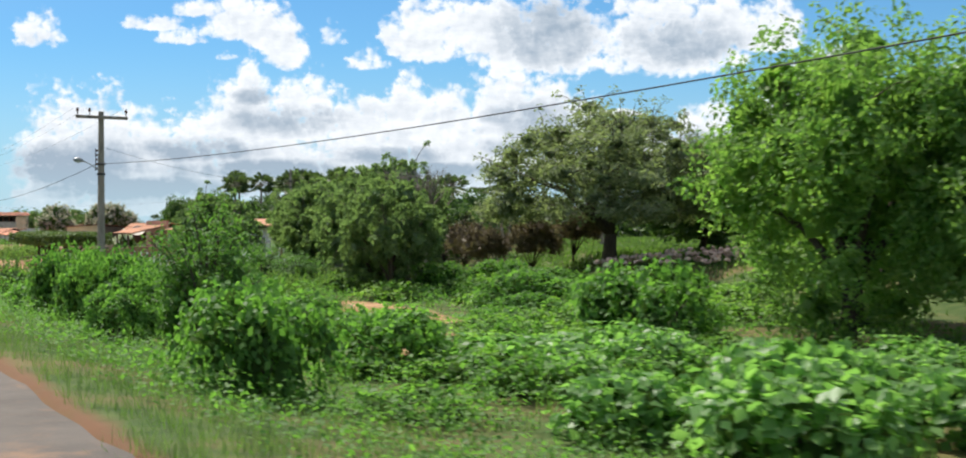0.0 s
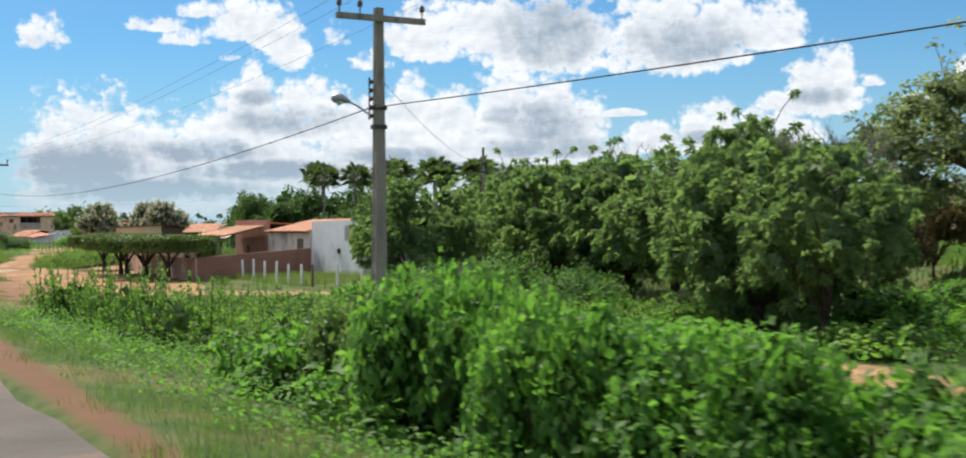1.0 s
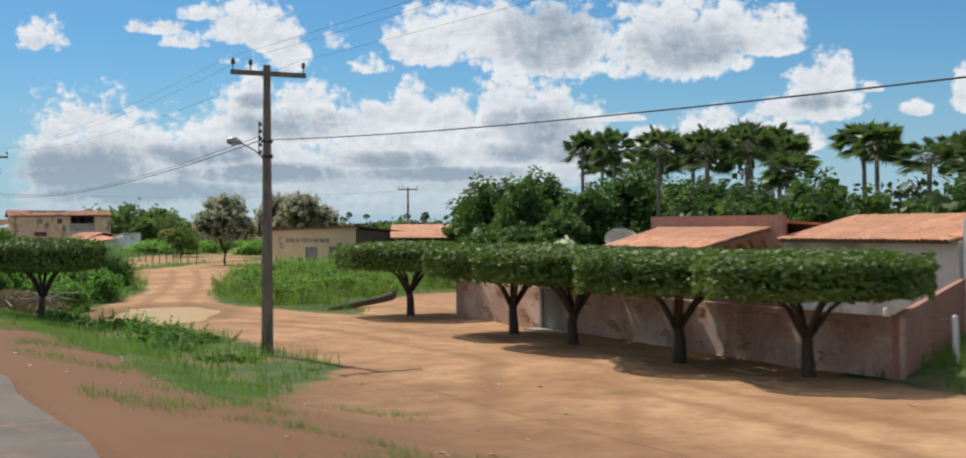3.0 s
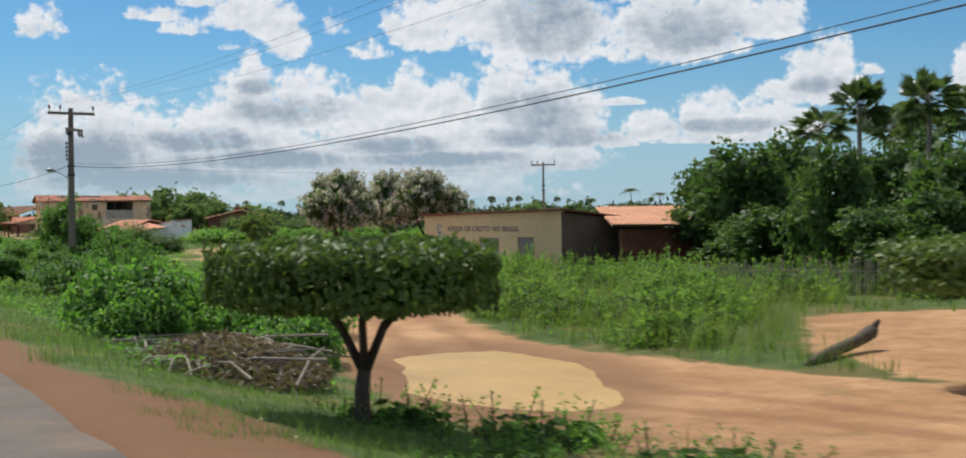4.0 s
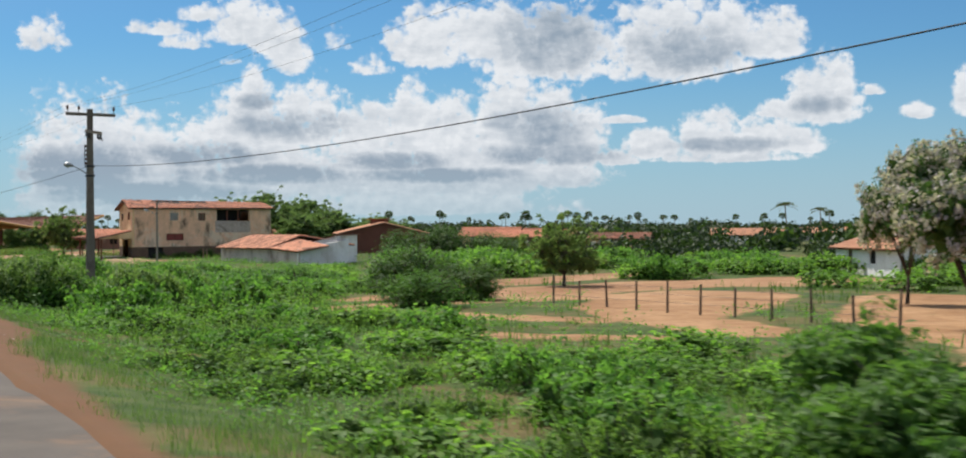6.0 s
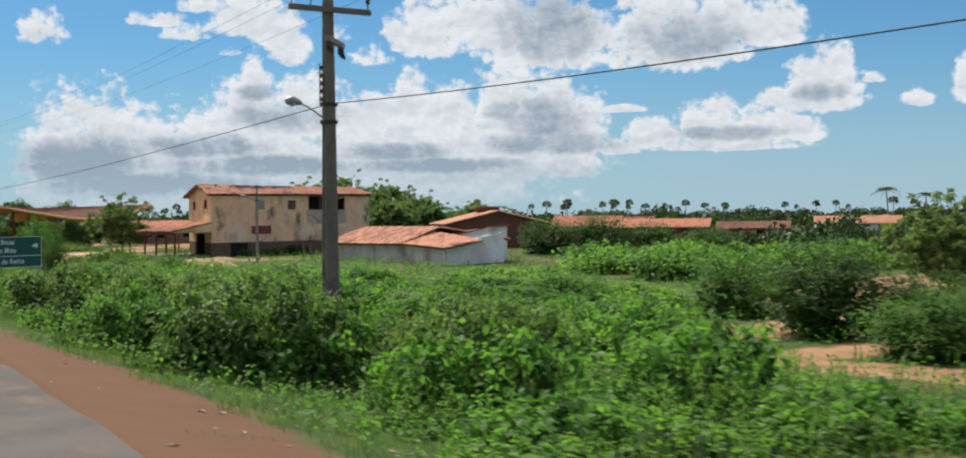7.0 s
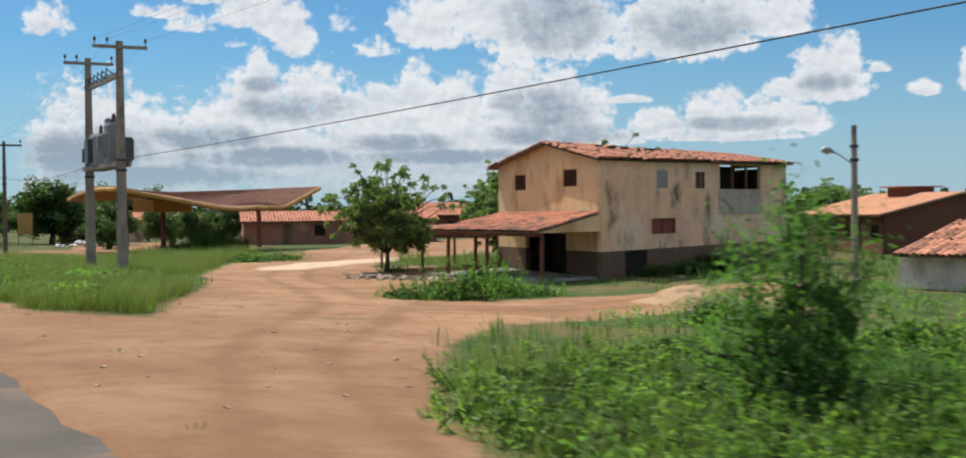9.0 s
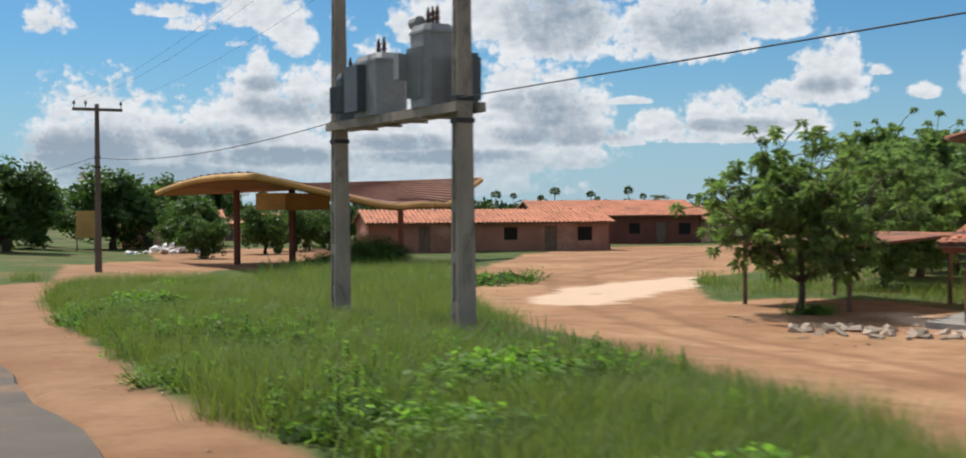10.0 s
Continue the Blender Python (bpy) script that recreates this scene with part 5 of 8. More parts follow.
def simple_house(name, x, y, turn, wide, deep, eave, rise, wall, tile, label, chimney=False, holes=True):
    """A small house: walls with thickness, openings, a gabled tile roof. Its front faces its own -x."""
    z = float(ground_z(x, y))
    m = pose(x, y, 0, 0, 0, turn)
    house = thing(name, ORIGIN, label, "house", "village houses")

    def p(px, py):
        q = m @ Vector((px, py, 0))
        return (q.x, q.y)
    g = Geo()
    cuts = [(wide * 0.2, wide * 0.2 + 0.9, z, z + 2.0), (wide * 0.55, wide * 0.55 + 1.1, z + 0.9, z + 1.9)] if holes else []
    if holes and wide > 12:
        cuts += [(wide * 0.36, wide * 0.36 + 1.1, z + 0.8, z + 1.9), (wide * 0.72, wide * 0.72 + 1.0, z, z + 2.0), (wide * 0.86, wide * 0.86 + 1.2, z + 0.8, z + 1.9)]
    cuts = [(c[0], c[1], c[2] - 0.0, min(c[3], eave - 0.15)) for c in cuts]
    wall_geo(g, p(0, wide), p(0, 0), z - 0.4, eave, sorted(cuts), 0.18)
    part("front_wall", g, wall, house)
    for ends in (((0, 0), (deep / 2, 0), (deep, 0)), ((deep, wide), (deep / 2, wide), (0, wide))):
        g = Geo()
        wall_geo(g, p(*ends[0]), p(*ends[1]), z - 0.4, eave, (), 0.18, eave + rise)
        wall_geo(g, p(*ends[1]), p(*ends[2]), z - 0.4, eave + rise, (), 0.18, eave)
        part("gable_wall", g, wall, house)
    g = Geo()
    wall_geo(g, p(deep, 0), p(deep, wide), z - 0.4, eave, (), 0.18)
    part("back_wall", g, wall, house)
    if holes:
        # window boards are near-black, painting the shade of a dark opening
        for c, opening in zip(cuts, ("door", "shutter", "shutter", "door", "shutter")):
            g = Geo()
            panel(p(0, wide), p(0, 0), c[0], c[1], c[2], c[3], 0.1, 0.04, g)
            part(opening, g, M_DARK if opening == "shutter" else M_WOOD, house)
    for s in (-1, 1):
        e = -0.5 if s < 0 else deep + 0.5
        drop = rise * 0.5 / (deep / 2)
        ea, eb = p(e, wide + 0.3), p(e, -0.3)
        ta, tb = p(deep / 2, wide + 0.3), p(deep / 2, -0.3)
        tiled_slope(house, (*ea, eave - drop + 0.05), (*eb, eave - drop + 0.05), (*ta, eave + rise + 0.05), (*tb, eave + rise + 0.05), tile, 0, int(x), 0.0, 0.34, 0.6)
    if chimney:
        g = Geo()
        g.box((deep * 0.4, wide * 0.45, eave + rise - 0.3), (deep * 0.6, wide * 0.45 + 2.6, eave + rise + 0.55), m)
        part("roof_turret", g, M_REDWALL, house)
        g = Geo()
        g.box((deep * 0.35, wide * 0.45 - 0.2, eave + rise + 0.55), (deep * 0.65, wide * 0.45 + 2.8, eave + rise + 0.65), m)
        part("turret_roof", g, M_TILE, house)
    return house


simple_house("brown_cottage", 62.0, 352.0, -18, 13.0, 11.0, 1.95, 1.3, M_REDWALL, M_TILE_ORANGE, "dark brown cottage with tiled roof and small roof turret", True)
simple_house("far_cottage", 97.5, 353.5, 50, 11.5, 8.0, 1.25, 0.9, M_REDWALL, M_TILE, "low red-brown cottage with orange clay tile roof")
simple_house("far_cottage", 122.0, 396.0, 50, 14.0, 8.0, 1.2, 1.2, M_OLDWALL, M_OLDTILE, "low ochre cottage with weathered tile roof")
simple_house("far_cottage", 109.0, 391.0, 52, 10.0, 8.0, 1.2, 1.4, M_OLDWALL, M_TILE, "low cream cottage with bright orange tile roof")
simple_house("far_cottage", 112.5, 356.5, 50, 9.0, 7.0, 0.9, 0.8, M_OLDWALL, M_OLDTILE, "low grey-brown cottage with dull tile roof")
simple_house("far_cottage", 179.0, 404.0, 50, 15.5, 9.0, 0.9, 1.3, M_WHITE, M_TILE_ORANGE, "low white cottage with broad pale tile roof")
simple_house("far_cottage", 209.0, 415.0, 50, 17.0, 8.0, 1.1, 1.2, M_PINK, M_TILE_ORANGE, "low pink cottage with pale tile roof among trees")
simple_house("far_cottage", 61.0, 243.5, -20, 6.0, 6.0, 1.5, 1.0, M_WHITE, M_TILE, "small white cottage behind the blossoming trees")
simple_house("far_cottage", 84.0, 244.0, -25, 13.0, 8.0, 1.4, 1.3, M_OLDWALL, M_TILE_ORANGE, "ochre cottage with tiled roof behind the chapel")
simple_house("far_cottage", 70.0, 262.0, -20, 12.0, 7.0, 1.0, 1.1, M_WHITE, M_TILE_ORANGE, "small white cottage with low tiled roof")
simple_house("far_cottage", 62.0, 222.0, -20, 9.0, 6.0, 1.5, 1.0, M_PINK, M_TILE, "low pink cottage behind the yard wall")


M_CANOPYROOF = surface("faded_brown_sheeting", (0.27, 0.13, 0.09), 0.85, 0.28, (0.6, 8.0), 0.2, stain=(0.36, 0.22, 0.16), stain_at=(0.5, 0.72))
M_SOFFIT = surface("brown_soffit", (0.27, 0.14, 0.065), 0.85, 0.25, (0.5, 6.0), 0.2, stain=(0.14, 0.08, 0.05), stain_at=(0.5, 0.72))


def make_station():
    station = thing("station_canopy", ORIGIN, "abandoned filling station canopy with curved saddle roof and ochre fascia", "canopy")
    C, V, R, L = (Vector(p) for p in ((19.8, 384.0, 4.45), (34.2, 394.5, 2.25), (42.2, 403.6, 4.8), (20.3, 407.0, 3.95)))
    n = 14

    def top(u, v):
        p = C.lerp(V, u).lerp(L.lerp(R, u), v)
        dip = 0.75 * math.exp(-((1 - u) ** 2 + v * v) / 0.035)
        return p + Vector((0, 0, 0.55 * math.sin(math.pi * v) * (1 - u) * 0.6 + dip))
    for name, z0, z1, material in (("roof_tiles", 0.0, 0.12, M_CANOPYROOF), ("soffit", -0.30, -0.02, M_SOFFIT)):
        g = Geo()
        for i in range(n):
            for j in range(n):
                q = [(i / n, j / n), ((i + 1) / n, j / n), ((i + 1) / n, (j + 1) / n), (i / n, (j + 1) / n)]
                g.face(*[top(u, v) + Vector((0, 0, z1)) for u, v in q])
                g.face(*[top(u, v) + Vector((0, 0, z0)) for u, v in reversed(q)])
        part(name, g, material, station, "red-brown sheet roof" if z0 == 0 else "ochre underside")
    for k, (p0, p1) in enumerate((((0, 0), (1, 0)), ((1, 0), (1, 1)), ((1, 1), (0, 1)), ((0, 1), (0, 0)))):
        g = Geo()
        pts = [top(p0[0] + (p1[0] - p0[0]) * i / n, p0[1] + (p1[1] - p0[1]) * i / n) + Vector((0, 0, -0.08)) for i in range(n + 1)]
        g.tube(pts, 0.18, 8)
        part("fascia", g, M_CANOPY, station, smooth=True)
    for k in range(1, 14):
        g = Geo()
        v = k / 14
        pts = [top(i / n, v) + Vector((0, 0, 0.16)) for i in range(n + 1)]
        g.tube(pts, 0.035, 5)
        part("roof_batten", g, M_CANOPYROOF, station)
    for x, y, z in ((26.2, 397.4, 4.0), (37.2, 406.3, 3.8), (24.2, 402.3, 4.0)):
        g = Geo()
        g.box((-0.15, -0.15, -0.9), (0.15, 0.15, z), pose(x, y, 0, 0, 0, 40))
        part("column", g, M_RUST, station)
    g = Geo()
    g.box((-2.6, -1.0, 2.7), (2.6, 1.0, 3.7), pose(26.0, 396.5, 0, 0, 0, 40))
    part("beam_casing", g, M_CANOPY, station)


make_station()
simple_house("market_hall", 57.2, 410.4, 75, 19.4, 9.0, 1.6, 0.9, M_HALL, M_TILE, "long low hall with orange tile roof and faded red-brown walls")
simple_house("market_hall", 76.0, 424.0, 75, 16.0, 10.0, 2.0, 1.3, M_REDWALL, M_TILE, "red-brown hall with tiled roof behind the long hall")
simple_house("market_hall", 84.0, 420.0, 60, 10.0, 9.0, 1.5, 1.2, M_OLDWALL, M_TILE_ORANGE, "ochre hall with tiled roof in the distance")
simple_house("market_hall", 52.0, 462.0, 80, 14.0, 9.0, 1.2, 1.0, M_OLDWALL, M_TILE_ORANGE, "low cream hall with tile roof in the distance")
simple_house("market_hall", 34.0, 440.0, 80, 9.0, 7.0, 1.8, 0.8, M_OLDWALL, M_TILE, "weathered brown building beyond the station")

# ---- poles, wires, sign ----


def concrete_pole(name, x, y, base, top, label, lean=0.0, turn=0.0, crossarm=True, lamp=0.0, rack=True, extra_arm=False, wire=5.3, wide=0.30, concrete=None):
    """A tapered concrete pole with recessed faces, its cross-arm, insulators and street lamp."""
    pole = thing(name, pose(x, y, base, 0, lean, turn), label, "utility pole", "roadside poles")
    h = top - base
    g = Geo()
    levels = 9
    for s in (-1, 1):
        for k in range(levels):
            a, b = k / levels, (k + 1) / levels
            wa, wb = wide * (1 - 0.42 * a) / 2, wide * (1 - 0.42 * b) / 2
            q = []
            for z, w in ((a * h - (0.4 if k == 0 else 0), wa), (b * h, wb)):
                q.append([(-w, s * w * 0.72, z), (-w, s * w * 0.38, z), (w, s * w * 0.38, z), (w, s * w * 0.72, z)])
            for i in range(4):
                j = (i + 1) % 4
                g.face(q[0][i], q[0][j], q[1][j], q[1][i])
            if k == levels - 1:
                g.face(*q[1])
    wa, wb = wide * 0.4, wide * 0.58 * 0.4
    g.face((-wa, -wide * 0.2, -0.4), (-wb, -wide * 0.12, h), (-wb, wide * 0.12, h), (-wa, wide * 0.2, -0.4))
    g.face((wa, -wide * 0.2, -0.4), (wa, wide * 0.2, -0.4), (wb, wide * 0.12, h), (wb, -wide * 0.12, h))
    for k in range(1, 10):
        z = h * k / 10
        w = wide * (1 - 0.42 * k / 10) / 2 * 0.96
        g.box((-w, -w * 0.4, z - 0.12), (w, w * 0.4, z + 0.12))
    part("shaft", g, concrete or M_POLE, pole)
    if crossarm:
        g = Geo()
        g.box((-1.15, -0.2, h - 0.34), (1.15, -0.09, h - 0.2))
        arm = part("cross_arm", g, concrete or M_POLE, pole)
        for u in (-1.08, -0.55, 1.08):
            g = Geo()
            g.tube([(u, -0.145, h - 0.2), (u, -0.145, h - 0.06), (u, -0.145, h - 0.02), (u, -0.145, h + 0.08), (u, -0.145, h + 0.13)], [0.015, 0.02, 0.07, 0.055, 0.02], 8)
            part("insulator", g, M_PORCELAIN, arm)
    if extra_arm:
        g = Geo()
        g.box((-0.85, -0.24, h - 1.15), (0.85, -0.12, h - 1.02), pose(0, 0, 0, 0, 0, 50))
        arm = part("lower_arm", g, M_POLE, pole)
        for u in (-0.8, -0.5, 0.5, 0.8):
            g = Geo()
            q = pose(0, 0, 0, 0, 0, 50) @ Vector((u, -0.18, h - 1.3))
            g.tube([q + Vector((0, 0, 0.25)), q, q + Vector((0.1, 0.05, -0.12))], [0.03, 0.06, 0.03], 6)
            part("fuse_cutout", g, M_DARKMETAL, arm)
    if rack:
        for k in range(5):
            g = Geo()
            z = h - 1.75 - 0.2 * k
            g.tube([(-0.2, 0.0, z - 0.05), (-0.2, 0.0, z), (-0.2, 0.0, z + 0.05)], [0.03, 0.055, 0.03], 8)
            part("rack_insulator", g, M_PORCELAIN, pole)
        g = Geo()
        g.box((-0.26, -0.015, h - 2.65), (-0.235, 0.015, h - 1.65))
        part("rack_bar", g, M_DARKMETAL, pole)
    for z in (wire - base, wire - base - 0.45):
        g = Geo()
        w = wide * 0.42
        g.box((-w - 0.02, -w * 0.8, z - 0.05), (w + 0.02, w * 0.8, z + 0.05))
        part("steel_band", g, M_DARKMETAL, pole)
    if lamp:
        g = Geo()
        z = lamp - base
        g.tube([(-0.1, 0, z - 0.38), (-0.35, 0, z - 0.2), (-0.6, 0, z - 0.06), (-0.8, 0, z + 0.02)], 0.022, 8)
        arm = part("lamp_arm", g, M_GALV, pole)
        g = Geo()
        g.tube([(-0.76, 0, z + 0.01), (-0.84, 0, z + 0.04), (-1.0, 0, z + 0.08), (-1.16, 0, z + 0.07), (-1.22, 0, z + 0.05)], [0.04, 0.075, 0.12, 0.1, 0.03], 10)
        head = part("lamp_head", g, M_GALV, arm, "pressed metal lamp head", True)
        g = Geo()
        g.tube([(-1.02, 0, z + 0.03), (-1.03, 0, z - 0.04), (-1.04, 0, z - 0.07)], [0.1, 0.085, 0.04], 10)
        part("lamp_glass", g, M_GLASS, arm, "clear glass bowl", True)
    return pole


P = 12.05
concrete_pole("utility_pole", P, 60.7, -1.0, 7.75, "grey concrete utility pole with cross-arm and street lamp among weeds", 0.5, 4, lamp=5.5, wire=5.4, wide=0.34)
concrete_pole("utility_pole", P + 0.1, 133.2, -1.05, 7.45, "brown-grey concrete utility pole with street lamp on bare earth", 0.3, 2, lamp=5.12, wire=5.22, wide=0.3, concrete=M_OLDPOLE)
concrete_pole("utility_pole", P, 196.1, -1.0, 8.1, "concrete utility pole with fuse arm and street lamp in a bush", 0.4, 4, lamp=4.92, extra_arm=True, wire=5.2, wide=0.36, concrete=M_OLDPOLE)
concrete_pole("utility_pole", P, 254.7, -1.0, 8.3, "weathered concrete utility pole with two arms and street lamp", 0.0, 6, lamp=5.6, extra_arm=True, wire=5.62, wide=0.4, concrete=M_OLDPOLE)
concrete_pole("utility_pole", P, 383.6, -0.3, 7.7, "dark utility pole with cross-arm beyond the filling station verge", 0.0, 3, wire=5.2, rack=False, concrete=M_DARKPOLE)
concrete_pole("utility_pole", 33.6, 97.3, -1.0, 6.8, "slim double-topped service pole behind trees", 0.0, 20, crossarm=False, wire=5.9, wide=0.22)
concrete_pole("utility_pole", 62.9, 237.4, -1.1, 7.25, "distant concrete utility pole with cross-arm", 0.0, -30, wire=5.0, rack=False)
concrete_pole("utility_pole", 102.8, 269.6, -1.1, 6.9, "distant concrete utility pole with cross-arm", 0.0, -30, wire=5.0, rack=False)
concrete_pole("utility_pole", 30.8, 320.5, -0.9, 5.3, "short concrete service pole with street lamp", 0.0, -10, crossarm=False, lamp=4.4, wire=4.6, rack=False, wide=0.24)


def make_transformer():
    near = concrete_pole("transformer_pole", 11.9, 344.4, -0.35, 10.0, "tall square concrete pole carrying a transformer platform", 0.0, 3, rack=False, wire=4.95, wide=0.44)
    far = concrete_pole("transformer_pole", 11.85, 351.3, -0.35, 10.0, "tall square concrete pole carrying a transformer platform", 0.0, 3, rack=False, wire=4.85, wide=0.44)
    deck = thing("transformer_platform", pose(11.9, 347.8, 4.72), "concrete beam platform bolted between two poles", "platform")
    for x in (-0.32, 0.24):
        g = Geo()
        g.box((x, -3.75, -0.06), (x + 0.12, 3.75, 0.14))
        part("beam", g, M_POLE, deck)
    for k in range(4):
        g = Geo()
        y = -2.2 + 1.45 * k
        g.box((-0.42, y - 0.05, -0.11), (0.42, y + 0.05, -0.06))
        part("cleat", g, M_POLE, deck)
    upper = thing("switch_beam", pose(11.9, 347.8, 8.6), "upper concrete beam with row of fuse switches", "beam")
    g = Geo()
    g.box((-0.08, -3.7, -0.12), (0.08, 3.7, 0.12))
    part("beam", g, M_CONCRETE, upper)
    for k in range(6):
        g = Geo()
        y = -2.4 + k * 0.95
        g.tube([(-0.1, y, 0.1), (-0.35, y, 0.3), (-0.42, y, -0.15)], [0.04, 0.06, 0.04], 6)
        part("fuse_switch", g, M_PORCELAIN, upper)
    for k, (y, w, d, h) in enumerate(((350.55, 0.36, 0.46, 1.16), (348.75, 0.38, 0.78, 1.42), (345.85, 0.36, 0.46, 1.75))):
        box = thing("transformer", pose(11.9, y, 4.86), ("small dark grey drum transformer", "wide grey oil-filled transformer with bushings", "tall grey transformer with conservator tank")[k] + " on the platform", "transformer", "platform transformers")
        g = Geo()
        c = (0.3, 0.1, 0.12)[k]
        ring = [(-w + c, -d), (w - c, -d), (w, -d + c), (w, d - c), (w - c, d), (-w + c, d), (-w, d - c), (-w, -d + c)]
        for z0, z1, k0, k1 in ((0, h - 0.14, 1, 1), (h - 0.14, h, 1.0, 0.84)):
            for i in range(8):
                j = (i + 1) % 8
                g.face((ring[i][0] * k0, ring[i][1] * k0, z0), (ring[j][0] * k0, ring[j][1] * k0, z0), (ring[j][0] * k1, ring[j][1] * k1, z1), (ring[i][0] * k1, ring[i][1] * k1, z1))
        g.face(*[(x * 0.84, yy * 0.84, h) for x, yy in ring])
        g.face(*[(x, yy, 0) for x, yy in reversed(ring)])
        part("tank", g, M_DARKBOX if k == 0 else M_STEELBOX, box)
        g = Geo()
        for i in range(8):
            j = (i + 1) % 8
            g.face((ring[i][0] * 1.05, ring[i][1] * 1.05, h - 0.2), (ring[j][0] * 1.05, ring[j][1] * 1.05, h - 0.2), (ring[j][0] * 1.05, ring[j][1] * 1.05, h - 0.14), (ring[i][0] * 1.05, ring[i][1] * 1.05, h - 0.14))
        g.face(*[(x * 1.05, yy * 1.05, h - 0.14) for x, yy in ring])
        g.face(*[(x * 1.05, yy * 1.05, h - 0.2) for x, yy in reversed(ring)])
        part("lid_flange", g, M_DARKBOX if k == 0 else M_STEELBOX, box)
        if k == 1:
            g = Geo()
            g.box((-w - 0.22, -d * 0.05, 0.12), (-w, d * 0.98, h - 0.24))
            part("radiator_casing", g, M_DARKBOX, box, "darker grey radiator casing")
        else:
            for i in range(7):
                g = Geo()
                yy = -d * 0.7 + i * d * 0.23
                g.box((-w - 0.1, yy - 0.015, 0.2), (-w + 0.02, yy + 0.015, h * 0.72))
                part("cooling_fin", g, M_DARKBOX if k == 0 else M_STEELBOX, box)
        for i in range((1, 2, 3)[k]):
            g = Geo()
            yy = (0.1, d * (0.1 - 0.42 * i), d * (0.4 - 0.5 * i))[k]
            g.tube([(0, yy, h), (0, yy, h + 0.08), (0, yy, h + 0.12), (0, yy, h + 0.2), (0, yy, h + 0.24), (0, yy, h + 0.32), (0, yy, h + 0.42)], [0.06, 0.04, 0.07, 0.04, 0.06, 0.035, 0.012], 8)
            part("bushing", g, M_PORCELAIN, box)
        if k == 2:
            g = Geo()
            g.tube([(-0.15, d * 0.5, h + 0.1), (-0.15, d * 0.6, h + 0.1), (-0.15, d * 1.35, h + 0.1), (-0.15, d * 1.45, h + 0.1)], [0.05, 0.14, 0.14, 0.05], 10)
            part("conservator", g, M_STEELBOX, box)
            g = Geo()
            g.box((-w - 0.28, d * 0.72, 0.62), (-w + 0.1, d * 1.25, 1.16))
            part("control_box", g, M_STEELBOX, box)
    box = thing("radiator_box", pose(12.3, 345.05, 4.86), "narrow dark radiator box standing at the platform end", "box")
    g = Geo()
    g.box((-0.22, -0.28, 0), (0.16, 0.18, 1.08))
    part("box", g, M_DARKBOX, box)
    for i in range(4):
        g = Geo()
        g.box((0.16, -0.24 + 0.1 * i, 0.1), (0.24, -0.21 + 0.1 * i, 1.0))
        part("fin", g, M_DARKBOX, box)


make_transformer()


def wire(name, a, b, sag, radius, label):
    a, b = Vector(a), Vector(b)
    n = 24
    g = Geo()
    g.tube([a.lerp(b, k / n) - Vector((0, 0, 4 * sag * (k / n) * (1 - k / n))) for k in range(n + 1)], radius, 5)
    tagged(new(name, g.mesh(name, M_CABLE, True)), label, "cable", "overhead lines")


low = [(P - 0.15, -14, 5.4), (P - 0.15, 60.7, 5.4), (P - 0.05, 133.2, 5.25), (P - 0.15, 195.9, 5.2), (P + 0.1, 254.9, 5.66), (P - 0.3, 344.4, 4.95), (P - 0.3, 351.3, 4.9), (P - 0.15, 383.6, 5.2), (P - 0.15, 450, 5.2)]
for a, b in zip(low, low[1:]):
    if b[1] - a[1] > 10:
        wire("service_cable", a, b, {60.7: 0.65, 133.2: 1.0, 195.9: 0.8, 254.9: 0.6, 344.4: 0.3}.get(b[1], 0.4), 0.013, "black twisted low-voltage cable between poles")
wire("telephone_cable", (P + 0.05, 133.2, 5.42), (P + 0.0, 195.9, 5.36), 0.85, 0.008, "thin black telephone cable between poles")
high = [(-14, 7.6), (60.7, 7.8), (133.2, 7.5), (195.9, 8.15), (254.9, 8.35), (344.4, 10.0), (383.6, 7.75)]
for off in (-1.08, -0.55, 1.08):
    for (y0, z0), (y1, z1) in zip(high[1:], high[2:]):
        wire("power_line", (P + off, y0, z0 + 0.1), (P + off, y1, z1 + 0.1), 0.7, 0.004, "thin bare overhead power line")
wire("guy_wire", (P, 60.7, 6.2), (33.6, 97.3, 5.9), 0.5, 0.007, "thin cable from roadside pole to service pole")
wire("guy_wire", (P, 195.9, 5.2), (62.9, 237.4, 6.9), 0.5, 0.006, "thin cable across to a distant pole")


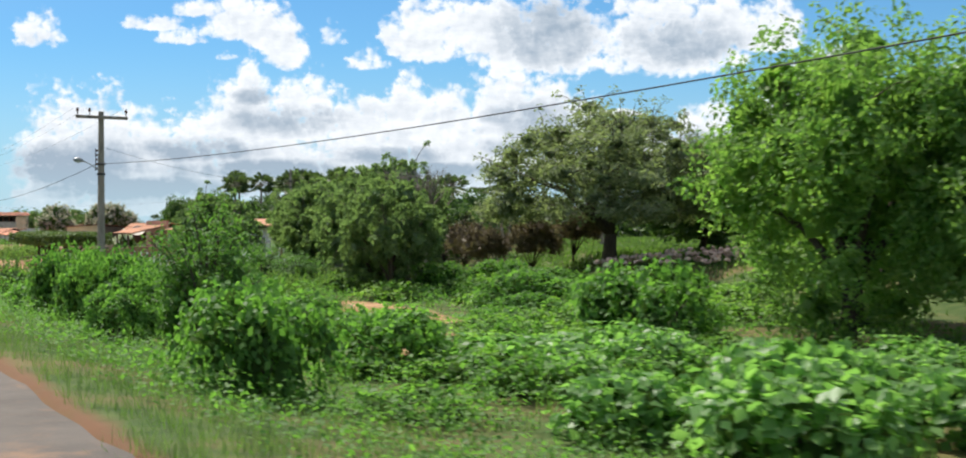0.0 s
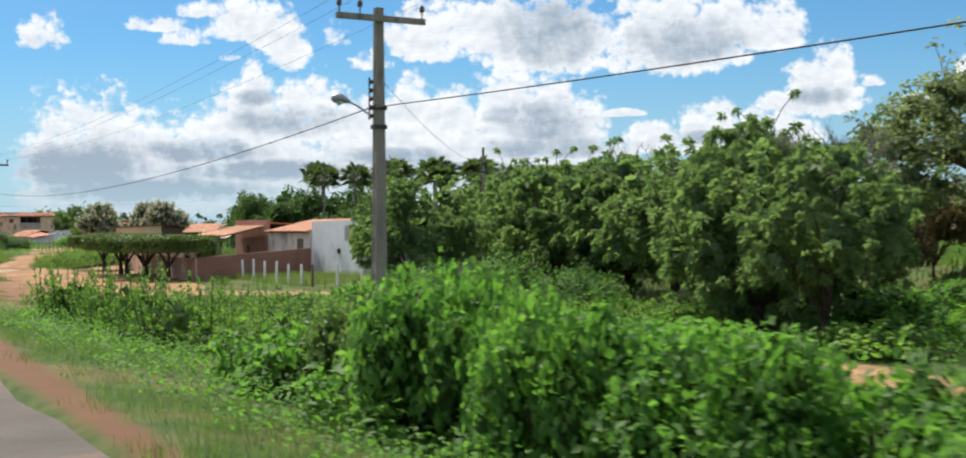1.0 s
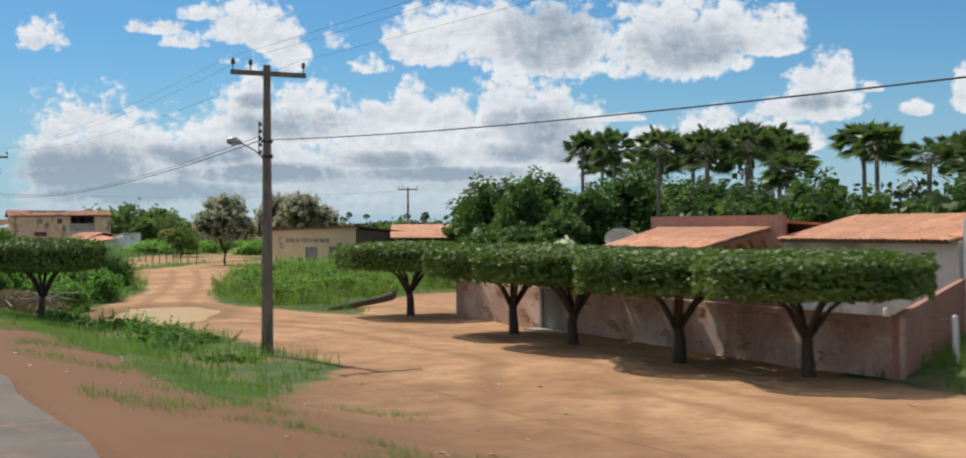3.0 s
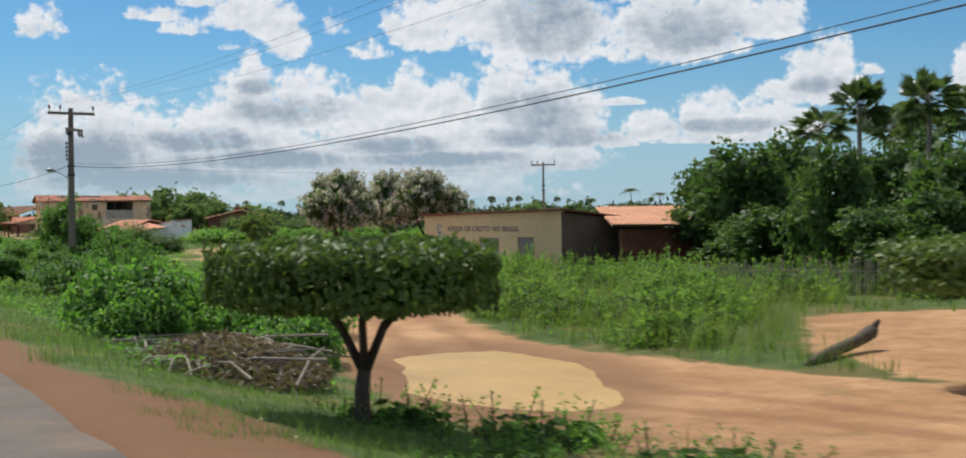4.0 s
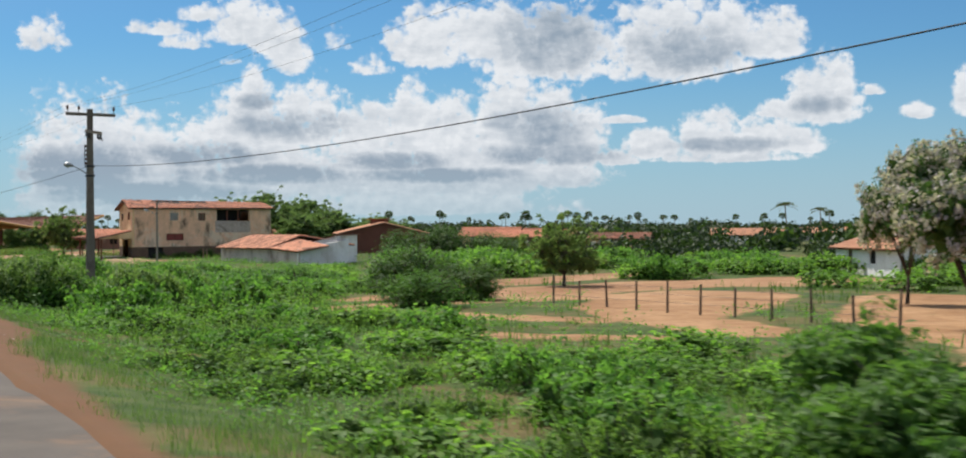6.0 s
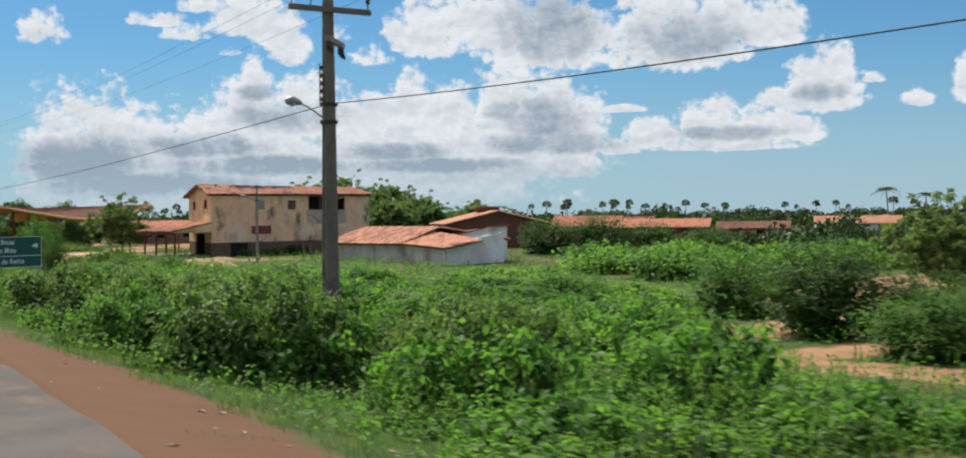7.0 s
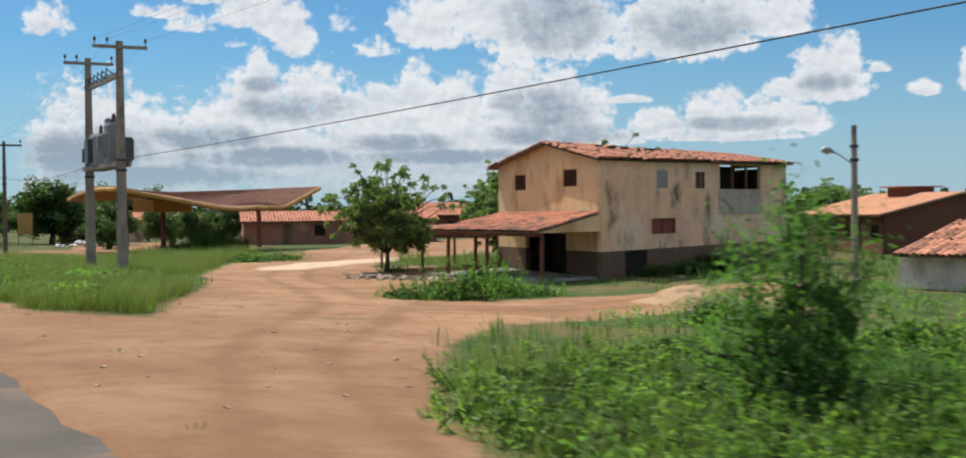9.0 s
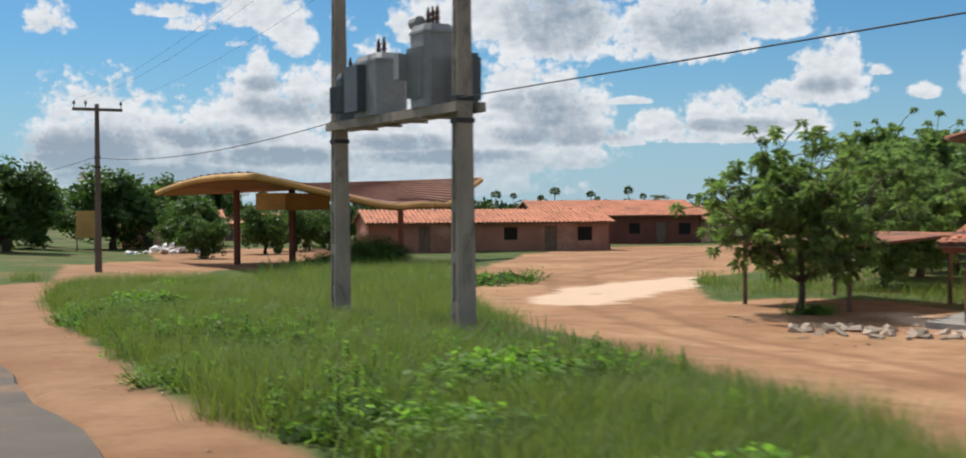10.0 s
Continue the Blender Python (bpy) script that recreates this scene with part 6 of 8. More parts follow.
def make_sign():
    a, b = Vector((4.7, 267.0, 0)), Vector((7.1, 268.9, 0))
    way = (b - a).normalized()
    face = Vector((way.y, -way.x, 0))
    z0, z1 = 1.2, 2.2
    sign = thing("road_sign", ORIGIN, "green direction sign with white lettering on two steel posts", "road sign")
    m = Matrix(((way.x, 0, face.x, a.x), (way.y, 0, face.y, a.y), (0, 1, 0, 0), (0, 0, 0, 1)))
    g = Geo()
    g.box((0, z0, -0.02), (3.06, z1, 0.02), m)
    plate = part("plate", g, M_SIGN, sign)
    g = Geo()
    for lo, hi in (((0, z1 - 0.012), (3.06, z1 + 0.004)), ((0, z0 - 0.004), (3.06, z0 + 0.012)), ((-0.004, z0), (0.014, z1)), ((3.046, z0), (3.064, z1)), ((0, z0 + 0.365), (3.06, z0 + 0.385))):
        g.box((lo[0], lo[1], 0.02), (hi[0], hi[1], 0.024), m)
    part("border", g, M_LETTER, plate)
    for words, u, z, size in (("Quatro Bocas", 0.40, z0 + 0.71, 0.235), ("Ilha do Meio", 0.62, z0 + 0.44, 0.235), ("Corr. do Retiro", 0.62, z0 + 0.08, 0.235)):
        t = m.copy()
        t.translation = m @ Vector((u, z, 0.023))
        mm = Matrix(((way.x, 0, face.x, 0), (way.y, 0, face.y, 0), (0, 1, 0, 0), (0, 0, 0, 1)))
        mm.translation = t.translation
        text_part(words, size, mm, plate, M_LETTER, "", 0.002, 0.0035, 1.08)
    g = Geo()
    u, z = 0.34, z0 + 0.06
    g.face(*[m @ Vector((u + x, z + y, 0.024)) for x, y in ((-0.06, 0), (0.06, 0), (0.06, 0.13), (0.15, 0.13), (0, 0.27), (-0.15, 0.13), (-0.06, 0.13))])
    u, z = 2.66, z0 + 0.7
    g.face(*[m @ Vector((u + x, z + y, 0.024)) for y, x in ((-0.04, -0.02), (0.04, -0.02), (0.04, 0.13), (0.11, 0.13), (0, 0.27), (-0.11, 0.13), (-0.04, 0.13))])
    part("arrow", g, M_LETTER, plate)
    for u in (0.05, 2.95):
        g = Geo()
        p = m @ Vector((u, 0, -0.05))
        g.tube([(p.x, p.y, -0.6), (p.x, p.y, z1 - 0.05)], 0.045, 8)
        part("post", g, M_GALV, sign)


make_sign()
board = thing("small_board", pose(19.5, 428.0, 0.0, 0, 0, -25), "small orange-brown notice board on two posts", "board")
g = Geo()
g.box((-0.75, -0.04, 0.6), (0.75, 0.04, 2.75))
part("panel", g, M_CANOPY, board)
for u in (-0.7, 0.7):
    g = Geo()
    g.tube([(u, 0.07, -0.6), (u, 0.07, 2.5)], 0.05, 6)
    part("post", g, M_RUST, board)

log = thing("fallen_log", pose(21.0, 151.6, -1.02, 4, 0, -62), "split grey-brown log lying at the edge of the track", "log")
g = Geo()
g.tube([(0, -0.1, 0.0), (0.02, 0.2, 0.02), (-0.03, 1.6, 0.03), (0.04, 3.2, 0.05), (0.0, 4.4, 0.1), (0.0, 4.6, 0.12)], [0.07, 0.13, 0.15, 0.16, 0.2, 0.15], 10)
part("trunk", g, M_BARK, log, smooth=True)
g = Geo()
g.tube([(0, 4.3, 0.12), (0.12, 4.55, 0.32), (0.16, 4.62, 0.4)], [0.1, 0.08, 0.05], 7)
part("branch_stub", g, M_BARK, log, smooth=True)

# ---- plants ----


def unit(v):
    return v / np.maximum(np.linalg.norm(v, axis=-1, keepdims=True), 1e-9)


def leaves(rng, at, out, size, slim=0.45, droop=0.0, flat=0.35, spread=0.6):
    """Folded pointed leaves: places, the way they face outward, length, width to length."""
    n = len(at)
    size = np.broadcast_to(size, (n,))[:, None] * rng.uniform(0.7, 1.3, (n, 1))
    normal = unit(out * 0.6 + np.array([0, 0, flat]) + rng.normal(0, spread, (n, 3)))
    way = unit(np.cross(normal, rng.normal(0, 1, (n, 3))) + np.array([0, 0, -droop]))
    side = unit(np.cross(way, normal)) * slim * size * 0.5
    lift = normal * size * 0.10
    base, tip, mid = at - way * size * 0.5, at + way * size * 0.5, at - way * size * 0.05
    v = np.stack([base, mid + side + lift, tip, mid - side + lift], 1).reshape(-1, 3)
    k = np.arange(n)[:, None] * 4
    f = np.concatenate([k + [0, 1, 2], k + [0, 2, 3]])
    return v, f


def joined(parts):
    vs, fs, k = [], [], 0
    for v, f in parts:
        vs.append(v)
        fs.append(f + k)
        k += len(v)
    return np.concatenate(vs), np.concatenate(fs)


def tufts(rng, centres, radius, per, size, slim=0.45, droop=0.0, flat=0.3, spread=0.6, outward=None):
    """Leaves gathered in small bunches round given places."""
    n = len(centres)
    way = unit(rng.normal(0, 1, (n, per, 3)))
    r = np.broadcast_to(radius, (n,))[:, None, None] * rng.uniform(0.5, 1.0, (n, per, 1))
    at = centres[:, None, :] + way * r
    out = way if outward is None else unit(way + outward[:, None, :])
    return leaves(rng, at.reshape(-1, 3), out.reshape(-1, 3), size, slim, droop, flat, spread)


def sprays(rng, centres, reach, per, slim=0.26, droop=0.3):
    """Round drooping sprays of long leaves that all spring from the tip of a twig."""
    n = len(centres)
    way = unit(rng.normal(0, 1, (n, per, 3)) + np.array([0, 0, 0.25])).reshape(-1, 3)
    size = np.repeat(reach * rng.uniform(0.75, 1.25, n), per)[:, None] * rng.uniform(0.6, 1.15, (n * per, 1))
    base = np.repeat(centres, per, 0) + way * size * 0.12
    tip = base + way * size - np.array([0, 0, 1.0]) * size * droop
    mid = base + way * size * 0.5 + np.array([0, 0, 0.06]) * size
    side = unit(np.cross(way, rng.normal(0, 1, way.shape))) * size * slim * 0.5
    v = np.stack([base, mid + side, tip, mid - side], 1).reshape(-1, 3)
    k = np.arange(n * per)[:, None] * 4
    return v, np.concatenate([k + [0, 1, 2], k + [0, 2, 3]])


def shell(rng, n, radii, centre, low=-0.5, thick=(0.72, 1.05), lumps=0.0):
    """Places on the outside of a lumpy rounded body, with the way out from it."""
    d = unit(rng.normal(0, 1, (n * 2, 3)))
    d = d[d[:, 2] > low][:n]
    k = rng.uniform(*thick, (len(d), 1))
    if lumps:
        k = k * (1 + lumps * np.sin(d[:, :1] * 5.1 + centre[0]) * np.sin(d[:, 1:2] * 4.3 + centre[1]) + 0.6 * lumps * np.sin(d[:, 2:] * 6.0 + 2 * centre[0]))
    return np.array(centre) + d * np.array(radii) * k, d


def limbs(geo, rng, base, height, radius, ends, bend=0.15):
    """A trunk that forks into limbs reaching the given ends."""
    base = Vector(base)
    fork = base + Vector((rng.normal(0, 0.05) * height, rng.normal(0, 0.05) * height, height))
    mid = base.lerp(fork, 0.5) + Vector((rng.normal(0, bend) * 0.3, rng.normal(0, bend) * 0.3, 0))
    geo.tube([base - Vector((0, 0, 0.3)), base + Vector((0, 0, 0.1)), mid, fork], [radius * 1.35, radius * 1.1, radius * 0.9, radius * 0.75], 8)
    for e in ends:
        e = Vector([float(c) for c in e])
        m1 = fork.lerp(e, 0.4) + Vector((rng.normal(0, bend), rng.normal(0, bend), 0.12 * (e - fork).length))
        geo.tube([fork - Vector((0, 0, 0.05)), m1, e], [radius * 0.55, radius * 0.35, radius * 0.1], 6)


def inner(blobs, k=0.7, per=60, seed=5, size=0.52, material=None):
    """The dense inside of a crown: larger leaves strewn through each blob, in a green darkened to paint the shade there
    unless a material is given.
    """
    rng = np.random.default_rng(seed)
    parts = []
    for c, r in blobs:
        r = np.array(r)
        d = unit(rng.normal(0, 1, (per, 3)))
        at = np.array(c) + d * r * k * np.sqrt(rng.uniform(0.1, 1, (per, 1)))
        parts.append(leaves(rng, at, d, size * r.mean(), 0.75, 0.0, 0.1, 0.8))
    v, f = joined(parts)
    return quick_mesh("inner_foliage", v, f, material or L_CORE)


def plant(name, label, category, group, pieces):
    """A plant as a thing with its parts, at the origin."""
    ob = thing(name, ORIGIN, label, category, group)
    for part_name, mesh in pieces:
        child = part(part_name, mesh, None, ob)
        if part_name in ("branchwork", "frond_stalk"):
            tagged(child, kind="stuff")
    return ob


def leaf_mesh(name, vf, material):
    return quick_mesh(name, vf[0], vf[1], material)


def vine_bush(seed, material=None, size=0.08, n=3500, name="vine_bush", label="dense mound of green climbing vine over low shrub", slim=0.75, shoots=22):
    """One metre in radius, one high."""
    rng = np.random.default_rng(seed)
    parts = []
    blobs = [((0, 0, 0.18), (0.92, 0.92, 0.5))]
    for k in range(15):
        a, r = rng.uniform(0, 6.28), math.sqrt(rng.uniform(0.02, 0.8))
        e = rng.uniform(0.2, 0.4)
        blobs.append(((r * math.cos(a), r * math.sin(a), 0.12 + 0.58 * math.sqrt(1 - r * r) * rng.uniform(0.7, 1.2)), (e, e, e * rng.uniform(0.7, 1.0))))
    area = np.array([b[1][0] ** 2 for b in blobs])
    for (c, r), w in zip(blobs, area / area.sum()):
        at, d = shell(rng, int(n * w), r, c, -0.5, (0.75, 1.1), 0.15)
        parts.append(leaves(rng, at, d, size, slim, 0.2, 0.65, 0.5))
    # shoots that stand out
    for k in range(shoots):
        a, r = rng.uniform(0, 6.28), rng.uniform(0.1, 0.9)
        foot = np.array([r * math.cos(a), r * math.sin(a), 0.55 * (1.15 - 0.5 * r)])
        way = unit(np.array([rng.normal(0, 0.5), rng.normal(0, 0.5), 1.0]))
        m = 16
        at = foot + way * rng.uniform(0.05, 0.42, (m, 1)) + rng.normal(0, 0.03, (m, 3))
        parts.append(leaves(rng, at, rng.normal(0, 1, (m, 3)), size * 0.9, slim, 0.1, 0.5, 0.7))
    v, f = joined(parts)
    v[:, 2] = np.maximum(v[:, 2], -0.12)
    core = Geo()
    for k in range(6):
        a = rng.uniform(0, 6.28)
        core.tube([(0.1 * math.cos(a), 0.1 * math.sin(a), -0.1), (0.35 * math.cos(a), 0.35 * math.sin(a), 0.4), (0.6 * math.cos(a), 0.6 * math.sin(a), 0.6)], [0.03, 0.02, 0.008], 5)
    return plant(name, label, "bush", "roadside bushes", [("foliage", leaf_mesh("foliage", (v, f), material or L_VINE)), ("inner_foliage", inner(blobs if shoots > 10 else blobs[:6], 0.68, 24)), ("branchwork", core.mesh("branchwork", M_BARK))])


def weed_clump(seed, material=None, name="weed_clump", label="clump of tall leafy green roadside weeds", stems=60, size=0.095, slim=0.5, seedy=False):
    """Upright stems with leaves; about one metre in radius, one high."""
    rng = np.random.default_rng(seed)
    parts, geo = [], Geo()
    for k in range(stems):
        a, r = rng.uniform(0, 6.28), math.sqrt(rng.uniform(0, 1)) * 0.95
        h = rng.uniform(0.4, 1.12) * (1.05 - 0.35 * r * r)
        foot = np.array([r * math.cos(a), r * math.sin(a), -0.05])
        tip = foot + np.array([rng.normal(0, 0.12) + 0.12 * math.cos(a), rng.normal(0, 0.12) + 0.12 * math.sin(a), h])
        m = 28
        t = rng.uniform(0.12, 1.0, (m, 1))
        at = foot + (tip - foot) * t + rng.normal(0, 0.06, (m, 3)) * (1.25 - t)
        d = at - (foot + (tip - foot) * t)
        parts.append(leaves(rng, at, unit(d), size * (1.1 - 0.4 * t[:, 0]), slim, 0.1, 0.5, 0.6))
        if k % 3 == 0:
            geo.tube([foot, (foot + tip) / 2 + rng.normal(0, 0.02, 3), tip], [0.012, 0.009, 0.004], 4, False)
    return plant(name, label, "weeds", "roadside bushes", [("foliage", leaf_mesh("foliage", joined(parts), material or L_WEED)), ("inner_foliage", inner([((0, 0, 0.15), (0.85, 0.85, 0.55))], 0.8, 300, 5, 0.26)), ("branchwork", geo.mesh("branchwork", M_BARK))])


def feather_shrub(seed, material=None, name="feathery_shrub", label="tall feathery light-green shrub with arching twigs", twigs=210, size=0.075, slim=0.42):
    """Arching stems with rows of small leaflets; one metre in radius, two high."""
    rng = np.random.default_rng(seed)
    parts, geo = [], Geo()
    for k in range(twigs):
        a = rng.uniform(0, 6.28)
        e = rng.uniform(-1.0, 1.0)
        h = 0.12 + 1.78 * (0.5 + 0.5 * e)
        r = math.sqrt(max(0.0, 1.04 - (0.75 * e if e < 0 else e) ** 2)) * rng.uniform(0.6, 1.0)
        foot = np.array([0.3 * r * math.cos(a), 0.3 * r * math.sin(a), 0.45 * h])
        tip = np.array([r * math.cos(a), r * math.sin(a), h + rng.normal(0, 0.1)])
        knee = (foot + tip) / 2 + np.array([0, 0, 0.16])
        m = 30
        t = rng.uniform(0.25, 1.0, (m, 1))
        at = foot * (1 - t) ** 2 + 2 * knee * t * (1 - t) + tip * t * t + rng.normal(0, 0.07, (m, 3))
        parts.append(leaves(rng, at, np.tile(unit(tip - foot), (m, 1)), size, slim, 0.35, 0.5, 0.4))
        if k % 6 == 0:
            geo.tube([foot, knee, tip], [0.02, 0.012, 0.004], 4, False)
    geo.tube([(0, 0, -0.2), (0.02, 0, 0.5), (0, 0.03, 1.2)], [0.05, 0.04, 0.02], 6)
    return plant(name, label, "shrub", "roadside bushes", [("foliage", leaf_mesh("foliage", joined(parts), material or L_FINE)), ("inner_foliage", inner([((0, 0, 0.75), (0.8, 0.8, 0.8)), ((0, 0, 0.2), (0.8, 0.8, 0.4))], 0.75, 80, 5, 0.32)), ("branchwork", geo.mesh("branchwork", M_BARK))])


def tree(seed, name, label, material, blobs, n, size, slim, trunk_h, trunk_r, bunch=9, bunch_r=0.28, low=-0.6, flat=0.3, spread=0.65, bark=None, flowers=None, stray=0.0, droop=0.1, group="trees", core=0.68, category="tree", radial=0.0):
    """A trunk with limbs to every blob of the crown; the crown is bunches of leaves over the blobs, with gaps."""
    rng = np.random.default_rng(seed)
    area = np.array([r[0] * r[1] + r[2] * (r[0] + r[1]) for c, r in blobs])
    centres, ways = [], []
    for (c, r), w in zip(blobs, area / area.sum()):
        at, d = shell(rng, max(6, int(n / bunch * w)), r, c, low, (0.55, 1.08), 0.16)
        centres.append(at)
        ways.append(d)
    centres, ways = np.concatenate(centres), np.concatenate(ways)
    if stray:
        pick = rng.random(len(centres)) < stray
        centres[pick] += (ways[pick] + np.array([0, 0, 0.5])) * rng.uniform(0.25, 1.0, (pick.sum(), 1))
    pieces = []
    geo = Geo()
    ends = [np.array(c) + (rng.normal(0, 0.2, 3)) for c, r in blobs[:: max(1, len(blobs) // 8)]]
    limbs(geo, rng, (0, 0, 0), trunk_h, trunk_r, ends)
    if stray:
        twig = Geo()
        for c, d in zip(centres[pick], ways[pick]):
            twig.tube([c - d * 1.4 - np.array([0, 0, 0.4]), c - d * 0.6, c], [0.025, 0.018, 0.01], 4, False)
        pieces.append(("branchwork", twig.mesh("branchwork", bark or M_BARK)))
    stem = "branchwork" if group == "thickets" else "trunk"
    pieces.append((stem, geo.mesh(stem, bark or M_BARK, True)))
    if radial:
        pieces.append(("crown", leaf_mesh("crown", sprays(rng, centres, radial, bunch), material)))
    else:
        pieces.append(("crown", leaf_mesh("crown", tufts(rng, centres, bunch_r, bunch, size, slim, droop, flat, spread, ways), material)))
    if core:
        pieces.append(("inner_foliage", inner(blobs, core, 46, material=material)))
    if flowers:
        share, fm, fsize, fr = flowers
        outer = centres[(rng.random(len(centres)) < share)]
        pieces.append(("blossom", leaf_mesh("blossom", tufts(rng, outer + rng.normal(0, 0.12, outer.shape), fr, 17, fsize, 0.8, 0, 0.4, 0.8), fm)))
    return plant(name, label, category, group, pieces)


def lumpy_crown(rng, centre, radii, count, size=(0.3, 0.5), skirt=False):
    """Blobs over an ellipsoid, so that the outline is uneven."""
    out = [(tuple(centre), tuple(r * 0.72 for r in radii))]
    for k in range(count):
        d = unit(rng.normal(0, 1, 3))
        d[2] = max(-0.85, d[2] * 1.1) if skirt and k % 2 else abs(d[2]) * 1.1 - 0.35
        s = rng.uniform(*size)
        c = np.array(centre) + d * np.array(radii) * 0.68
        out.append((tuple(c), tuple(r * s * rng.uniform(0.8, 1.2) for r in radii)))
    return out


def put(ob, x, y, sx=1.0, sz=1.0, turn=0.0, sink=0.05, sy=None, z=None):
    """A copy of a plant, standing on the ground."""
    gz = float(ground_z(x, y)) if z is None else z
    m = pose(x, y, gz - sink, 0, 0, turn) @ Matrix.Diagonal((sx, sy or sx, sz, 1))
    return copy_thing(ob, m)


def settle(ob, spots, seed, wide=1.0, tall=1.0):
    """Sets a plant and its copies out at (x, y, radius, height)."""
    rng = random.Random(seed)
    for k, (x, y, r, h) in enumerate(spots):
        m = pose(x, y, float(ground_z(x, y)) - 0.08, 0, 0, rng.uniform(0, 360)) @ Matrix.Diagonal((r * wide, r * wide * rng.uniform(0.9, 1.1), h * tall * rng.uniform(0.82, 1.15), 1))
        if k:
            copy_thing(ob, m)
        else:
            first = m
    ob.matrix_world = first


# bushes and weeds along the road: place, radius, height
VINES_A = [(7.7, 24.9, 1.6, 1.9), (9.7, 54.4, 1.6, 2.3), (9.1, 50.6, 1.4, 2.2), (9.2, 47.6, 1.2, 2.2), (10.7, 46.0, 1.7, 1.9), (10.3, 55.9, 1.9, 2.0),
           (10.8, 51.0, 1.7, 2.1), (12.6, 48.0, 1.9, 1.8), (11.8, 56.4, 1.7, 2.2), (13.0, 30.4, 1.8, 1.4), (13.5, 41.0, 1.9, 1.5), (22.6, 32.8, 2.2, 2.0), (25.4, 36.5, 2.0, 1.0)]
VINES_B = [(14.6, 52.5, 2.0, 1.7), (15.5, 60.0, 2.2, 1.5), (14.5, 66.0, 2.0, 1.6), (17.0, 56.0, 2.0, 1.3), (29.5, 44.0, 2.4, 0.9), (11.2, 40.0, 1.5, 1.4), (27.0, 48.5, 2.2, 1.5),
           (30.0, 63.0, 1.9, 1.4), (33.0, 62.4, 1.9, 1.3), (36.2, 62.4, 1.9, 1.0), (39.0, 63.0, 1.6, 0.7), (8.3, 39.5, 1.1, 1.2), (31.5, 51.0, 2.4, 0.8), (34.0, 58.0, 2.2, 0.8), (24.0, 43.0, 1.5, 1.0)]
VINES_C = [(9.8, 165.2, 1.8, 1.8), (11.5, 170.5, 1.9, 1.7), (11.5, 165.8, 1.6, 1.9), (7.8, 161.8, 1.2, 1.2), (10.5, 162.1, 1.4, 1.5), (12.8, 164.9, 1.8, 1.5), (13.2, 169.0, 1.7, 1.6),
           (10.0, 169.6, 1.5, 1.5), (13.8, 174.0, 1.3, 1.5), (14.8, 172.2, 1.2, 1.2), (12.4, 174.8, 1.4, 0.9), (7.7, 163.7, 1.7, 1.7), (10.8, 158.6, 1.2, 1.1)]
VINES_D = [(8.9, 250.6, 2.1, 2.1), (12.2, 246.8, 1.8, 2.0), (7.8, 267.7, 2.0, 1.6), (8.2, 259.6, 1.5, 2.0), (9.9, 258.5, 1.7, 2.1), (11.2, 256.2, 1.7, 1.9), (17.3, 258.7, 1.8, 1.8), (13.0, 251.6, 1.5, 1.5),
           (6.6, 271.0, 1.1, 1.1), (9.9, 270.6, 1.9, 1.8), (13.6, 262.5, 1.9, 1.7), (15.4, 254.2, 1.8, 1.5), (11.4, 263.8, 1.8, 1.6), (7.2, 255.6, 1.2, 1.5), (10.4, 251.4, 1.5, 1.7)]
VINES_E = [(16.5, 266.0, 2.2, 1.6), (19.5, 262.0, 2.2, 1.5), (13.5, 276.5, 2.1, 1.4), (11.0, 281.5, 1.8, 1.2), (16.0, 284.0, 2.2, 1.3), (20.5, 272.0, 2.4, 1.5), (24.0, 268.0, 2.3, 1.5), (9.0, 276.0, 1.5, 1.2),
           (21.5, 284.0, 2.0, 1.2), (27.0, 276.0, 2.4, 1.4), (14.0, 291.0, 1.6, 1.0)]
OLIVES = VINES_D[:8] + VINES_C[2:3] + VINES_C[6:8] + VINES_C[9:10] + VINES_A[1:2] + VINES_A[5:6]
VINES_A = VINES_A[:1] + VINES_A[2:5] + VINES_A[6:]
VINES_C = VINES_C[:2] + VINES_C[3:6] + VINES_C[8:9] + VINES_C[10:]
for k, spots in enumerate((VINES_A, VINES_B, VINES_C, VINES_D[8:], VINES_E)):
    settle(vine_bush(10 + k, L_VINE if k < 2 else L_CREEPER, size=(0.085, 0.08, 0.095, 0.08, 0.08)[k]), spots, 50 + k, 1.05, 0.95 if k == 4 else 1.25)

settle(vine_bush(16, L_OLIVE, 0.075, 4200, "olive_shrub", "dense olive-green roadside shrub with pale leaf tips", 0.5), OLIVES, 58, 1.05, 1.25)

WEEDS_A = [(9.7, 71.1, 1.9, 1.9), (10.8, 63.3, 1.8, 1.9), (8.8, 81.0, 1.6, 2.1), (9.6, 75.8, 1.6, 2.2), (8.5, 80.8, 1.4, 2.0), (9.4, 77.7, 1.5, 2.2), (11.2, 83.0, 1.7, 1.6), (14.5, 82.3, 1.9, 1.7),
           (12.5, 79.5, 1.8, 1.9), (11.5, 75.0, 1.8, 1.8), (10.8, 83.5, 1.5, 1.4), (13.0, 83.0, 1.6, 1.4), (16.5, 78.0, 2.0, 1.5), (12.3, 68.5, 1.8, 1.6), (14.5, 72.5, 2.0, 1.5), (17.5, 82.0, 2.0, 1.5)]
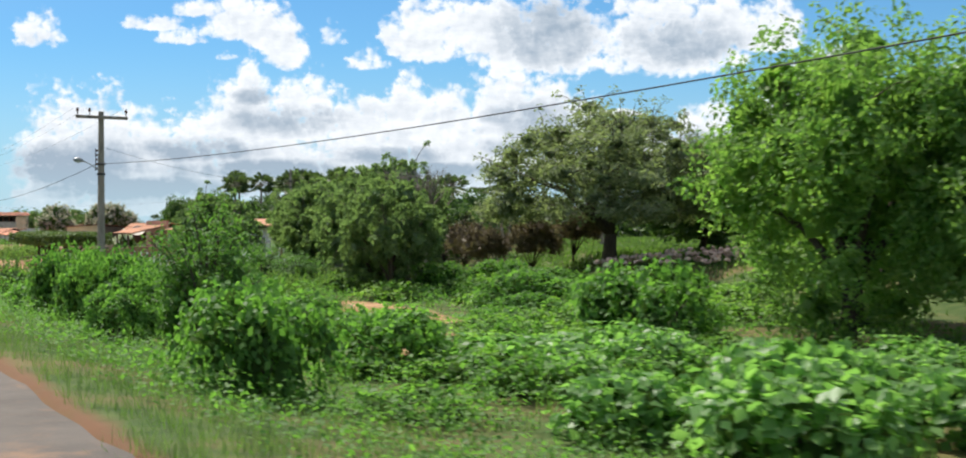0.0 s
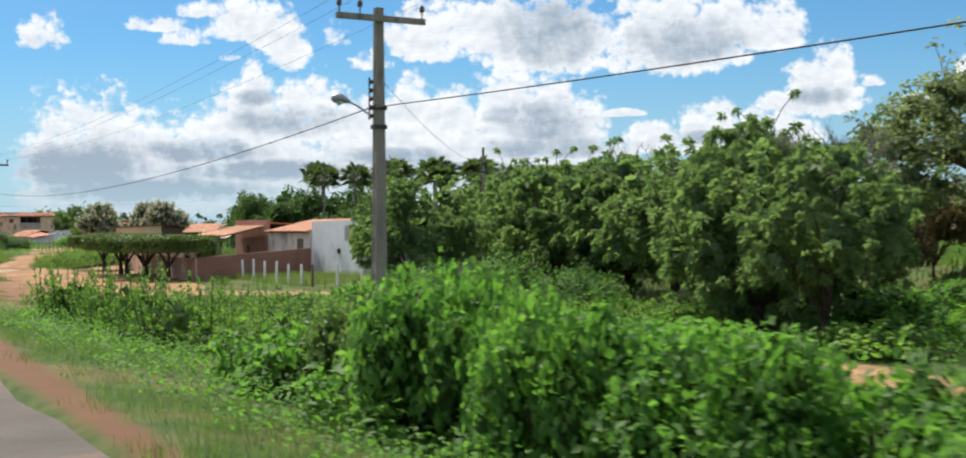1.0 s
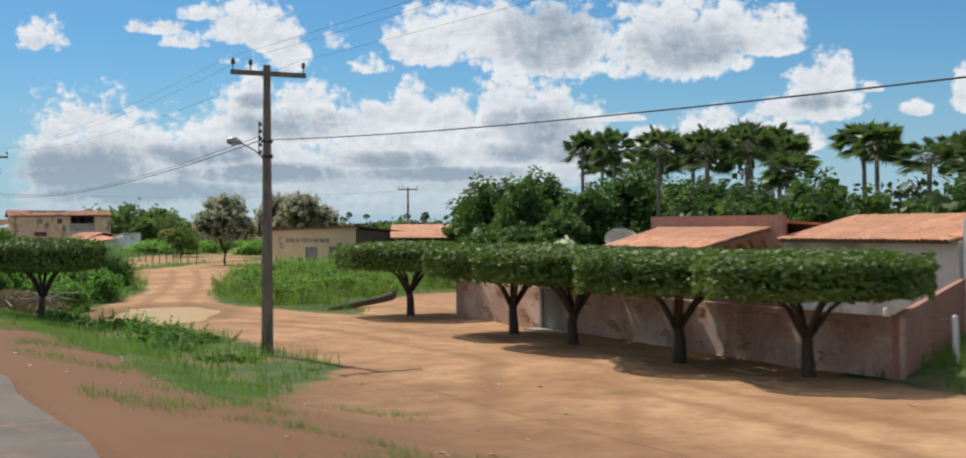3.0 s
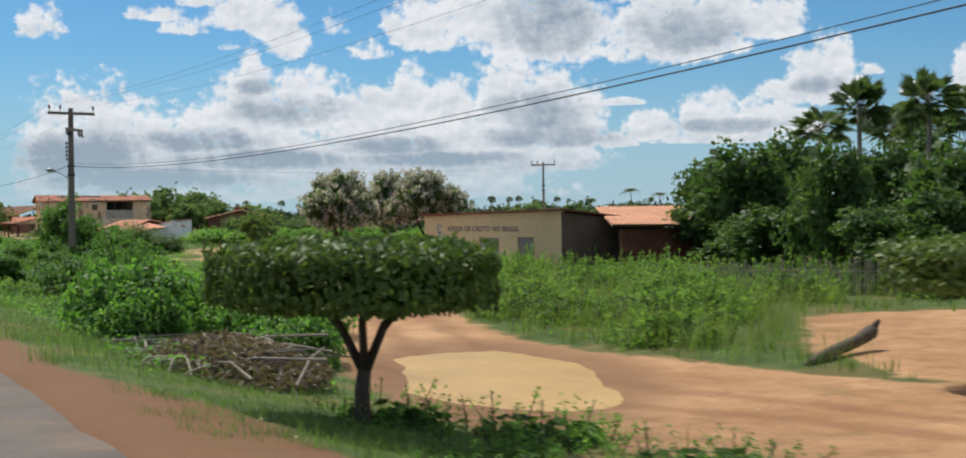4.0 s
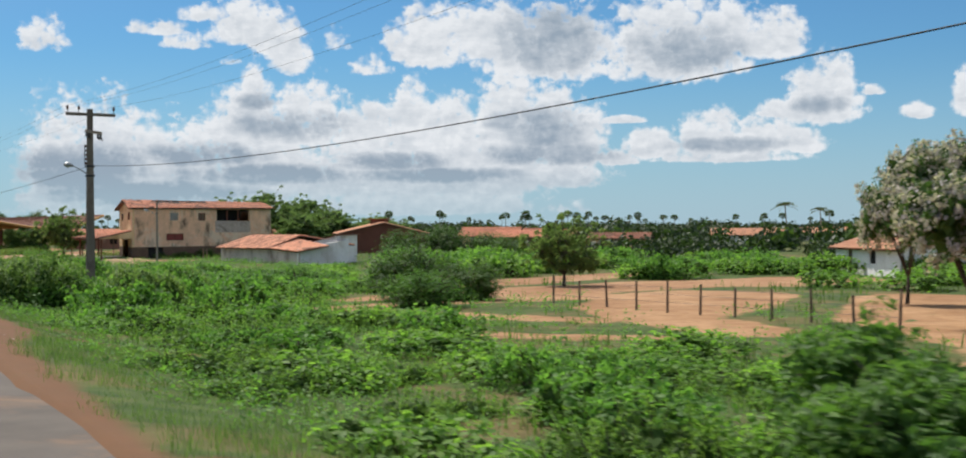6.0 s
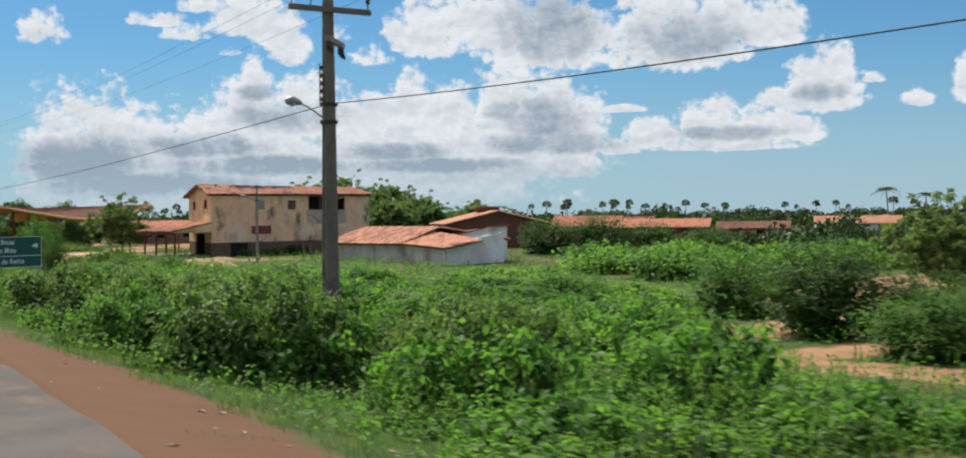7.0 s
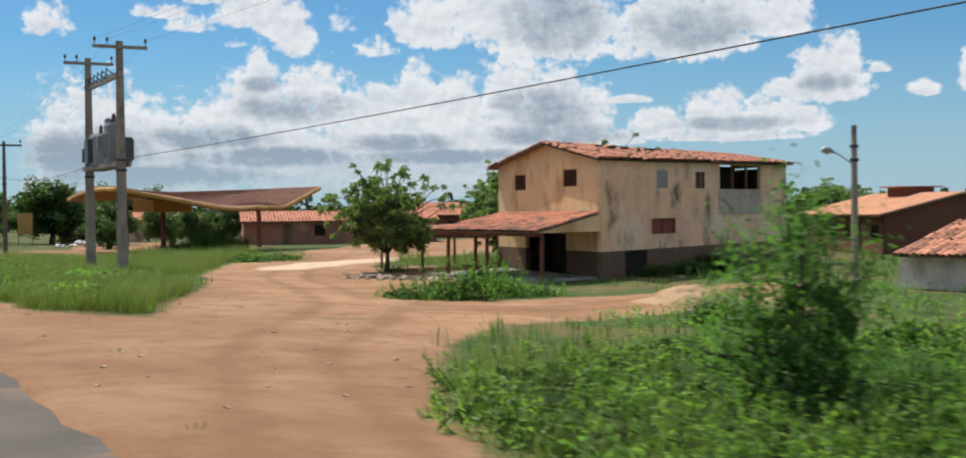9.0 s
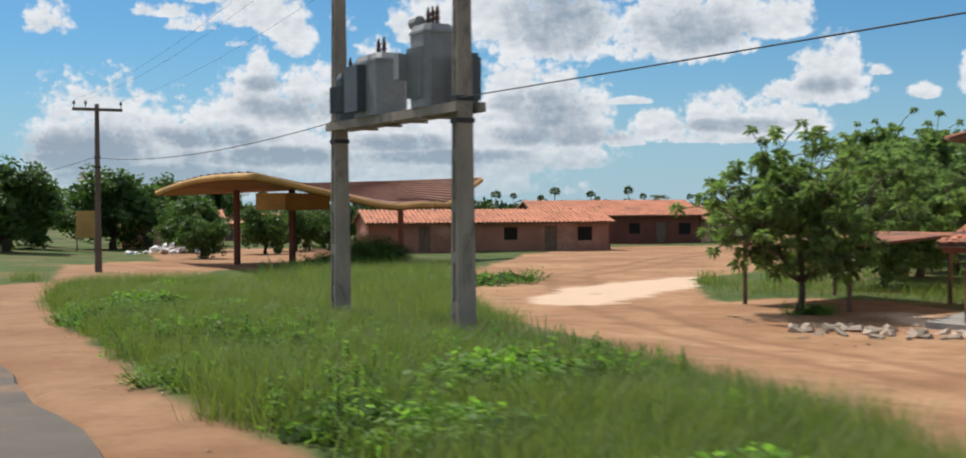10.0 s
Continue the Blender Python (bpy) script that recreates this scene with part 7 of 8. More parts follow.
WEEDS_B = [(13.7, 240.4, 1.6, 1.4), (11.0, 238.0, 1.5, 1.2), (15.5, 244.0, 1.7, 1.5), (17.0, 238.0, 1.6, 1.2), (18.5, 247.5, 1.8, 1.5), (21.0, 252.0, 1.8, 1.5), (10.0, 243.0, 1.4, 1.3), (13.5, 233.5, 1.5, 1.0),
           (7.7, 285.0, 1.1, 1.1), (9.4, 296.0, 1.8, 1.2), (11.0, 300.5, 2.0, 1.3), (13.5, 304.5, 2.0, 1.3), (15.8, 309.0, 1.9, 1.3), (18.0, 305.5, 2.0, 1.4), (21.5, 308.5, 2.0, 1.5), (7.4, 290.5, 1.3, 1.1), (6.2, 282.0, 1.2, 1.0), (6.6, 286.5, 1.2, 1.0), (8.0, 294.5, 1.4, 1.1), (5.9, 277.5, 1.1, 0.9)]
WEEDS_C = [
    (21.1, 330.7, 1.8, 1.4), (22.6, 332.0, 1.5, 1.8), (24.0, 332.6, 1.4, 1.4), (19.6, 331.5, 1.4, 0.8), (10.5, 146.0, 1.6, 0.8), (11.2, 142.5, 1.5, 0.7),
    (10.2, 139.0, 1.5, 0.6), (9.8, 135.5, 1.4, 0.5), (10.4, 132.0, 1.3, 0.4), (8.2, 143.5, 1.3, 0.6), (11.5, 139.0, 1.3, 0.6), (8.6, 147.5, 1.4, 0.7),
    (24.6, 331.6, 1.5, 0.8)]
WEEDS_D = [
    (25.4, 373.5, 2.6, 0.9), (22.0, 375.0, 2.4, 0.9), (28.5, 374.5, 2.4, 0.8), (23.4, 386.5, 1.8, 1.4), (25.2, 388.4, 1.6, 1.6), (27.0, 390.0, 1.5, 1.9),
    (28.8, 391.5, 1.6, 1.6), (21.5, 385.0, 1.7, 1.0), (7.5, 347.3, 2.0, 0.9), (9.5, 341.0, 1.8, 0.8), (6.8, 352.0, 1.6, 0.8), (23.0, 306.0, 2.0, 1.2),
    (17.6, 297.0, 2.0, 1.0), (21.0, 296.0, 2.2, 1.1), (27.8, 352.3, 0.9, 0.6)]
settle(weed_clump(31, leaf("stalky_weed_leaves", (0.07, 0.155, 0.035), (0.21, 0.33, 0.085), 0.55)), [(x, y, r, h * (0.66 if x > 11.3 else 1.0)) for x, y, r, h in WEEDS_A], 61, 1.1, 1.22)
settle(weed_clump(32, size=0.075), WEEDS_B, 62)
settle(weed_clump(33, L_VINE, size=0.08, label="low bushy green weeds on bare earth"), WEEDS_C, 63)
settle(weed_clump(34, L_VINE, size=0.08, label="low bushy green weeds on the verge"), WEEDS_D, 68)

OLEANDER = [(31.0, 149.6, 1.2, 2.75), (32.4, 150.2, 1.1, 2.6), (29.9, 148.9, 0.9, 2.4)]
oleander = vine_bush(49, L_DARK, 0.13, 1800, "flowering_bush", "tall bush with white flower heads behind the wall", 0.3)
white_heads = shell(np.random.default_rng(6), 60, (0.8, 0.8, 0.42), (0, 0, 0.62), 0.35)[0]
part("blossom", leaf_mesh("blossom", tufts(np.random.default_rng(8), white_heads, 0.09, 14, 0.11, 0.9), leaf("white_petals", (0.75, 0.74, 0.68), (0.85, 0.84, 0.8), 0.3)), None, oleander)
settle(oleander, OLEANDER, 71)
FEATHERS = [(11.0, 39.6, 2.0, 2.25), (8.7, 168.2, 1.4, 1.35), (16.8, 177.4, 1.7, 1.3), (12.3, 168.0, 1.6, 1.15), (14.9, 176.6, 1.4, 1.2), (13.6, 178.6, 0.9, 0.55), (16.0, 43.5, 1.2, 0.9), (15.0, 302.0, 1.1, 0.7), (15.5, 296.5, 1.2, 0.8)]
settle(feather_shrub(41), FEATHERS, 64, 1.05, 1.1)
FINES = [(11.8, 300.8, 1.45, 1.75), (10.5, 187.2, 2.3, 1.2), (25.8, 247.5, 2.4, 0.9), (27.0, 268.5, 2.3, 1.0), (13.3, 269.4, 1.8, 1.15), (30.5, 262.0, 2.2, 1.2), (23.5, 318.0, 1.6, 0.6),
         (23.5, 82.0, 2.1, 1.2), (25.5, 79.5, 2.2, 1.3), (21.5, 79.0, 1.9, 0.9), (22.5, 75.0, 2.0, 1.0), (26.5, 75.5, 2.1, 1.2)]
THORNS = [(10.4, 286.4, 1.05, 1.95), (28.2, 254.2, 2.9, 1.4), (30.6, 252.4, 2.4, 1.1), (62.0, 306.0, 3.0, 1.3), (59.5, 326.0, 3.4, 1.7), (63.5, 323.5, 3.6, 1.9), (67.5, 321.5, 3.2, 1.6), (27.4, 390.2, 1.7, 1.05), (29.6, 392.2, 1.8, 1.2), (25.0, 388.2, 1.5, 0.7), (31.5, 394.4, 1.5, 0.8), (38.4, 340.6, 1.5, 0.5), (41.6, 342.3, 1.7, 0.62), (35.6, 339.2, 1.0, 0.35)]
settle(feather_shrub(42, L_FINE, "thorn_shrub", "spreading fine-leaved green thorn shrub", 200, 0.068, 0.5), FINES, 65)
settle(feather_shrub(44, L_THORN, "thorn_shrub", "dense dark green rounded thorn shrub", 230, 0.075, 0.5), THORNS, 69)

BROAD = [(14.0, 16.5, 1.9, 1.7), (16.0, 18.6, 1.7, 1.5), (13.0, 19.4, 1.4, 1.1), (17.5, 15.6, 1.6, 1.6), (14.8, 25.0, 1.2, 0.9)]
broad_bush = vine_bush(43, L_BROAD, 0.16, 1500, "broad_leaf_bush", "low bush with large pale green leaves", 0.8)
settle(broad_bush, BROAD, 66)
LEAFY = [(12.4, 198.6, 1.0, 1.0), (14.5, 199.3, 0.95, 0.86), (11.3, 196.4, 0.8, 0.72), (13.7, 196.8, 0.8, 0.8), (9.1, 199.4, 0.7, 0.52), (10.2, 201.4, 0.75, 0.55), (12.7, 204.2, 0.8, 0.58), (48.4, 232.6, 0.8, 0.5)]


def fill(ob, n, x0, x1, y0, y1, r, h, seed, clear=0.7):
    """Copies of a plant strewn over a stretch of rough ground, off the bare earth."""
    rng = random.Random(seed)
    own = ob.scale.copy()
    for k in range(n * 4):
        x, y = rng.uniform(x0, x1), rng.uniform(y0, y1)
        rr, hh, turn = rng.uniform(*r), rng.uniform(*h), rng.uniform(0, 360)
        if n == 0:
            break
        if float(bare(x, y)) < clear * rr:
            continue
        n -= 1
        copy_thing(ob, pose(x, y, float(ground_z(x, y)) - 0.08, 0, 0, turn) @ Matrix.Diagonal((rr / own.x, rr / own.y, hh / own.z, 1)))


scrub = vine_bush(45, L_WEED, 0.14, 560, "scrub_bush", "low rough green scrub bush in the field", 0.6, 8)
dark_scrub = vine_bush(46, L_VINE, 0.125, 760, "scrub_bush", "dark green scrub bush among the weeds", 0.6, 10)
tall_weeds = weed_clump(47, leaf("tall_weed_leaves", (0.105, 0.21, 0.046), (0.265, 0.395, 0.1), 0.58), "tall_weed_clump", "stand of tall soft green weeds", 36, 0.13, 0.34)
scrub.matrix_world = pose(20.0, 214.0, -1.1, 0, 0, 0) @ Matrix.Diagonal((1.4, 1.4, 0.9, 1))
dark_scrub.matrix_world = pose(24.0, 262.0, -1.1, 0, 0, 0) @ Matrix.Diagonal((1.6, 1.6, 1.3, 1))
tall_weeds.matrix_world = pose(22.0, 158.0, -1.15, 0, 0, 0) @ Matrix.Diagonal((1.6, 1.6, 1.5, 1))
fill(dark_scrub, 15, 8.5, 15, 41, 60, (1.3, 1.9), (1.3, 2.1), 1)
fill(dark_scrub, 10, 10, 22, 22, 42, (1.1, 1.7), (0.7, 1.2), 2)
fill(scrub, 14, 23.5, 34, 36, 62, (1.2, 2.0), (0.7, 1.2), 3)
fill(scrub, 8, 14, 20, 38, 62, (1.0, 1.6), (0.4, 0.7), 24)
fill(scrub, 16, 37, 50, 46, 57, (1.3, 2.0), (0.6, 1.0), 27)
fill(broad_bush, 13, 14.5, 24, 22, 31, (1.2, 1.9), (0.75, 1.15), 25)
fill(scrub, 14, 12, 24, 28, 40, (1.2, 1.9), (0.6, 1.0), 29)
fill(tall_weeds, 18, 20, 29, 66, 79, (1.4, 2.1), (1.0, 1.5), 28)
fill(tall_weeds, 22, 10.5, 22, 62, 90, (1.4, 2.2), (0.8, 1.35), 4)
fill(tall_weeds, 44, 18.5, 36, 150, 197, (1.5, 2.4), (1.3, 1.9), 5, 0.9)
fill(tall_weeds, 16, 34, 44, 160, 196, (1.6, 2.4), (1.3, 1.8), 6)
fill(tall_weeds, 22, 7.5, 16, 174, 193, (1.0, 1.6), (0.45, 0.75), 7)
fill(scrub, 26, 7.5, 26, 203, 240, (1.2, 2.0), (0.5, 1.0), 8)
fill(dark_scrub, 14, 9, 20, 238, 270, (1.4, 2.0), (1.4, 2.1), 9)
fill(scrub, 16, 8, 20, 262, 292, (1.3, 1.9), (0.9, 1.5), 22)
fill(scrub, 30, 16, 37, 242, 300, (1.3, 2.2), (0.6, 1.1), 10)
fill(dark_scrub, 16, 20, 38, 250, 298, (1.3, 2.2), (0.7, 1.2), 11)
fill(scrub, 34, 44, 74, 236, 306, (1.6, 2.8), (1.0, 2.0), 12)
fill(dark_scrub, 26, 44, 74, 266, 306, (1.8, 2.8), (1.2, 2.2), 13)
fill(tall_weeds, 12, 8, 20, 292, 312, (1.3, 1.9), (0.9, 1.3), 14)
fill(scrub, 12, 5.2, 11, 318, 366, (0.9, 1.4), (0.5, 0.8), 15)
fill(tall_weeds, 16, 5.8, 12, 184, 197, (1.0, 1.5), (0.6, 1.05), 16, 0.4)
fill(tall_weeds, 26, 7, 18, 284, 311, (1.2, 1.8), (0.75, 1.25), 18, 0.6)
fill(tall_weeds, 30, 6, 19, 204, 243, (1.0, 1.7), (0.6, 1.2), 19, 0.6)
fill(dark_scrub, 12, 8, 20, 204, 243, (1.1, 1.7), (0.8, 1.4), 20, 0.6)
fill(tall_weeds, 14, 5.6, 11.5, 333, 354, (0.9, 1.4), (0.55, 0.95), 21, 0.5)
fill(tall_weeds, 26, 6.6, 12.5, 291.5, 299.6, (0.9, 1.4), (0.9, 1.4), 26, 0.5)
fill(tall_weeds, 10, 5.8, 10, 236, 262, (0.9, 1.3), (0.6, 1.0), 17, 0.4)


def clipped_tree(seed):
    """A fig tree clipped into a thick flat-topped disc on a short forked trunk."""
    rng = np.random.default_rng(seed)
    n = 9000
    a = rng.uniform(0, 6.28, n)
    r = np.sqrt(rng.uniform(0, 1, n))
    edge = 1 + 0.06 * np.sin(a * 3 + seed) + 0.04 * np.sin(a * 7)
    top = 0.62 * np.sqrt(np.maximum(0.0, 1 - (r * 0.96) ** 4)) + 0.03 * np.sin(a * 5 + r * 6)
    under = -0.42 * np.sqrt(np.maximum(0.0, 1 - (r * 0.98) ** 6))
    pick = rng.random(n)
    z = np.where(pick < 0.62, top, np.where(pick < 0.8, under, under + (top - under) * rng.random(n)))
    r = np.where(pick > 0.8, 0.97, r)
    at = np.stack([2.65 * r * edge * np.cos(a), 2.65 * r * edge * np.sin(a), 2.45 + z + rng.normal(0, 0.035, n)], 1)
    out = unit(np.stack([np.cos(a) * r, np.sin(a) * r, np.where(pick < 0.62, 1.2, -0.3)], 1))
    v = leaves(rng, at, out, 0.18, 0.55, 0.1, 0.3, 0.55)
    geo = Geo()
    geo.tube([(0, 0, -0.3), (0.02, 0, 0.05), (0.05, 0.02, 0.7), (0, 0.05, 1.05)], [0.22, 0.17, 0.14, 0.13], 9)
    for k in range(6):
        b = k * 1.05 + seed
        geo.tube([(0, 0.05, 0.95), (0.45 * math.cos(b), 0.45 * math.sin(b), 1.7), (1.2 * math.cos(b), 1.2 * math.sin(b), 2.4)], [0.09, 0.065, 0.03], 6)
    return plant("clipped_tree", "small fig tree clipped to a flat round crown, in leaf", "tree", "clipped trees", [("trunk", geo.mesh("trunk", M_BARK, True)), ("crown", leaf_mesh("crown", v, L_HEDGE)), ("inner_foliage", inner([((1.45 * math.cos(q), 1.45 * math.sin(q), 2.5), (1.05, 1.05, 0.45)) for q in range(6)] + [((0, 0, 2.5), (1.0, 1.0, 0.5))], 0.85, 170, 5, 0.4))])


fig_a, fig_b = clipped_tree(1), clipped_tree(4)
fig_a.matrix_world = pose(22.7, 146.6, -1.1, 0, 0, 30) @ Matrix.Diagonal((1.1, 1.1, 1, 1))
fig_b.matrix_world = pose(21.9, 136.0, -1.1, 0, 0, 80) @ Matrix.Diagonal((1.1, 1.1, 1, 1))
put(fig_a, 21.3, 131.0, 1.0, 0.98, 140)
put(fig_b, 21.4, 125.6, 1.05, 1.0, 10)
put(fig_a, 21.9, 120.9, 1.0, 1.0, 75)
put(fig_b, 8.0, 147.2, 0.79, 1.0, 200, 0.0, None, -0.85)


# trees
def neem_blobs(seed, h, r):
    rng = np.random.default_rng(seed)
    return lumpy_crown(rng, (0, 0, h * 0.5), (r, r, h * 0.5), 34, (0.2, 0.34), True)


neem_a = tree(71, "shade_tree", "dark green bushy shade tree with upright leafy shoots", L_NEEM, neem_blobs(1, 6.8, 3.3), 21000, 0.185, 0.42, 0.9, 0.17, 44, 0.36, -0.95, flat=0.4, spread=0.45, stray=0.12, droop=0.2, group="shade trees", core=0.42, radial=0.27)
neem_b = tree(72, "shade_tree", "dark green bushy shade tree with upright leafy shoots", L_NEEM, neem_blobs(2, 7.2, 3.7), 23000, 0.19, 0.42, 0.9, 0.18, 44, 0.37, -0.95, flat=0.4, spread=0.45, stray=0.12, droop=0.2, group="shade trees", core=0.42, radial=0.28)
neem_a.matrix_world = pose(27.6, 66.2, -1.1, 0, 0, 20) @ Matrix.Diagonal((1.1, 1.1, 1.08, 1))
neem_b.matrix_world = pose(34.2, 93.4, -1.1, 0, 0, 200) @ Matrix.Diagonal((1, 1, 1.0, 1))
for ob, x, y, s, h, t in ((neem_b, 30.8, 70.4, 0.85, 1.0, 60), (neem_a, 34.8, 84.6, 1.05, 1.0, 130), (neem_a, 28.6, 68.2, 0.8, 0.9, 250), (neem_b, 32.4, 77.5, 0.9, 0.85, 300), (neem_a, 36.2, 99.6, 0.95, 0.95, 10), (neem_b, 33.0, 88.6, 0.9, 0.88, 100),
                          (neem_b, 25.0, 87.5, 0.84, 0.8, 170), (neem_a, 37.5, 92.0, 1.1, 1.0, 80), (neem_b, 26.6, 61.8, 0.75, 0.8, 20)):
    put(ob, x, y, s * 1.12, h * 1.1, t)
put(neem_a, 62.5, 239.5, 0.75, 0.72, 15)
put(neem_b, 67.0, 238.0, 0.7, 0.66, 80)
# beyond the two-storey house
for ob, x, y, s, h, t in ((neem_b, 63.0, 386.0, 1.3, 1.28, 70), (neem_a, 70.0, 388.0, 1.4, 1.25, 170), (neem_a, 57.0, 379.0, 1.3, 1.15, 40), (neem_b, 52.5, 370.0, 1.2, 1.1, 140), (neem_a, 63.5, 372.0, 1.2, 0.9, 240), (neem_b, 70.0, 378.0, 1.4, 0.9, 10), (neem_a, 46.0, 366.0, 1.1, 0.9, 90), (neem_b, 40.0, 362.0, 1.0, 0.85, 190), (neem_a, 76.0, 372.0, 1.3, 0.8, 120)):
    put(ob, x, y, s, h, t)
leafy = tree(79, "leafy_bush", "tall dense dark green bush round the roadside pole", leaf("leafy_bush_leaves", (0.048, 0.125, 0.028), (0.185, 0.31, 0.08), 0.5),
             lumpy_crown(np.random.default_rng(21), (0, 0, 2.0), (1.9, 1.9, 2.15), 34, (0.2, 0.34), True), 7500, 0.23, 0.36, 0.4, 0.07, 26, 0.34, -0.95, spread=0.45, stray=0.03, droop=0.3, group="roadside bushes", category="bush")
settle(leafy, LEAFY, 67)
small_tree = tree(73, "small_tree", "small open tree with leaf tufts on the earth by the porch", L_TUFT, lumpy_crown(np.random.default_rng(5), (0.2, 0, 2.7), (2.4, 2.4, 2.1), 16, (0.2, 0.36), True), 15000, 0.16, 0.42, 0.9, 0.11, 44, 0.3, -0.8, spread=0.45, stray=0.42, droop=0.3, group="shade trees", core=0.3, radial=0.24)
small_tree.matrix_world = pose(27.4, 352.4, -0.6, 0, 0, 30) @ Matrix.Diagonal((1.2, 1.2, 1.1, 1))
put(small_tree, 43.0, 263.6, 0.85, 0.8, 10)

lime = tree(74, "lime_green_tree", "large bright green leafy tree beside the road", L_LIME, lumpy_crown(np.random.default_rng(7), (0, 0, 4.5), (5.2, 5.2, 5.8), 48, (0.18, 0.32), True), 34000, 0.22, 0.5, 1.8, 0.3, 34, 0.5, -0.95, spread=0.5, stray=0.04, core=0.3, group="roadside trees")
lime.matrix_world = pose(28.4, 31.0, -1.1, 0, 0, 0)
put(lime, 33.0, 35.5, 0.9, 0.85, 120)
put(lime, 31.5, 25.5, 1.0, 1.0, 240)


def spreading_blobs(seed):
    rng = np.random.default_rng(seed)
    out = []
    for k in range(64):
        a, r = k * 2.4 + rng.normal(0, 0.2), math.sqrt((k + 0.5) / 64) * 6.8
        top = 9.3 - 0.085 * r * r
        for drop in (0.0, 2.0 + 0.25 * r * rng.random()):
            e = rng.uniform(1.0, 1.5)
            out.append(((r * math.cos(a), r * math.sin(a), max(3.6, top - drop + rng.normal(0, 0.3))), (e, e, e * 0.55)))
    return out


spread = tree(75, "spreading_tree", "big spreading tree with flat layered crown and pale sparse leaves", L_BIG, spreading_blobs(3), 36000, 0.24, 0.5, 2.2, 0.42, 14, 0.36, -0.9, flat=0.6, stray=0.1, group="roadside trees", core=0.25)
spread.matrix_world = pose(44.0, 68.6, float(ground_z(44.0, 68.6)) - 0.1, 0, 0, 15) @ Matrix.Diagonal((1.12, 1.12, 0.97, 1))
put(spread, 53.0, 66.5, 1.1, 0.78, 140)
put(spread, 60.5, 61.0, 1.05, 0.72, 250)
brush = tree(76, "dry_thicket", "brownish half-bare thicket under the spreading tree", L_DRY, lumpy_crown(np.random.default_rng(9), (0, 0, 2.3), (2.3, 2.3, 1.7), 9), 4200, 0.14, 0.4, 0.6, 0.09, 8, 0.3, -0.8, stray=0.1, group="thickets")
brush.matrix_world = pose(43.0, 76.5, float(ground_z(43.0, 76.5)))
for x, y, s in ((40.0, 78.0, 0.9), (46.5, 77.0, 1.1), (41.0, 82.5, 1.0)):
    put(brush, x, y, s, s, 40 * s)

blossom = tree(77, "blossoming_tree", "round tree covered in pale pinkish-white blossom", L_DARK, lumpy_crown(np.random.default_rng(11), (0, 0, 4.2), (3.8, 3.8, 3.6), 34, (0.2, 0.32)), 9000, 0.17, 0.45, 1.3, 0.14, 12, 0.3, -0.85, flowers=(0.8, L_BLOSSOM, 0.19, 0.28), group="blossoming trees")
blossom.matrix_world = pose(37.7, 225.6, -1.3, 0, 0, 0) @ Matrix.Diagonal((0.93, 0.93, 1.06, 1))
put(blossom, 49.1, 234.0, 1.15, 1.02, 130)
put(blossom, 46.8, 238.0, 0.72, 1.02, 230)


def fan_palm(seed):
    rng = np.random.default_rng(seed)
    parts = []
    h = 8.6
    for k in range(42):
        a, e = rng.uniform(0, 6.28), math.asin(rng.uniform(-0.75, 1.0))
        way = np.array([math.cos(a) * math.cos(e), math.sin(a) * math.cos(e), math.sin(e)])
        hub = np.array([0, 0, h]) + way * rng.uniform(0.7, 0.95)
        across = unit(np.cross(way, [0, 0, 1.0]) + rng.normal(0, 0.5, 3))
        up = np.cross(across, way)
        for j in range(13):
            b = (j - 6) * 0.21
            d = way * math.cos(b) + across * math.sin(b)
            ln = 1.0 * (1 - 0.12 * abs(b)) * rng.uniform(0.85, 1.1)
            s = up * 0.03 + np.cross(d, up) * 0.08
            tip = hub + d * ln + np.array([0, 0, -0.14 * ln])
            mid = hub + d * ln * 0.55
            v = np.array([hub, mid + s, tip, mid - s])
            parts.append((v, np.array([[0, 1, 2], [0, 2, 3]])))
    geo = Geo()
    geo.tube([(0, 0, -0.3), (0.03, 0, 0.3), (0.06, 0.03, h * 0.5), (0, 0, h)], [0.2, 0.15, 0.12, 0.12], 8)
    stalks = Geo()
    for k in range(42):
        v = parts[k * 13][0][0]
        stalks.tube([(0, 0, h), tuple(v)], [0.02, 0.012], 4, False)
    return plant("fan_palm", "tall fan palm with round crown of stiff fronds", "palm", "palms", [("trunk", geo.mesh("trunk", M_PALEBARK, True)), ("crown", leaf_mesh("crown", joined(parts), L_PALM)), ("frond_stalk", stalks.mesh("frond_stalk", M_PALEBARK))])


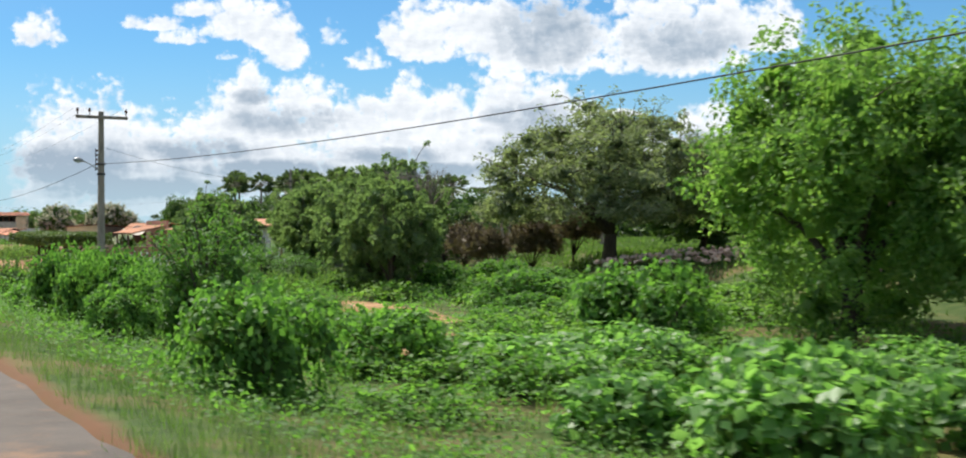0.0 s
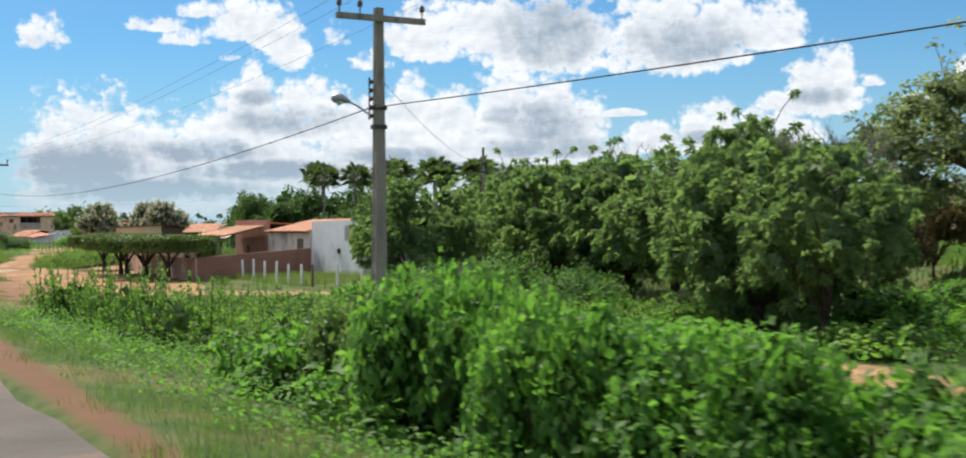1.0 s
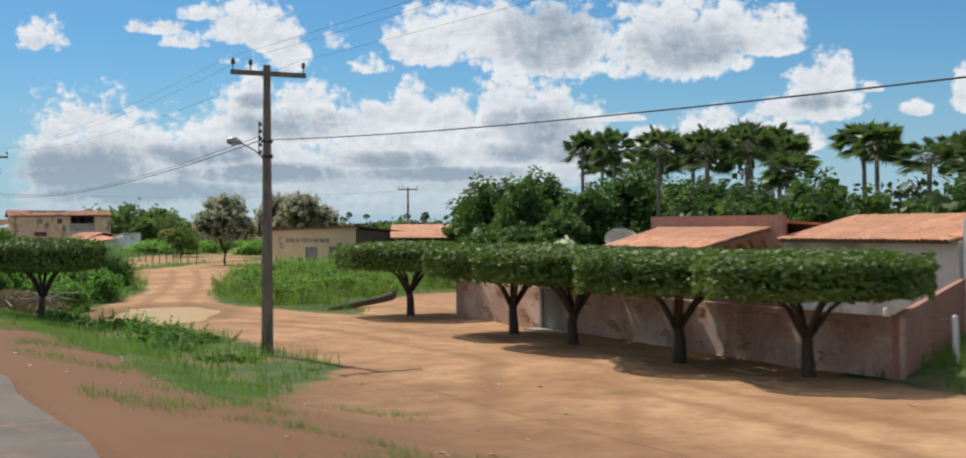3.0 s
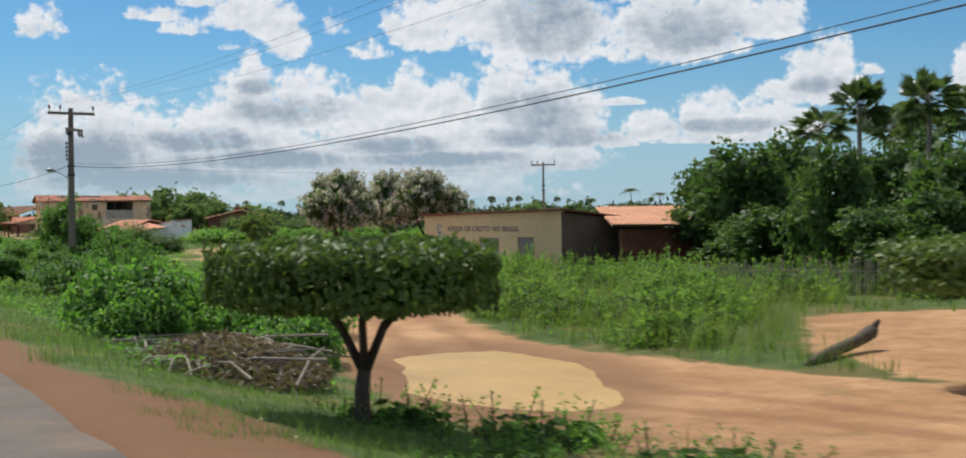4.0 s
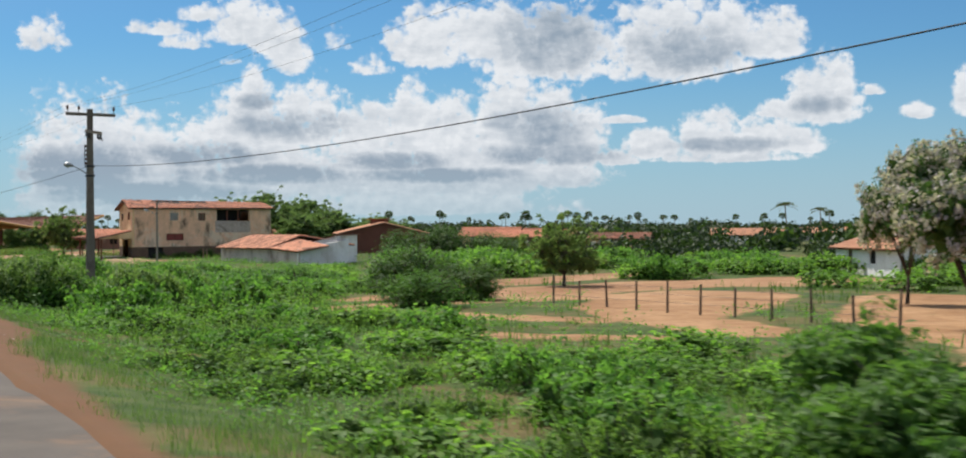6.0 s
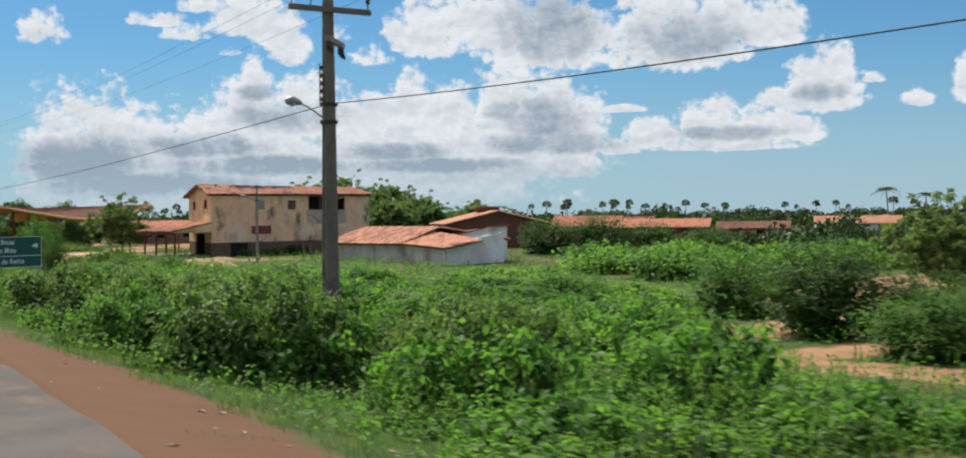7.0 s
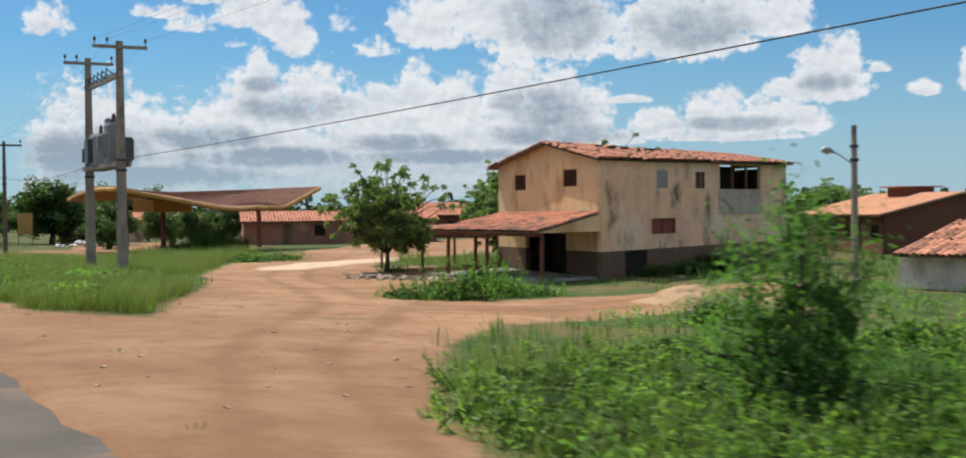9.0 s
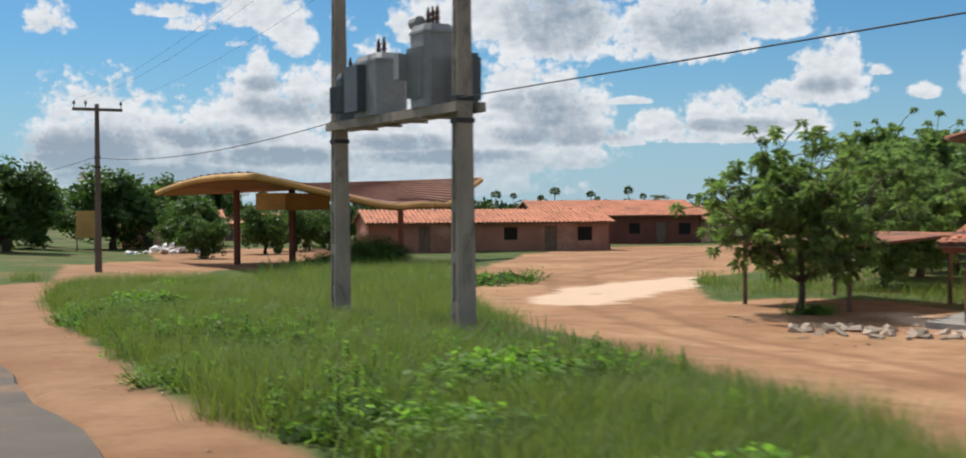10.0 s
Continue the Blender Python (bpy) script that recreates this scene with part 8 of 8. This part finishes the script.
def feather_palm(seed, h=7.0):
    rng = np.random.default_rng(seed)
    parts, geo, stalks = [], Geo(), Geo()
    for k in range(18):
        a, e = k * 2.4 + rng.normal(0, 0.2), rng.uniform(0.1, 1.2)
        way = np.array([math.cos(a) * math.cos(e), math.sin(a) * math.cos(e), math.sin(e)])
        flat = unit(way * [1, 1, 0])
        t = np.linspace(0, 1, 9)[:, None]
        pts = np.array([0, 0, h]) + way * 2.3 * t + flat * 0.7 * t * t - np.array([0, 0, 1.6]) * t * t
        stalks.tube([tuple(p) for p in pts], [0.035 - 0.003 * i for i in range(9)], 4, False)
        side = unit(np.cross(way, [0, 0, 1.0]))
        m = 44
        tt = rng.uniform(0.12, 1, m)
        at = np.stack([np.interp(tt, t[:, 0], pts[:, i]) for i in range(3)], 1)
        s = np.where(rng.random(m) < 0.5, 1, -1)[:, None]
        ln = (0.75 * np.sin(np.pi * (0.15 + 0.8 * tt)))[:, None]
        tip = at + (side * s + way * 0.45) * ln - np.array([0, 0, 0.35]) * ln
        w = way * 0.04
        mid = (at + tip) / 2
        v = np.stack([at, mid + w, tip, mid - w], 1).reshape(-1, 3)
        q = np.arange(m)[:, None] * 4
        parts.append((v, np.concatenate([q + [0, 1, 2], q + [0, 2, 3]])))
    geo.tube([(0, 0, -0.3), (0.1, 0, 0.4), (0.25, 0.1, h * 0.5), (0, 0, h)], [0.26, 0.17, 0.13, 0.12], 8)
    return plant("feather_palm", "tall coconut palm with drooping feather fronds", "palm", "palms", [("trunk", geo.mesh("trunk", M_PALEBARK, True)), ("crown", leaf_mesh("crown", joined(parts), L_PALM)), ("frond_stalk", stalks.mesh("frond_stalk", M_PALEBARK))])


fan = fan_palm(81)
fan.matrix_world = pose(56.4, 187.9, -1.1) @ Matrix.Diagonal((1.15, 1.15, 1.13, 1))
for x, y, h in ((54.0, 168.0, 1.03), (55.0, 181.0, 1.1), (58.0, 168.5, 1.06), (50.8, 169.0, 1.02), (60.5, 172.0, 1.12)):
    copy_thing(fan, pose(x, y, -1.15, 0, 0, 7 * y) @ Matrix.Diagonal((1.0, 1.0, h / 1.13, 1)))
for k, (x, y, s) in enumerate(((67.5, 176.0, 1.16), (65.0, 182.7, 1.16), (71.0, 208.0, 1.25), (70.0, 199.0, 1.2), (69.0, 195.0, 1.17), (70.0, 191.5, 1.27), (72.0, 186.0, 1.3), (70.0, 180.0, 1.28), (71.5, 172.0, 1.25),
                               (69.0, 168.0, 1.2), (72.0, 163.0, 1.25), (66.0, 160.0, 1.15), (70.0, 156.0, 1.2), (62.0, 152.0, 1.05), (57.5, 163.5, 1.05), (73.0, 150.0, 1.2))):
    put(fan, x, y, s * 1.04, s * (0.8 if y > 166 else 0.71), 37 * k)
palm_rng = random.Random(19)
for k in range(64):
    a, d = radians(palm_rng.uniform(8, 55)), palm_rng.uniform(380, 760)
    put(fan, d * math.sin(a), 320 + d * math.cos(a), palm_rng.uniform(0.8, 1.1), palm_rng.uniform(0.7, 0.92), 23 * k)
coco = feather_palm(82)
coco.matrix_world = pose(66.0, 150.5, -1.1)
for k, (x, y, s) in enumerate(((70.5, 146.0, 1.05), (76.0, 140.5, 1.05), (69.0, 134.0, 1.0), (60.0, 112.0, 0.95), (66.0, 104.0, 1.0), (82.0, 440.0, 0.62), (200.0, 430.0, 1.15), (206.0, 425.0, 1.0))):
    put(coco, x, y, s, s, 51 * k)

wood_tree = tree(78, "woodland_tree", "dense dark green woodland tree", L_DARK, lumpy_crown(np.random.default_rng(13), (0, 0, 3.7), (4.0, 4.0, 4.3), 24, (0.22, 0.38), True), 5400, 0.34, 0.55, 1.2, 0.25, 30, 0.6, -0.97, stray=0.04, group="woodland trees")
wood_tree.matrix_world = pose(45.5, 178.0, -1.2) @ Matrix.Diagonal((0.68, 0.68, 0.95, 1))
for k, (x, y, s, h) in enumerate(((47.0, 184.5, 1.0, 0.5), (43.5, 171.0, 0.85, 0.6), (49.0, 172.5, 1.1, 1.0), (52.0, 163.5, 1.1, 0.84), (54.0, 156.0, 1.0, 0.9), (58.5, 170.5, 1.3, 0.92), (61.0, 178.5, 1.2, 0.95), (50.0, 191.5, 1.1, 1.0), (55.0, 195.5, 1.2, 1.1), (60.5, 188.5, 1.2, 1.15),
                                  (58.0, 148.0, 1.1, 0.9), (62.0, 140.0, 1.2, 0.9), (56.0, 134.5, 1.1, 0.8), (64.0, 131.5, 1.2, 0.9), (54.5, 127.0, 1.0, 0.75), (60.0, 122.0, 1.2, 0.9), (53.5, 116.0, 1.1, 0.8), (50.0, 104.5, 1.1, 0.8))):
    put(wood_tree, x, y, s / 0.68, h / 0.95, 53 * k)
for k, (x, y, s, h) in enumerate(((58.0, 78.0, 1.2, 0.8), (66.0, 68.0, 1.2, 0.9), (62.0, 52.0, 1.2, 0.9), (54.0, 48.0, 1.1, 0.8), (46.0, 40.0, 1.1, 0.9), (40.0, 30.0, 1.1, 0.95), (70.0, 45.0, 1.2, 0.9), (14.5, 434.0, 1.3, 0.85), (24.0, 440.0, 1.4, 0.95), (12.5, 420.0, 1.2, 0.85), (30.0, 455.0, 1.4, 0.9), (16.0, 450.0, 1.4, 0.9), (8.0, 440.0, 1.3, 0.9), (24.5, 412.0, 0.5, 0.42), (31.0, 418.0, 0.6, 0.5), (35.5, 424.0, 0.6, 0.5), (28.0, 428.0, 0.8, 0.6), (40.0, 428.0, 0.7, 0.55), (40.0, 470.0, 1.4, 0.9), (75.0, 240.0, 0.8, 0.6), (95.0, 250.0, 1.0, 0.65))):
    put(wood_tree, x, y, s / 0.68, h / 0.95, 47 * k)


def far_wood():
    """The low green skyline all round, as one mass of leaf clumps."""
    rng = np.random.default_rng(90)
    spots = []
    for k in range(330):
        x, y = rng.uniform(75, 330), rng.uniform(60, 640)
        if x < 125 and y < 175 or x < 110 and 200 < y < 400 or x < 95 and y > 380 and y < 470:
            continue
        spots.append((x, y, rng.uniform(2.2, 4.2), rng.uniform(2.4, 5.2)))
    for k in range(60):
        spots.append((rng.uniform(-10, 110), rng.uniform(470, 640), rng.uniform(3, 5), rng.uniform(3.0, 6.0)))
    for k in range(44):
        a, d = radians(rng.uniform(20, 44)), rng.uniform(175, 235)
        spots.append((d * math.sin(a), d * math.cos(a), rng.uniform(3.0, 4.6), rng.uniform(5.0, 8.0)))
    for k in range(90):
        spots.append((rng.uniform(74, 130), rng.uniform(225, 400), rng.uniform(1.3, 2.4), rng.uniform(1.3, 2.6)))
    for k in range(200):
        spots.append((rng.uniform(250, 900), rng.uniform(300, 1500), rng.uniform(6, 12), rng.uniform(4, 8.0)))
    parts = []
    for x, y, r, h in spots:
        n = 120
        at, d = shell(rng, n, (r, r, h * 0.62), (x, y, -1 + h * 0.4), -0.4, (0.7, 1.12), 0.15)
        parts.append(leaves(rng, at, d, 0.74 * (r / 3) ** 0.8, 0.7, 0.1, 0.3, 0.6))
    v, f = joined(parts)
    tagged(new("far_woods", leaf_mesh("far_woods", (v, f), L_FAR)), "distant low dark green woods along the skyline", "woods", kind="stuff")
    # insides of the distant crowns, their shade painted by the darker leaf green
    parts = [(np.array([p.co[:] for p in me.vertices]), np.array([p.vertices[:] for p in me.polygons])) for me in [inner([((x, y, -1 + h * 0.4), (r, r, h * 0.62)) for x, y, r, h in spots], 0.75, 40)]]
    tagged(new("far_thickets", leaf_mesh("far_thickets", joined(parts), L_CORE)), "dense dark inside of the distant woods", "woods", kind="stuff")


far_wood()

# ---- grass and low weeds ----


def blades(rng, x, y, height, per, width, lean=0.35, spread=0.12):
    """Tufts of bent grass blades."""
    n = len(x)
    a = rng.uniform(0, 6.28, (n, per))
    foot = np.stack([x[:, None] + rng.normal(0, spread, (n, per)), y[:, None] + rng.normal(0, spread, (n, per))], -1).reshape(-1, 2)
    z = ground_z(foot[:, 0], foot[:, 1]) - 0.03
    h = (np.broadcast_to(height, (n,))[:, None] * rng.uniform(0.5, 1.15, (n, per))).ravel()
    a = a.ravel()
    dirs = np.stack([np.cos(a), np.sin(a)], 1)
    bend = (rng.uniform(0.1, 1.0, len(a)) * lean * h)[:, None]
    w = width * rng.uniform(0.6, 1.3, len(a))[:, None]
    side = np.stack([-dirs[:, 1], dirs[:, 0]], 1) * w
    p0 = np.column_stack([foot - side, z])
    p1 = np.column_stack([foot + side, z])
    m = foot + dirs * bend * 0.35
    p2 = np.column_stack([m + side * 0.7, z + h * 0.62])
    p3 = np.column_stack([m - side * 0.7, z + h * 0.62])
    p4 = np.column_stack([foot + dirs * bend, z + h])
    v = np.stack([p0, p1, p2, p3, p4], 1).reshape(-1, 3)
    k = np.arange(len(a))[:, None] * 5
    return v, np.concatenate([k + [0, 1, 2], k + [0, 2, 3], k + [3, 2, 4]])


def scatter(rng, n, x0, x1, y0, y1, clear=0.15):
    x, y = rng.uniform(x0, x1, n), rng.uniform(y0, y1, n)
    keep = (bare(x, y) + 0.5 * waves(x, y, 1.7, 5)) > clear
    return x[keep], y[keep]


def make_grass():
    rng = np.random.default_rng(101)
    parts = []
    x, y = scatter(rng, 24000, 3.4, 9.0, 8, 318, 0.0)
    parts.append(blades(rng, x, y, 0.24 + 0.14 * waves(x, y, 6, 3), 7, 0.005, 1.2, 0.15))
    x, y = scatter(rng, 9000, 8.0, 24.0, 10, 350, 0.1)
    parts.append(blades(rng, x, y, 0.45 + 0.18 * waves(x, y, 5, 4), 6, 0.014, 0.6))
    x, y = scatter(rng, 4200, 22, 60, 20, 390, 0.1)
    parts.append(blades(rng, x, y, 0.5 + 0.2 * waves(x, y, 7, 6), 5, 0.03, 0.4, 0.25))
    x, y = scatter(rng, 15000, 38, 110, 55, 180, 0.1)
    keep = x > 40 + 0.5 * np.maximum(0, y - 72)
    parts.append(blades(rng, x[keep], y[keep], 0.34 + 0.12 * waves(x[keep], y[keep], 9, 6), 5, 0.05, 0.7, 0.35))
    # sparse patches on the bare shoulder by the junctions
    x, y = rng.uniform(4.2, 11.0, 6400), rng.uniform(94, 152, 6400)
    keep = (waves(x, y, 2.6, 11) > 0.1) & (waves(x, y, 0.9, 12) > -0.2)
    parts.append(blades(rng, x[keep], y[keep], 0.18, 9, 0.005, 1.3, 0.14))
    x, y = rng.uniform(3.6, 9.0, 2600), rng.uniform(225, 330, 2600)
    keep = waves(x, y, 2.2, 13) > 0.85
    parts.append(blades(rng, x[keep], y[keep], 0.14, 9, 0.005, 1.3, 0.14))
    tagged(new("grass", leaf_mesh("grass", joined(parts), L_GRASS)), "uneven green grass over the road verge", "grass", kind="stuff")
    # tall grass beds: before the chapel, on the verge by the transformer, by the junction
    parts = []
    for x0, x1, y0, y1, n, h in ((17.5, 36, 150, 196, 3500, 1.2), (4.4, 13, 316, 366, 27000, 0.62), (7, 22, 350, 376, 9000, 0.6), (6.5, 16, 290, 312, 1800, 0.75), (20, 36, 366, 384, 6000, 0.85), (30, 42, 350, 366, 1200, 0.5), (26, 36, 107, 126, 2400, 0.45), (36, 44, 70, 95, 900, 0.8)):
        x, y = scatter(rng, n, x0, x1, y0, y1, 0.35)
        parts.append(blades(rng, x, y, h * (1 + 0.35 * waves(x, y, 3.1, 7)), 5, 0.006, 1.3, 0.16))
    tagged(new("tall_grass", leaf_mesh("tall_grass", joined(parts), L_TALL)), "tall yellowish-green grass standing in beds", "grass", kind="stuff")
    # small broad-leaved weeds between
    parts = []
    for x0, x1, y0, y1, n, h, s in ((5.0, 12, 12, 92, 2600, 0.45, 0.11), (5.5, 20, 152, 232, 2300, 0.4, 0.11), (5.5, 22, 232, 300, 3000, 0.45, 0.11), (12, 32, 20, 92, 3600, 0.6, 0.15), (18, 40, 205, 330, 2600, 0.5, 0.15), (5, 12, 318, 366, 700, 0.35, 0.09)):
        x, y = scatter(rng, n, x0, x1, y0, y1, 0.3)
        hh = h * (1 + 0.45 * waves(x, y, 2.3, 8)) * rng.uniform(0.6, 1.3, len(x))
        m = 9
        at = np.stack([x[:, None] + rng.normal(0, 0.2, (len(x), m)), y[:, None] + rng.normal(0, 0.2, (len(x), m)), np.zeros((len(x), m))], -1)
        at[:, :, 2] = ground_z(x, y)[:, None] + hh[:, None] * rng.uniform(0.25, 1.0, (len(x), m))
        at = at.reshape(-1, 3)
        parts.append(leaves(rng, at, np.tile([0, 0, 1.0], (len(at), 1)), s, 0.6, 0.1, 0.6, 0.5))
    tagged(new("low_weeds", leaf_mesh("low_weeds", joined(parts), L_VINE)), "low broad-leaved green weeds among the grass", "weeds", kind="stuff")


make_grass()


# ---- heaps ----


def heap(name, label, category, x, y, turn, rx, ry, h, seed, count, material, long=0.5, piece="piece"):
    """A low heap of separate broken pieces."""
    rng = random.Random(seed)
    ob = thing(name, pose(x, y, float(ground_z(x, y)), 0, 0, turn), label, category)
    for k in range(count):
        a, r = rng.uniform(0, 6.28), math.sqrt(rng.random())
        px, py = rx * r * math.cos(a), ry * r * math.sin(a)
        pz = h * (1 - r * r) * rng.uniform(0.5, 1.0)
        g = Geo()
        w = long * rng.uniform(0.5, 1.2)
        m = pose(px, py, pz, rng.uniform(-30, 30), rng.uniform(-30, 30), rng.uniform(0, 360))
        q = [(-w / 2, -w * 0.22, -0.06), (w / 2, -w * 0.3, -0.05), (w * 0.4, w * 0.25, -0.05), (-w * 0.45, w * 0.2, -0.06)]
        top = [(c[0] * 0.8, c[1] * 0.8, 0.05 + 0.08 * rng.random()) for c in q]
        g.face(*[m @ Vector(c) for c in reversed(q)])
        g.face(*[m @ Vector(c) for c in top])
        for i in range(4):
            j = (i + 1) % 4
            g.face(*[m @ Vector(c) for c in (q[i], q[j], top[j], top[i])])
        part(piece, g, material, ob)
    return ob


heap("rubble_heap", "long low heap of pale broken tiles and stones", "rubble", 46.4, 58.8, -31, 8.2, 1.2, 0.95, 3, 295, M_RUBBLE, 0.36, "stone")
heap("sack_heap", "heap of white and grey plastic sacks beyond the station", "rubbish", 25.5, 424.5, 10, 4.0, 1.2, 0.8, 4, 40, M_WHITE, 0.9, "sack")
heap("stone_edging", "scattered pale broken stones by the porch", "rubble", 25.4, 346.5, -70, 3.5, 1.6, 0.08, 5, 46, M_STONE, 0.4, "stone")
heap("earth_heap", "small heap of pale rubble beside the track", "rubble", 20.0, 311.5, 20, 2.4, 0.8, 0.3, 6, 24, M_STONE, 0.4, "stone")


def bare_tree(x, y, h, seed):
    """A leafless tree: a trunk that forks again and again."""
    rng = random.Random(seed)
    ob = thing("bare_tree", pose(x, y, float(ground_z(x, y))), "leafless grey tree with thin upright twigs", "tree", "roadside trees")
    trunk, twig = Geo(), Geo()

    def grow(a, way, length, radius, depth):
        mid = a + way * length * 0.5 + Vector((rng.gauss(0, 0.06), rng.gauss(0, 0.06), 0)) * length
        b = a + way * length
        (trunk if depth < 2 else twig).tube([a, mid, b], [radius, radius * 0.85, radius * 0.65], 6 if depth < 2 else 4, False)
        if depth == 5:
            return
        for k in range(3 if depth else 4):
            w = (way + Vector((rng.gauss(0, 0.42), rng.gauss(0, 0.42), rng.uniform(0.0, 0.35)))).normalized()
            grow(b if k else mid.lerp(b, 0.6), w, length * rng.uniform(0.55, 0.8), radius * 0.6, depth + 1)
    grow(Vector((0, 0, -0.2)), Vector((0.03, 0, 1)), h * 0.3, 0.16, 0)
    part("trunk", trunk, M_PALEBARK, ob)
    tagged(part("branchwork", twig, M_PALEBARK, ob), kind="stuff")


bare_tree(46.0, 100.0, 10.0, 4)
bare_tree(44.0, 95.0, 8.6, 9)
bare_tree(28.8, 64.4, 9.2, 12)


def litter():
    """Scraps of paper, plastic and small stones strewn over the shoulder."""
    rng = np.random.default_rng(33)
    parts = []
    for x0, x1, y0, y1, n in ((3.4, 8, 225, 300, 130), (4, 14, 305, 345, 160), (4, 20, 92, 150, 180), (22, 30, 338, 352, 160), (14, 40, 320, 335, 80)):
        x, y = rng.uniform(x0, x1, n), rng.uniform(y0, y1, n)
        at = np.stack([x, y, ground_z(x, y) + 0.015], 1)
        parts.append(leaves(rng, at, np.tile([0, 0, 1.0], (n, 1)), rng.uniform(0.05, 0.2, n), 0.6, 0, 3.0, 0.15))
    tagged(new("litter", leaf_mesh("litter", joined(parts), M_STONE)), "scattered pale scraps and pebbles on bare earth", "litter", kind="stuff")


litter()


def mound(x, y, turn, rx, ry, h, seed):
    """A low rounded heap of loose sand."""
    rng = random.Random(seed)
    g = Geo()
    rings = []
    for j in range(7):
        r = 1 - j / 6.0
        rings.append([(rx * r * math.cos(a) * (1 + 0.14 * math.sin(3 * a + seed) + rng.uniform(-0.04, 0.04)), ry * r * math.sin(a) * (1 + 0.1 * math.sin(2 * a)), h * (1 - r * r) * rng.uniform(0.88, 1.1) - 0.06) for a in np.linspace(0, 2 * math.pi, 22, endpoint=False)])
    for a, b in zip(rings, rings[1:]):
        for i in range(22):
            j = (i + 1) % 22
            g.face(a[i], a[j], b[j], b[i])
    ob = new("sand_mound", g.mesh("sand_mound", M_SAND, True))
    ob.matrix_world = pose(x, y, float(ground_z(x, y)), 0, 0, turn)
    tagged(ob, "low heap of loose pale sand by the house", "sand", "sand heaps")


M_SAND = surface("pale_sand", (0.44, 0.29, 0.165), 0.95, 0.2, (0.8, 14.0), 0.5, stain=(0.28, 0.16, 0.085), stain_at=(0.5, 0.72), stain_scale=0.9)
for k, (x, y, turn, rx, ry, h) in enumerate(((27.6, 324.6, -40, 2.6, 1.1, 0.42), (26.6, 320.4, -55, 3.0, 1.3, 0.6), (30.4, 329.4, 20, 2.2, 0.9, 0.35))):
    mound(x, y, turn, rx, ry, h, k)


def fallen_branch(x, y, turn, seed):
    rng = random.Random(seed)
    ob = thing("fallen_branch", pose(x, y, float(ground_z(x, y)) + 0.05, 0, 0, turn), "dry grey branch lying on the bare earth", "branch")
    g = Geo()
    g.tube([(-1.3, 0, 0), (-0.5, 0.12, 0.1), (0.3, -0.05, 0.06), (1.3, 0.1, 0.02)], [0.05, 0.045, 0.035, 0.015], 6)
    part("limb", g, M_PALEBARK, ob)
    for k in range(5):
        b = -0.9 + 0.45 * k
        g = Geo()
        g.tube([(b, 0.05, 0.06), (b + 0.35, rng.uniform(-0.5, 0.5), 0.14), (b + 0.7, rng.uniform(-0.8, 0.8), 0.08)], [0.022, 0.016, 0.006], 5)
        part("twig", g, M_PALEBARK, ob)


fallen_branch(11.3, 335.0, -20, 3)
fallen_branch(24.6, 347.6, 60, 5)


def dead_fronds():
    rng = np.random.default_rng(17)
    ob = thing("brushwood_heap", pose(8.0, 155.6, float(ground_z(8.0, 155.6)) - 0.05, 0, 0, -8), "heap of dry grey-brown branches and dead fronds", "brushwood")
    n = 5200
    a, r = rng.uniform(0, 6.28, n), np.sqrt(rng.random(n))
    at = np.stack([2.3 * r * np.cos(a), 4.4 * r * np.sin(a), 0.75 * (1 - r * r) * rng.uniform(0.4, 1, n) + 0.05], 1)
    child = part("dry_leaves", leaf_mesh("dry_leaves", leaves(rng, at, np.tile([0, 0, 1.0], (n, 1)), 0.36, 0.16, 0.2, 0.6, 0.5), L_DRY), None, ob)
    tagged(child, kind="stuff")
    for k in range(46):
        g = Geo()
        b = rng.uniform(0, 6.28)
        c = np.array([rng.uniform(-1.6, 1.6), rng.uniform(-3.4, 3.4), 0.4])
        d = np.array([math.cos(b), math.sin(b), rng.uniform(-0.1, 0.25)]) * rng.uniform(0.8, 1.6)
        g.tube([tuple(c - d), tuple(c + [0, 0, 0.15]), tuple(c + d)], [0.035, 0.03, 0.012], 5)
        part("branch", g, M_PALEBARK, ob)


dead_fronds()
bare_bricks()
